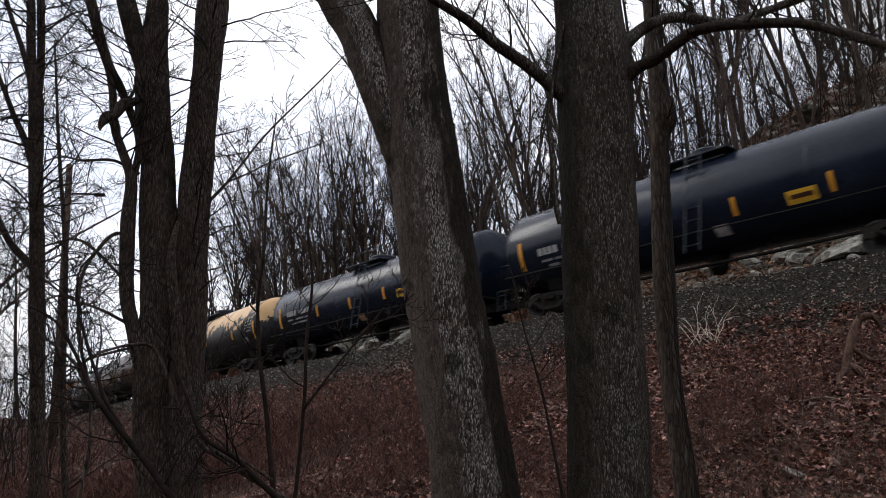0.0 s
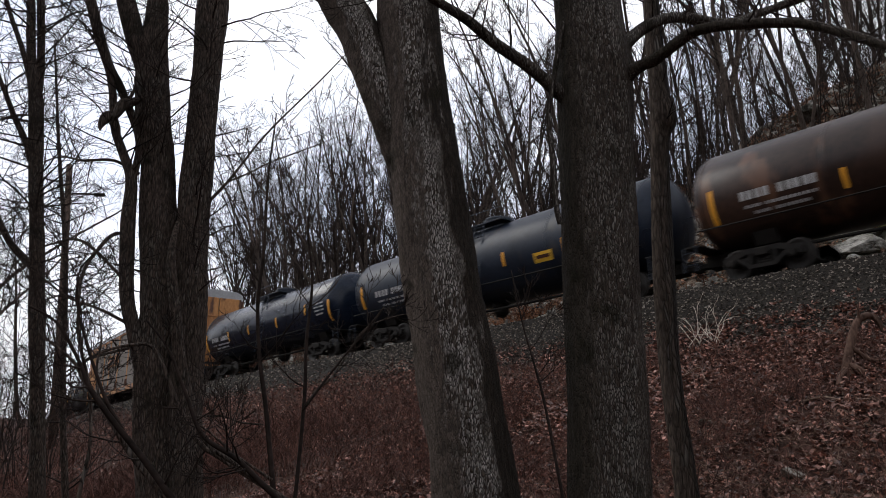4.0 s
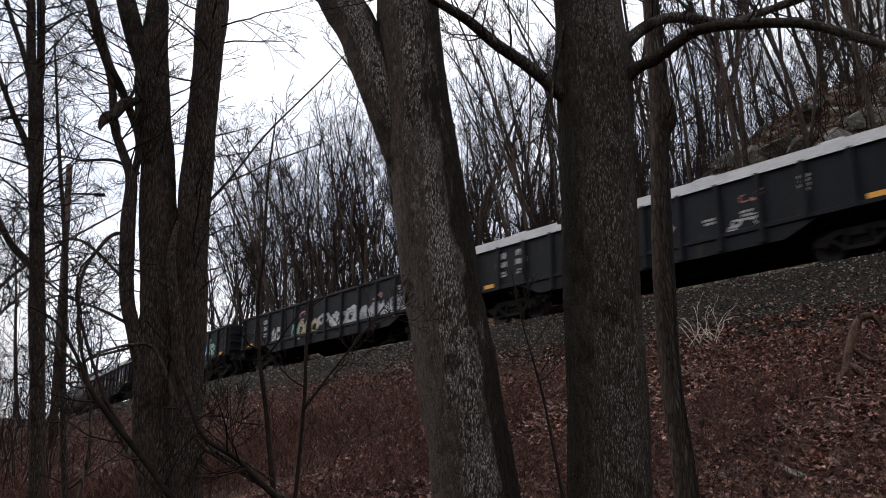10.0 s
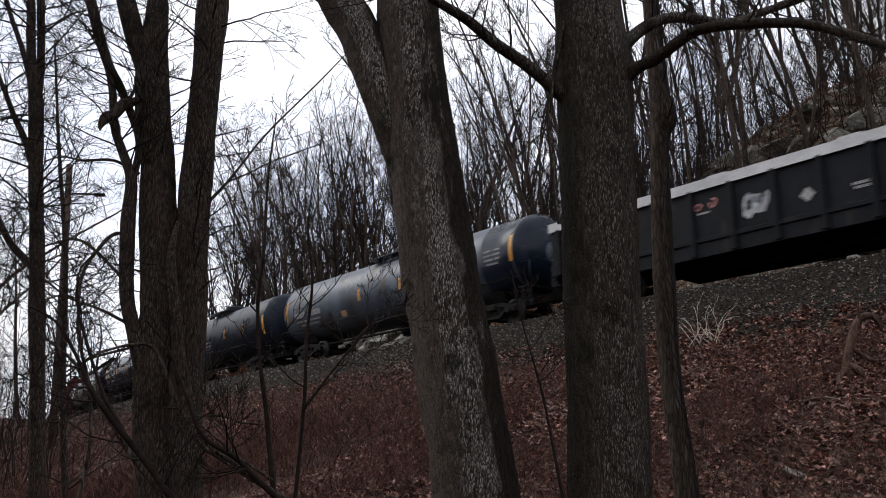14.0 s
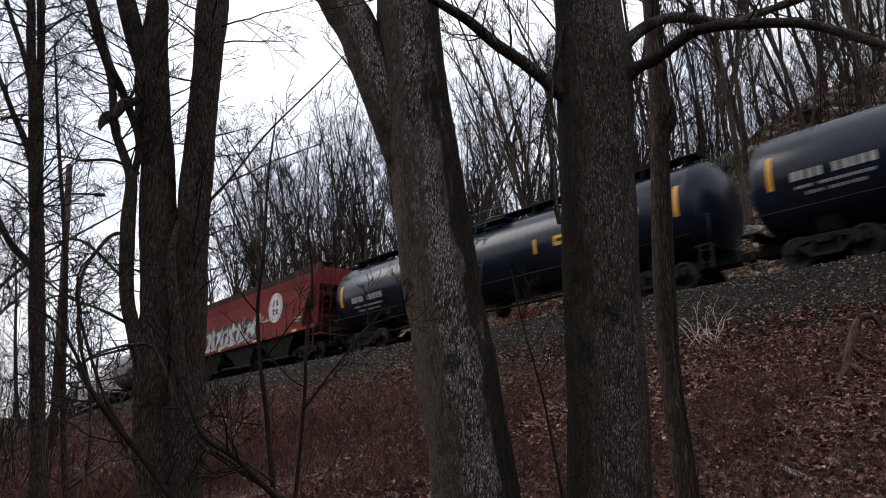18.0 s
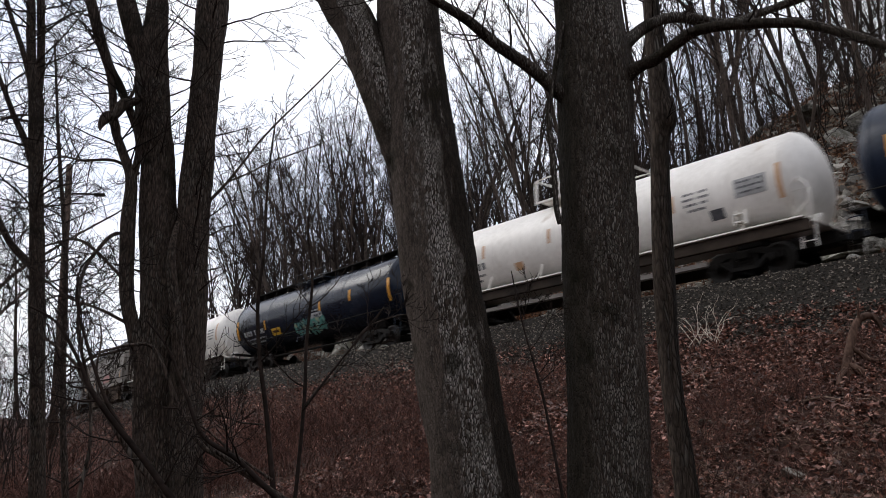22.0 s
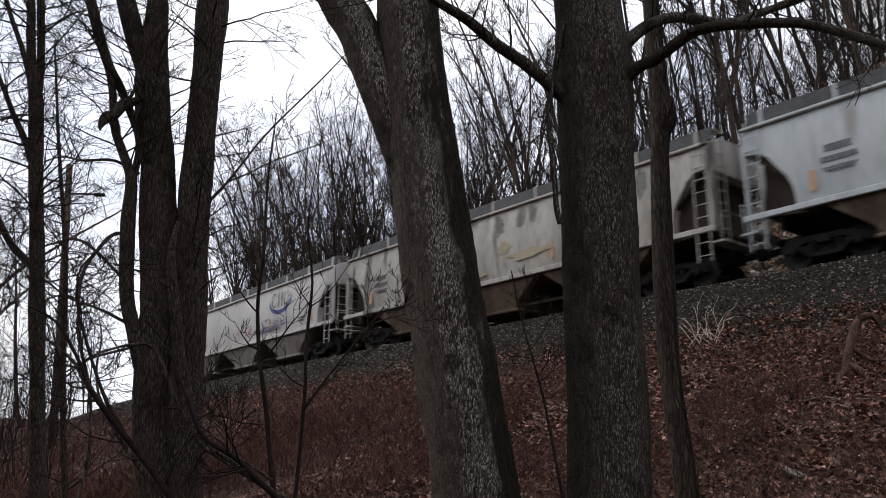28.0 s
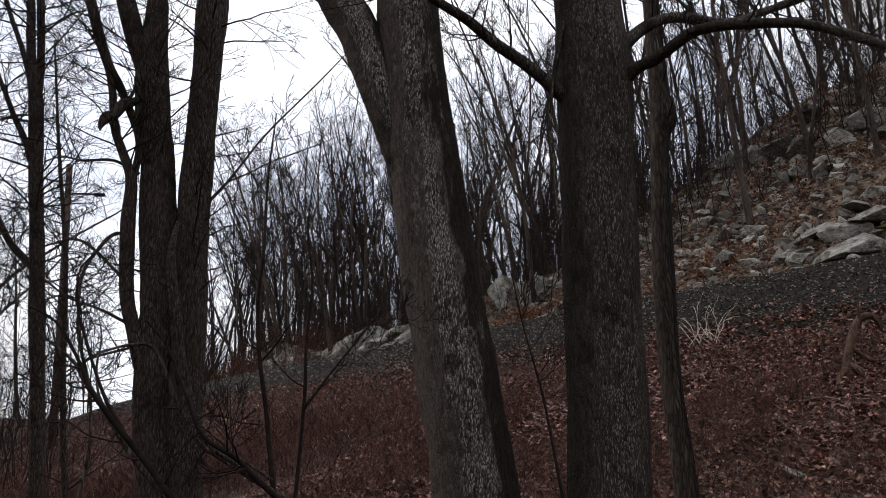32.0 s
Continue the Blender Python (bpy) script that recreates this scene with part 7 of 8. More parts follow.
    blot(c, 3.8, 1.86, 1.5, 0.5, SPRAY_PINK, 8, lambda z: on_shell(1.51, 2.62, z), label="pink scribbles", count=5)
    c = put(hopper_car(-388.7, 19.09, HOPPER_TAN, "grimy tan-grey covered hopper car", "curved", 22, ((2.0, 2.2, 2.4, 0.8, SPRAY_PINK),)))
    c = put(hopper_car(-407.79, 19.1, HOPPER_GREY, "pale blue-grey covered hopper car", "curved", 23, ()))
    c = put(hopper_car(-426.89, 19.76, HOPPER_STAIN, "stained pale covered hopper car with a blue emblem", "curved", 24, ()))
    for k, (x, z, w, h) in enumerate(((-3.4, 1.95, 1.5, 0.3), (-0.6, 1.85, 1.1, 0.2), (2.1, 2.2, 2.2, 0.35), (4.9, 1.9, 1.3, 0.25), (0.9, 2.6, 0.7, 0.5))):
        smear(c, x, z, w, h, OCHRE, 60 + k, "ochre smear along the foot")
    for k, (x, z, w, h) in enumerate(((0.6, 3.5, 0.5, 0.9), (1.7, 3.55, 0.4, 0.8), (2.3, 3.6, 0.3, 0.7), (6.9, 3.5, 0.5, 1.0), (-2.8, 3.6, 0.35, 0.8))):
        smear(c, x, z, w, h, SOOT, 70 + k, "dark run stain below the roof")
    emblem_swoosh(c, 5.01, 3.35, 2.3)
    c = put(hopper_car(-446.65, 20.48, HOPPER_WHITE, "white covered hopper car with a blue emblem, last of the train", "curved", 25, ()))
    blot(c, 3.1, 1.98, 2.8, 0.26, SPRAY_VIOLET, 3, lambda zz: -1.574, label="violet sprayed lettering shapes", count=8)
    scribble(c, 3.6, 2.2, 1.4, 0.5, SPRAY_VIOLET, 3, 5)
    scribble(c, 0.4, 2.05, 1.6, 0.4, SPRAY_PINK, 4, 4)
    scribble(c, 5.2, 2.2, 1.2, 0.4, BLUE, 5, 3)
    emblem_swoosh(c, 4.55, 3.35, 2.3)


train()


# ---- ballast, litter, rocks, brush ----


def chip(f, p, size, rng, flat=0.75):
    """A small angular stone."""
    a = rng.uniform(0, 6.283)
    c, s = math.cos(a), math.sin(a)
    vs = []
    for i in (-1, 1):
        for j in (-1, 1):
            for k in (-1, 1):
                x, y, z = (i * rng.uniform(0.25, 0.6) * size, j * rng.uniform(0.25, 0.6) * size, k * rng.uniform(0.2, 0.55) * size * flat)
                vs.append((p[0] + x * c - y * s, p[1] + x * s + y * c, p[2] + z))
    f.add(vs, [(0, 1, 3, 2), (4, 6, 7, 5), (0, 4, 5, 1), (2, 3, 7, 6), (0, 2, 6, 4), (1, 5, 7, 3)])


def plain(name, f, material, label, category, kind="stuff", smooth=False):
    """One joined mass; its faces are already consistent."""
    me = bpy.data.meshes.new(name)
    me.from_pydata(f.v, [], f.f)
    if smooth:
        me.polygons.foreach_set("use_smooth", [True] * len(me.polygons))
    me.materials.append(None)
    return tagged(part(name, me, material), label, category, kind=kind)


def toe(x):
    """Where the stone shoulder ends on the bank."""
    return 18.25 - 0.85 * steps(-24, -13, x) + 0.25 * noise.noise((x * 0.5, 1, 1))


def ballast():
    rng = random.Random(5)
    f = Form()
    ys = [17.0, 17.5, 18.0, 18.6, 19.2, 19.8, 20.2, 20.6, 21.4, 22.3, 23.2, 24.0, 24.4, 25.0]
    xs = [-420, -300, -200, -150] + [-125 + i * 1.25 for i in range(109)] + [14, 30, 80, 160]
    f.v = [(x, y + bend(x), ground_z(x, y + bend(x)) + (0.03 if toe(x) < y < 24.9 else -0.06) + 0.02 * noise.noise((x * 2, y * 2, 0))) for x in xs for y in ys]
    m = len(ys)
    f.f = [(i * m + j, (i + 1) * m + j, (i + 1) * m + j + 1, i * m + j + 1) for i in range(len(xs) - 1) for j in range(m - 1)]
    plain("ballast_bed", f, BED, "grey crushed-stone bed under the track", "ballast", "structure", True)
    f = Form()
    for _ in range(60000):
        x = -2 - 26 * rng.random() if rng.random() < 0.72 else -28 - 45 * rng.random()
        y = rng.uniform(16.3, 21.2) if rng.random() < 0.9 else rng.uniform(15.6, 17)
        if y < toe(x) - 0.9 or (y < toe(x) and rng.random() < 0.75):
            continue
        size = (0.022 + 0.030 * rng.random() ** 1.6) * (1 if x > -24 else 1.6)
        y += bend(x)
        chip(f, (x, y, ground_z(x, y) + 0.045), size, rng)
    plain("ballast_stones", f, BALLAST, "loose grey crushed stones on the track shoulder", "ballast")


ballast()


def litter():
    rng = random.Random(6)
    f = Form()
    for k in range(140000):
        u = rng.random()
        if u < 0.70:
            x, y = rng.uniform(-17, -1.5), 7.5 + 10.8 * rng.random() ** 0.85
        elif u < 0.9:
            x, y = rng.uniform(-46, -14), rng.uniform(8, 18.6)
            if rng.random() < 0.72 and y < 16.5:
                continue
        else:
            x, y = rng.uniform(-30, -8), rng.uniform(12, 18.9)
        y += bend(x)
        if noise.noise((x * 2.1, y * 2.1, 4)) < 0.0 and rng.random() < 0.72:
            continue
        size = rng.uniform(0.028, 0.074) * (1.0 if x > -20 else 1.3)
        z = ground_z(x, y) + rng.uniform(0.015, 0.07) + 0.07 * max(0.0, noise.noise((x * 2.1, y * 2.1, 4)))
        a, tilt, roll = rng.uniform(0, 6.283), rng.gauss(0, 0.45), rng.gauss(0, 0.5)
        m = Euler((tilt, roll, a)).to_matrix()
        fold = rng.uniform(0.1, 0.5) * size
        pts = [(-size, 0, 0), (-0.2 * size, -0.55 * size, fold), (size, 0.0, rng.uniform(-0.2, 0.5) * size), (-0.1 * size, 0.6 * size, fold)]
        o = Vector((x, y, z))
        k0 = len(f.v)
        f.v += [tuple(o + m @ Vector(p)) for p in pts]
        f.f += [(k0, k0 + 1, k0 + 2), (k0, k0 + 2, k0 + 3)]
    for k in range(7000):
        x, y = rng.gauss(-1, 5), rng.gauss(1, 5)
        size = rng.uniform(0.03, 0.07)
        m = Euler((rng.gauss(0, 0.4), rng.gauss(0, 0.4), rng.uniform(0, 6.283))).to_matrix()
        o = Vector((x, y, ground_z(x, y) + rng.uniform(0.01, 0.05)))
        k0 = len(f.v)
        f.v += [tuple(o + m @ Vector(q)) for q in ((-size, 0, 0), (0, -0.6 * size, 0.3 * size), (size, 0, 0), (0, 0.6 * size, 0.3 * size))]
        f.f += [(k0, k0 + 1, k0 + 2), (k0, k0 + 2, k0 + 3)]
    g = Form()
    for k in range(60000):
        x, y = rng.uniform(-50, -7), 25.5 + 24 * rng.random() ** 1.4
        y += bend(x)
        size = rng.uniform(0.05, 0.11)
        m = Euler((rng.gauss(0, 0.5), rng.gauss(0, 0.5), rng.uniform(0, 6.283))).to_matrix()
        o = Vector((x, y, ground_z(x, y) + rng.uniform(0.02, 0.24)))
        k0 = len(g.v)
        g.v += [tuple(o + m @ Vector(q)) for q in ((-size, 0, 0), (0, -0.6 * size, 0.3 * size), (size, 0, 0), (0, 0.6 * size, 0.3 * size))]
        g.f += [(k0, k0 + 1, k0 + 2), (k0, k0 + 2, k0 + 3)]
    plain("hill_litter", g, LEAF_TAN, "tan fallen leaves between the hillside rocks", "fallen leaves")
    plain("leaf_litter", f, LEAF, "fallen red-brown leaves covering the bank", "fallen leaves")


litter()


def brush():
    rng = random.Random(7)
    f = Form()
    for k in range(21500):
        u = rng.random()
        if u > 0.965:
            x, y = rng.uniform(-60, -14), rng.uniform(2.5, 8)
        elif u > 0.93:
            x, y = rng.uniform(-66, -34), rng.uniform(3, 15.5)
        elif u < 0.25:
            x, y = rng.uniform(-16, -2), rng.uniform(6.5, 16.8)
        elif u < 0.66:
            x, y = rng.uniform(-26, -7), rng.uniform(5, 14.5)
        elif u < 0.9:
            x, y = rng.uniform(-48, -10), rng.uniform(5, 18.2)
        else:
            x, y = rng.uniform(-90, -48), rng.uniform(6, 18.6)
        if noise.noise((x * 0.22, y * 0.22, 9)) < -0.1 and x > -20:
            continue
        y += bend(x)
        h = rng.uniform(0.35, 1.2) * (1.25 if x < -16 else 0.75)
        a = rng.uniform(0, 6.283)
        reach = rng.uniform(0.1, 0.8) * h
        z = ground_z(x, y) - 0.03
        pts = []
        for i in range(5):
            t = i / 4
            pts.append((x + math.cos(a) * reach * t * t + rng.gauss(0, 0.03), y + math.sin(a) * reach * t * t + rng.gauss(0, 0.03), z + h * (t - 0.35 * t * t * rng.uniform(0.6, 1.6))))
        r = rng.uniform(0.003, 0.007) * (1 if x > -20 else 1.7)
        f.tube(pts, [r, r * 0.9, r * 0.75, r * 0.6, r * 0.35], 3, False)
        if rng.random() < 0.6:
            p = Vector(pts[2])
            b = a + rng.uniform(-1.5, 1.5)
            q = p + Vector((math.cos(b), math.sin(b), 0.9)) * h * 0.3
            f.tube([p, p.lerp(q, 0.5) + Vector((0, 0, 0.03)), q], [r * 0.6, r * 0.5, r * 0.3], 3, False)
    plain("brush", f, BRAMBLE, "tangled red-brown brambles and dead weeds on the bank", "brush")
    f = Form()
    for k in range(4200):
        u = rng.random()
        x, y = (rng.uniform(-22, -2), rng.uniform(7.5, 17.5)) if u < 0.4 else (rng.uniform(-50, -20), rng.uniform(12, 17.5)) if u < 0.75 else (rng.uniform(-8.5, -3.0), rng.uniform(8.5, 12.5))
        z = ground_z(x, y)
        a, ln = rng.uniform(0, 6.283), rng.uniform(0.15, 0.6)
        p = Vector((x, y, z + 0.04))
        q = p + Vector((math.cos(a) * ln, math.sin(a) * ln, rng.uniform(0.0, 0.3)))
        f.tube([p, p.lerp(q, 0.5) + Vector((rng.gauss(0, 0.03), rng.gauss(0, 0.03), 0.05)), q], [0.004, 0.0035, 0.002], 3, False)
    plain("dry_stalks", f, STRAW_DULL, "pale dead stalks and twigs lying on the bank", "dead stalks")


brush()


def thicket():
    """Understorey of the far woods: thin saplings, too many to count."""
    rng = random.Random(17)
    f = Form()
    for k in range(2000):
        az = radians(rng.uniform(17, 67.5) if k < 800 else rng.uniform(51, 67.5) if k < 1400 else rng.uniform(18, 46))
        reach = rng.uniform(36, 110) if k < 1400 else rng.uniform(36, 75)
        x, y = -reach * math.sin(az), reach * math.cos(az)
        if y - bend(x) < 27.5 or (x < -66 and az > radians(67.5)):
            continue
        h = rng.uniform(1.6, 5.6) if 800 <= k < 1400 else rng.uniform(1.6, 6.5)
        p = Vector((x, y, ground_z(x, y) - 0.1))
        lean = Vector((rng.gauss(0, 0.14), rng.gauss(0, 0.14), 1))
        sprout(f, p, lean, h, 0.009 + h * 0.0034, 1, rng, (0, 7, 3, 0), 0, (5, 4, 3, 3), (4, 5, 3, 2), wander=0.2, least=0.007)
    plain("thicket", f, TWIG, "thin bare undergrowth between the woodland trees", "undergrowth")
    f = Form()
    for k in range(310):
        az = radians(rng.uniform(19, 45)) if k < 110 else radians(rng.uniform(48, 67.5)) if k < 235 else None if k < 280 else radians(rng.uniform(72, 84))
        if az is None:
            continue
        if k % 4 == 1 and k < 110:
            continue
        reach = rng.uniform(52, 110) if k < 110 else rng.uniform(62, 150) if k < 280 else rng.uniform(95, 180)
        x, y = -reach * math.sin(az), reach * math.cos(az)
        if k < 280 and (y - bend(x) < 32 or (x < -66 and az > radians(67.5))):
            continue
        p = Vector((x, y, ground_z(x, y) - 0.3))
        h = rng.uniform(13, 19)
        if 110 <= k < 280:
            h = max(8.0, min(h, 0.45 * reach + 1.6 - p.z))
        sprout(f, p, Vector((rng.gauss(0, 0.04), rng.gauss(-0.05, 0.04), 1)), h, 0.11, 0, rng, (11, 6, 0, 0), 0, (5, 4, 3, 3), (9, 6, 3, 2), (22, 48), 0.06, 0.3, 0.36, 0.012)
    plain("far_woods", f, TWIG, "distant bare woods along the ridge", "woods")

    f = Form()
    for k in range(880):
        x, y = rng.uniform(-72, -40), 26.4 + 9 * rng.random() ** 1.2
        if rng.random() < 0.3:
            x, y = rng.uniform(-31, -8), rng.uniform(26, 44)
        y += bend(x)
        h = rng.uniform(0.6, 2.8) if x < -46 else rng.uniform(0.3, 1.1)
        p = Vector((x, y, ground_z(x, y) - 0.1))
        sprout(f, p, Vector((rng.gauss(0, 0.3), rng.gauss(0, 0.3), 1)), h, 0.007 + h * 0.004, 1, rng, (0, 7, 4, 0), 0, (5, 4, 3, 3), (4, 5, 3, 2), (30, 70), 0.2, 0.1, 0.7, 0.009)
    plain("hill_brush", f, HILL_BRUSH, "low brown brush along the far side of the track", "brush")


thicket()


def bracken():
    """Rust-coloured dead fern and grass tufts beyond the track."""
    rng = random.Random(77)
    f = Form()
    for cx, cy, wide, deep, count in ((-28.6, 28.2, 2.6, 0.8, 900), (-48.5, 28.6, 4.0, 1.6, 700), (-17.5, 28.6, 2.2, 1.2, 260), (-38.5, 29.6, 1.8, 0.9, 260)):
        for _ in range(count):
            x, y = cx + rng.gauss(0, wide * 0.5), cy + rng.gauss(0, deep * 0.5)
            y += bend(x)
            p = Vector((x, y, ground_z(x, y) - 0.02))
            a, h = rng.uniform(0, 6.283), rng.uniform(0.2, 0.65)
            q = p + Vector((math.cos(a) * h * 0.6, math.sin(a) * h * 0.6, h * rng.uniform(0.35, 0.9)))
            f.tube([p, p.lerp(q, 0.55) + Vector((0, 0, h * 0.25)), q], [0.012, 0.010, 0.004], 3, False)
    plain("bracken", f, BRACKEN, "rust-coloured dead bracken beyond the track", "bracken")


bracken()


def rear_woods():
    """Unseen woods added behind the camera block sky; thin stems line the bank's foot."""
    rng = random.Random(41)
    f = Form()
    for k in range(330):
        a = rng.uniform(0, 6.283)
        reach = rng.uniform(11, 75)
        x, y = reach * math.cos(a), reach * math.sin(a)
        if y > 15 or (x < -3 and y > -0.35 * -x - 2) or (x > 0 and y > 0.9 * x + 4 and y > 8):
            continue
        h = rng.uniform(12, 19)
        p = Vector((x, y, ground_z(x, y) - 0.3))
        sprout(f, p, Vector((rng.gauss(0, 0.06), rng.gauss(0, 0.06), 1)), h, 0.17, 0, rng, (12, 6, 0, 0), 0, (6, 4, 3, 3), (6, 3, 2, 2), (20, 55), 0.08, 0.15, 0.45, 0.02)
    plain("woods_behind", f, TWIG, "unseen bare woods added behind the camera to cut sky light", "woods")
    f = Form()
    for k in range(170):
        az, reach = radians(rng.uniform(73.5, 82.5)), rng.uniform(22, 85)
        x, y = -reach * math.sin(az), reach * math.cos(az)
        h = rng.uniform(1.5, 6.5)
        p = Vector((x, y, ground_z(x, y) - 0.1))
        sprout(f, p, Vector((rng.gauss(0, 0.12), rng.gauss(0, 0.12), 1)), h, 0.008 + h * 0.004, 1, rng, (0, 7, 3, 0), 0, (5, 4, 3, 3), (4, 4, 2, 2), wander=0.1, least=0.005)
    plain("bank_thicket", f, TWIG, "thin bare stems crowding the foot of the bank", "undergrowth")


rear_woods()


def boulder_mesh(seed, flat, fine=4):
    """An angular weathered rock: a ball cut by planes, then roughened."""
    rng = random.Random(seed + 50)
    bm = bmesh.new()
    bmesh.ops.create_icosphere(bm, subdivisions=fine, radius=0.5)
    cuts = [(Vector((rng.gauss(0, 1), rng.gauss(0, 1), rng.gauss(0.2, 0.8))).normalized(), rng.uniform(0.17, 0.38)) for _ in range(15)]
    for v in bm.verts:
        q = v.co * (1.06 + noise.noise(v.co * 2.4 + Vector((seed * 3.7, 0, 0))) * 0.22)
        for axis, lim in cuts:
            over = q.dot(axis) - lim
            if over > 0:
                q = q - axis * over * 0.985
        w = q * 5 + Vector((seed, 3, 1))
        q = q * (1 + noise.noise(w) * 0.05 + noise.noise(w * 2.7) * 0.04 + noise.noise(w * 6) * 0.03)
        v.co = Vector((q.x * 1.35, q.y * 1.1, q.z * flat * 1.2))
    me = bpy.data.meshes.new("boulder")
    bm.to_mesh(me)
    bm.free()
    me.materials.append(None)
    return me


def boulders():
    rng = random.Random(8)
    kinds = [boulder_mesh(i, fl) for i, fl in enumerate((0.5, 0.6, 0.36, 0.5, 0.66, 0.32))]

    def put(x, y, size, sink=0.25, kind=None, label="grey lichen-spotted boulder on the hillside"):
        k = rng.randrange(len(kinds)) if kind is None else kind
        y += bend(x)
        ob = part("boulder", kinds[k], ROCK)
        ob.matrix_basis = Matrix.LocRotScale((x, y, ground_z(x, y) + size * (0.3 - sink)), Euler((rng.gauss(0, 0.2), rng.gauss(0, 0.2), rng.uniform(0, 6.28))), (size, size, size))
        tagged(ob, label, "boulder", "boulders of the hillside")
    for x, y, size in BIG_ROCKS:
        put(x, y, size, 0.12)
    for x, y, wide, high in TALL_ROCKS:
        ob = part("boulder", kinds[4], ROCK)
        ob.matrix_basis = Matrix.LocRotScale((x, y, ground_z(x, y) + high * 0.2), Euler((0.05, 0.1, wide)), (wide, wide, high))
        tagged(ob, "tall rounded grey boulder standing above the track", "boulder", "boulders of the hillside")
    for x, y, size, kind, flat in LEDGES:
        ob = part("rock_ledge", kinds[kind], ROCK)
        y += bend(x)
        ob.matrix_basis = Matrix.LocRotScale((x, y, ground_z(x, y) + size * (0.1 if y < 29.4 or flat < 1.5 else 0.3)), Euler((rng.gauss(-0.12, 0.06), rng.gauss(0, 0.08), rng.gauss(0, 0.3))), (size * 1.5, size, size * flat))
        tagged(ob, "pale grey weathered rock ledge beside the track", "rock", "ledges of the hillside")
    for x, y, size in ((-11.2, 28.0, 0.8), (-10.5, 28.2, 0.6)):
        ob = part("moss_cushion", kinds[2], MOSS)
        ob.matrix_basis = Matrix.LocRotScale((x, y, ground_z(x, y) + 0.62), Euler((0, 0.1, rng.uniform(0, 6.28))), (size, size, size))
        tagged(ob, "yellow-green moss cushion on a rock ledge", "moss")
    for _ in range(232):
        x = rng.uniform(-40, -8)
        y = 26.0 + 18 * rng.random() ** 1.5
        put(x, y, 0.35 + 1.15 * rng.random() ** 2.2, 0.33)
    for _ in range(60):
        put(rng.uniform(-66, -38), rng.uniform(25.8, 31), 0.25 + 0.8 * rng.random() ** 2)
    for x, y, size in ((-8.3, 12.6, 0.42), (-7.4, 11.6, 0.3), (-6.0, 11.0, 0.45), (-25.5, 13.6, 0.5), (-9.5, 12.9, 0.28)):
        put(x, y, size, 0.2, label="mossy grey stone among the fallen leaves")
    f = Form()
    seeds = []
    for i in range(6):
        me = boulder_mesh(20 + i, 0.6, 2)
        seeds.append(([v.co.copy() for v in me.vertices], [tuple(p.vertices) for p in me.polygons]))
        bpy.data.meshes.remove(me)
    for _ in range(10500):
        x = rng.uniform(-42, -7) if rng.random() < 0.85 else rng.uniform(-68, -42)
        y = 25.5 + 24 * rng.random() ** 1.5 + bend(x)
        size = 0.10 + 0.75 * rng.random() ** 2.8
        vs, fs = seeds[rng.randrange(6)]
        m = Matrix.LocRotScale((x, y, ground_z(x, y) - size * 0.03), Euler((rng.gauss(-0.35, 0.6), rng.gauss(0, 0.6), rng.uniform(0, 6.28))), (size, size, size))
        f.add([tuple(m @ v) for v in vs], fs)
    plain("rubble", f, RUBBLE, "broken grey rock rubble on the hillside", "rubble")


LEDGES = ((-41.6, 28.0, 1.7, 0, 1.1), (-40.2, 28.6, 1.9, 3, 1.2), (-38.6, 27.9, 1.6, 1, 1.1), (-37.2, 28.4, 1.8, 2, 1.6), (-39.4, 29.5, 1.9, 4, 1.1), (-43.6, 28.3, 1.5, 1, 0.9), (-36.2, 27.6, 1.3, 5, 1.2),
          (-12.3, 27.8, 1.7, 2, 1.5), (-11.0, 28.2, 1.6, 5, 1.7), (-12.9, 28.7, 1.5, 0, 1.1), (-11.6, 29.1, 1.7, 3, 1.0), (-10.0, 28.6, 1.5, 1, 1.0), (-13.9, 29.0, 1.2, 2, 1.4), (-9.4, 29.6, 1.7, 0, 1.0), (-14.6, 28.1, 1.1, 5, 1.3),
          (-44.2, 29.6, 2.8, 4, 1.5), (-46.0, 30.0, 2.6, 1, 1.5), (-42.2, 29.2, 2.4, 1, 1.5), (-47.6, 30.6, 2.2, 4, 1.5), (-53.0, 29.3, 2.6, 4, 1.5), (-55.2, 29.8, 2.6, 1, 1.5), (-51.0, 29.2, 2.2, 4, 1.5),
          (-37.9, 26.4, 2.2, 2, 0.8), (-35.4, 26.7, 2.0, 5, 0.9), (-39.8, 26.3, 1.8, 3, 0.8), (-36.4, 27.6, 1.9, 0, 0.8), (-12.4, 26.7, 1.5, 5, 0.8), (-10.4, 26.9, 1.4, 2, 0.9),
          (-13.9, 27.3, 1.2, 3, 0.8), (-9.0, 27.6, 1.5, 3, 0.9), (-15.4, 26.3, 1.0, 2, 0.7))
TALL_ROCKS = ((-31.9, 30.6, 2.6, 3.9), (-29.3, 30.4, 1.2, 3.0))
BIG_ROCKS = ((-28.3, 27.0, 1.1), (-26.1, 27.4, 0.9), (-42.5, 27.2, 1.8), (-39.5, 26.8, 1.5), (-12.0, 27.2, 1.1), (-14.5, 27.9, 1.0), (-17.5, 28.6, 1.1), (-13.0, 30.0, 1.3), (-19.5, 27.0, 1.0),
             (-16.2, 26.6, 0.9), (-22.5, 27.4, 1.2), (-15.5, 33.0, 1.3), (-20.5, 32.0, 1.2), (-18.7, 36.3, 2.3), (-17.6, 36.0, 1.7), (-20.4, 36.6, 1.9), (-18.4, 38.8, 2.0), (-16.0, 35.7, 1.7), (-14.8, 36.3, 2.1), (-13.4, 34.8, 1.5), (-22.3, 37.6, 1.7), (-17.0, 33.9, 1.4))
boulders()



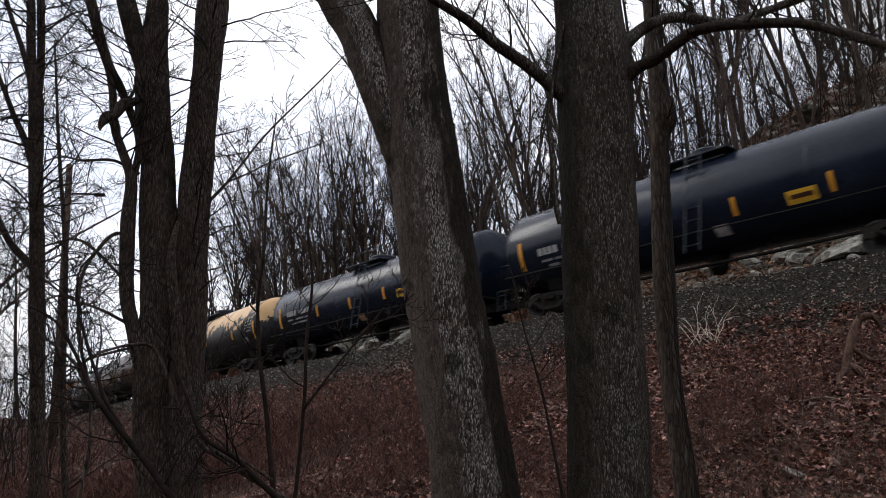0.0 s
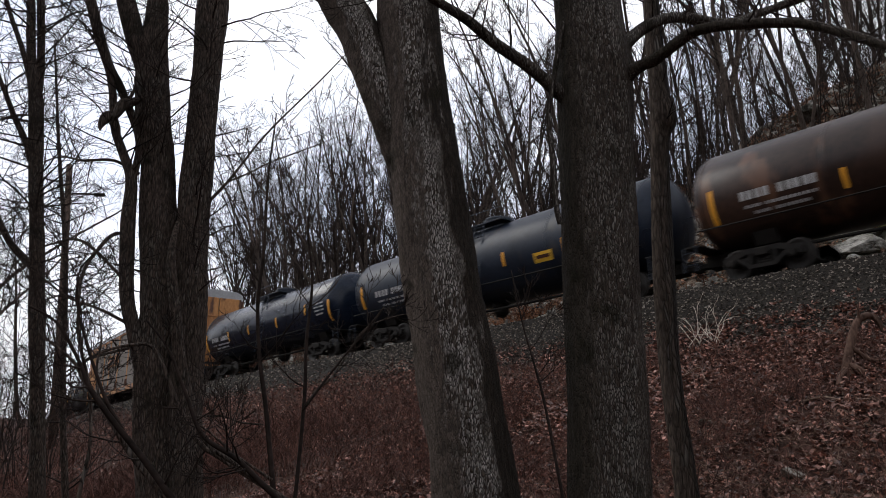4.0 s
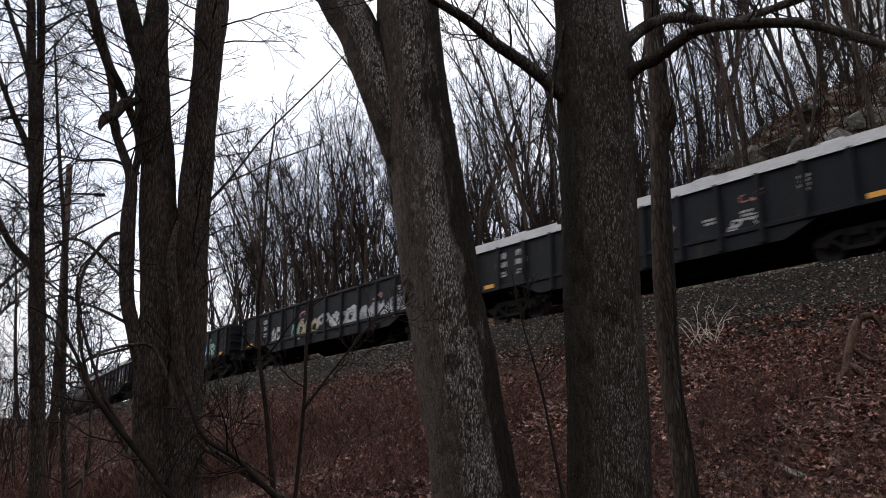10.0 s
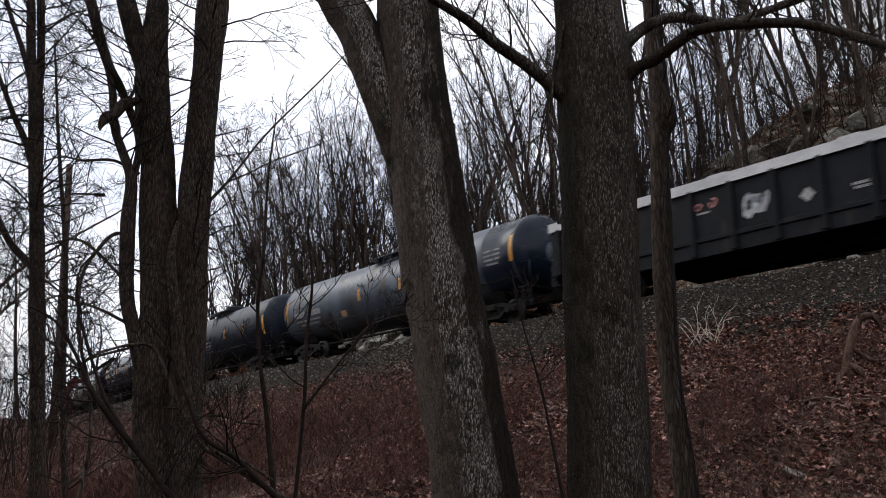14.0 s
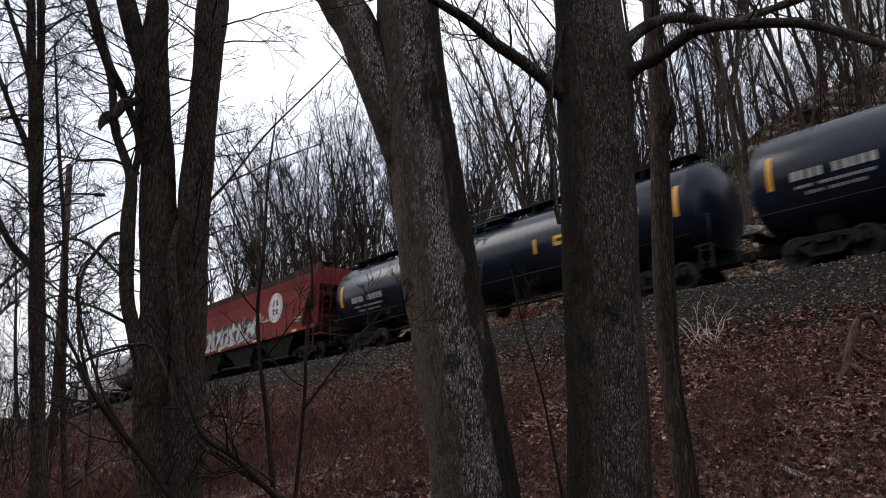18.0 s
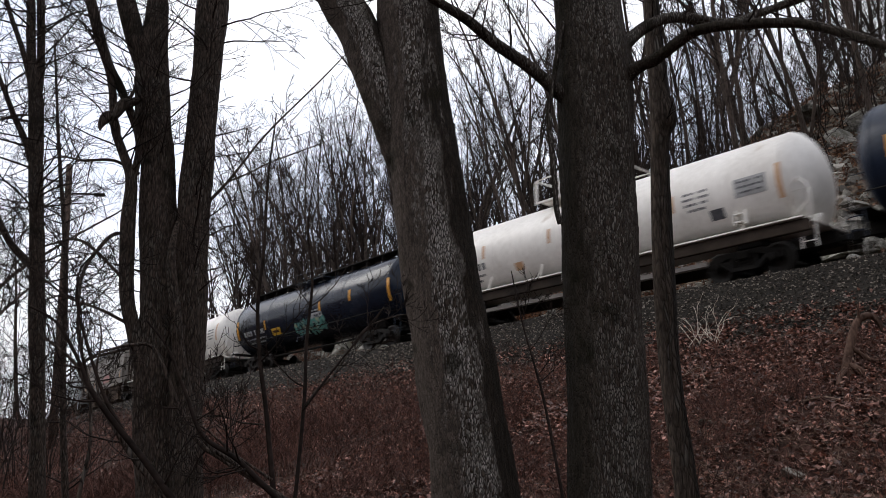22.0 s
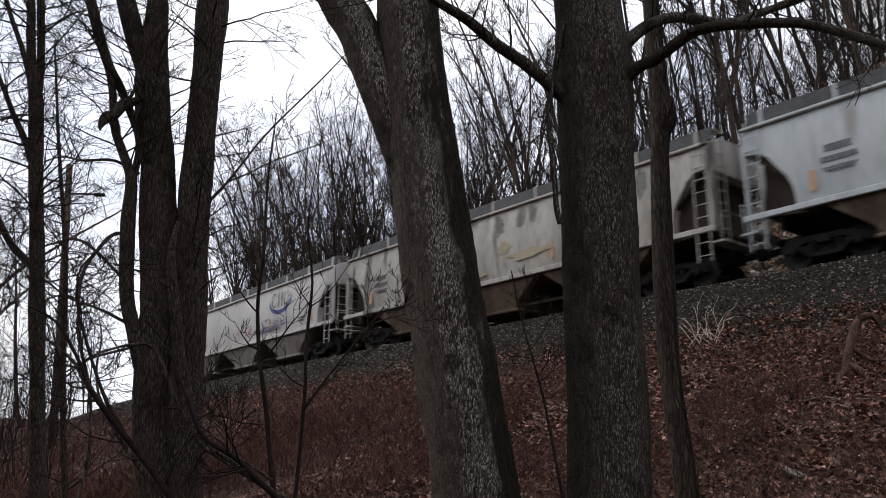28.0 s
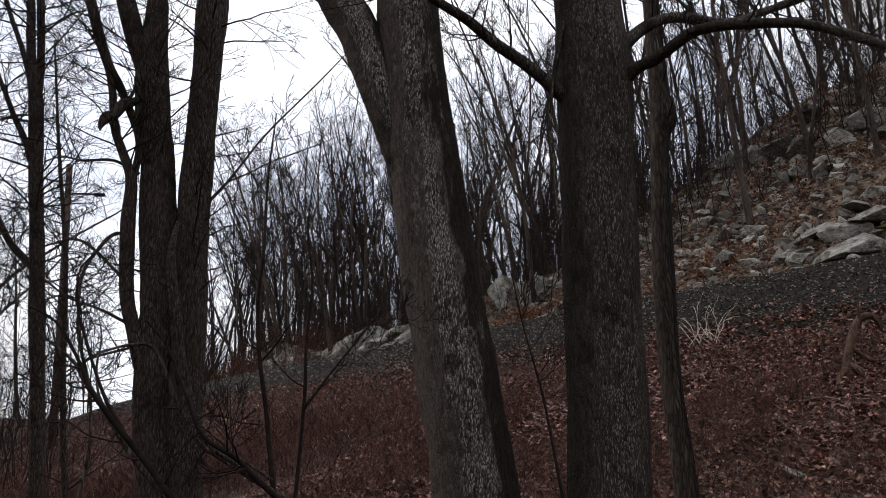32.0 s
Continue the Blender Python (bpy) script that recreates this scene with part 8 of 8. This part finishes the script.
def utility_pole():
    x, y = -43.4, 12.0
    z = ground_z(x, y)
    pole = new("utility_pole")
    pole.matrix_basis = pose(x, y, z)
    top = 16.75 - z
    part("post", Form().tube([(0.05, 0.3, -0.5), (0.0, 0.0, top * 0.5), (-0.05, -0.38, top)], [0.2, 0.175, 0.15], 12), POLE, pole, smooth=True)
    part("arm", Form().tube([(-0.03, -0.3, top - 1.55), (0.35, 0.3, top - 1.5), (0.7, 0.85, top - 1.52)], 0.05, 8), STEEL_DARK, pole, smooth=True)
    part("lamp_head", Form().box(0.78, 0.98, top - 1.53, 0.3, 0.55, 0.12, 0.04, Matrix.Rotation(-0.65, 3, "Z")), STEEL_DARK, pole)
    part("bracket", Form().tube([(-0.02, -0.3, top - 1.1), (-0.3, -0.75, top - 1.1)], 0.05, 8), STEEL_DARK, pole)
    tagged(pole, "weathered wooden utility pole with a lamp arm", "utility pole")


utility_pole()


def straw_clump():
    rng = random.Random(31)
    f = Form()
    for k in range(17):
        x, y = -11.48 + rng.gauss(0, 0.34), 17.6 + rng.gauss(0, 0.12)
        p = Vector((x, y, ground_z(x, y)))
        side = -1 if rng.random() < 0.68 else 1
        d = Vector((rng.gauss(-0.1, 0.2), rng.gauss(0, 0.15), 1.0))
        pts, n = [p.copy()], 10
        ln = rng.uniform(0.6, 1.4)
        arch = rng.uniform(0.02, 0.10) * side
        for i in range(n):
            d = d + Vector((arch * (0.4 + 0.14 * i) + rng.gauss(0, 0.27), arch * 0.6 + rng.gauss(0, 0.2), rng.gauss(0, 0.08) - 0.012 * i))
            d.normalize()
            p = p + d * ln / n
            pts.append(p.copy())
        f.tube(pts, [0.0105 * (1 - 0.07 * i) for i in range(n + 1)], 5)
        if k % 3 == 0:
            q = pts[6] + Vector((side * 0.18, 0.1, 0.16))
            f.tube([pts[5], pts[6].lerp(q, 0.6), q, q + Vector((side * 0.16, 0.1, -0.02))], [0.006, 0.005, 0.004, 0.003], 4)
    plain("dry_grass_clump", f, STRAW, "clump of arching pale dead stalks at the ballast foot", "dead stalks")


straw_clump()


def stump():
    """A rotting snag whose top bends over, on splayed roots."""
    st = new("stump")
    x, y = -6.9, 14.75
    st.matrix_basis = pose(x, y, ground_z(x, y), 0, 0, 50)
    f = Form()
    stem(f, [(-0.03, 0, -0.25, 0.13), (0.0, 0, 0.15, 0.085), (0.08, 0.02, 0.45, 0.07), (0.2, 0.05, 0.78, 0.075), (0.33, 0.06, 0.98, 0.07), (0.5, 0.05, 1.05, 0.055), (0.62, 0.02, 0.95, 0.045), (0.68, 0.0, 0.75, 0.02)], 14, 6, 0.45)
    part("trunk", f, ROTTEN, st, smooth=True)
    for nodes in ([(0.0, 0, 0.12, 0.07), (-0.22, -0.2, -0.02, 0.05), (-0.42, -0.45, -0.25, 0.03)], [(0.0, 0, 0.2, 0.06), (0.2, -0.25, 0.02, 0.045), (0.35, -0.5, -0.25, 0.025)],
                  [(0.1, 0.02, 0.5, 0.05), (0.35, 0.0, 0.3, 0.04), (0.6, -0.1, 0.2, 0.03), (0.9, -0.2, 0.0, 0.02)]):
        root = Form()
        stem(root, nodes, 8, 6, 0.3)
        part("root", root, ROTTEN, st, smooth=True)
    part("splinter", Form().tube([(0.3, 0.0, 1.0), (0.27, -0.05, 1.15), (0.3, -0.06, 1.27)], [0.03, 0.018, 0.004], 6), ROTTEN, st)
    tagged(st, "broken rotting snag bending over on the leafy bank", "tree stump")


def fallen_branch(nodes, r, material, label):
    """A dead stick lying along points of the ground."""
    pts = [Vector((x, y, ground_z(x, y) + lift)) for x, y, lift in nodes]
    rng = random.Random(int(r * 1e4) + len(nodes))
    f = Form()
    mid = curve_points([(*p, r * (1 - 0.6 * i / (len(pts) - 1))) for i, p in enumerate(pts)], 5)
    f.tube([Vector(q[:3]) for q in mid], [q[3] for q in mid], 7)
    stick = new("fallen_branch")
    part("stick", f, material, stick)
    for i in range(2, len(mid) - 2, 4):
        q = Vector(mid[i][:3])
        d = Vector((rng.gauss(0, 1), rng.gauss(0, 1), 0.7)).normalized() * rng.uniform(0.15, 0.4)
        part("side_twig", Form().tube([q, q + d * 0.6, q + d + Vector((0, 0, -0.04))], [mid[i][3] * 0.55, mid[i][3] * 0.4, 0.002], 5), material, stick)
    tagged(stick, label, "branch", "branches on the bank")


stump()
PALE_STICK = "pale weathered dead branch lying on the leaves"
BRANCHES = (([(-10.6, 15.3, 0.1), (-10.25, 15.4, 0.22), (-9.75, 14.85, 0.12), (-9.25, 14.65, 0.05)], 0.014, STRAW_DULL, PALE_STICK),
            ([(-7.2, 13.45, 0.06), (-6.8, 13.5, 0.12), (-6.4, 13.42, 0.08), (-5.9, 13.5, 0.03)], 0.016, STRAW_DULL, PALE_STICK),
            ([(-7.1, 15.3, 0.28), (-6.85, 14.9, 0.2), (-6.6, 14.6, 0.06)], 0.018, STRAW_DULL, PALE_STICK),
            ([(-8.6, 14.0, 0.05), (-8.1, 13.9, 0.15), (-7.7, 14.2, 0.07)], 0.012, STRAW_DULL, PALE_STICK))
for nodes, r, material, label in BRANCHES:
    fallen_branch(nodes, r, material, label)


def motions():
    for car in CARS:
        start, half = car.location.x, abs(next(c.location.x for c in car.children if c.name.startswith("truck")))
        rows = []
        for i in range(65):
            s = start + SPEED * i / 2
            ax, ay, _ = on_track(s - half)
            bx, by, _ = on_track(s + half)
            rows.append((i / 2, pose((ax + bx) / 2, (ay + by) / 2, RAIL_Z, 0, 0, math.degrees(math.atan2(by - ay, bx - ax)))))
        walk(car, rows)
    # wheels turn as the train rolls
    turn = math.degrees(SPEED / 0.457) / FPS
    wheels = [[w for w in t.children if w.name.startswith("wheelset")] for t in TRUCKS]
    for k, place in enumerate((-0.89, 0.89)):
        first = wheels[0][k]
        walk(first, [(i / FPS, pose(place, 0, 0.457, 0, (turn * i) % 360, 0)) for i in range(32 * FPS + 1)])
        for pair in wheels[1:]:
            other = min(pair, key=lambda w: abs(w.location.x - place))
            other.rotation_mode = "QUATERNION"
            other.animation_data_create()
            other.animation_data.action = first.animation_data.action
            other.animation_data.action_slot = first.animation_data.action_slot


motions()
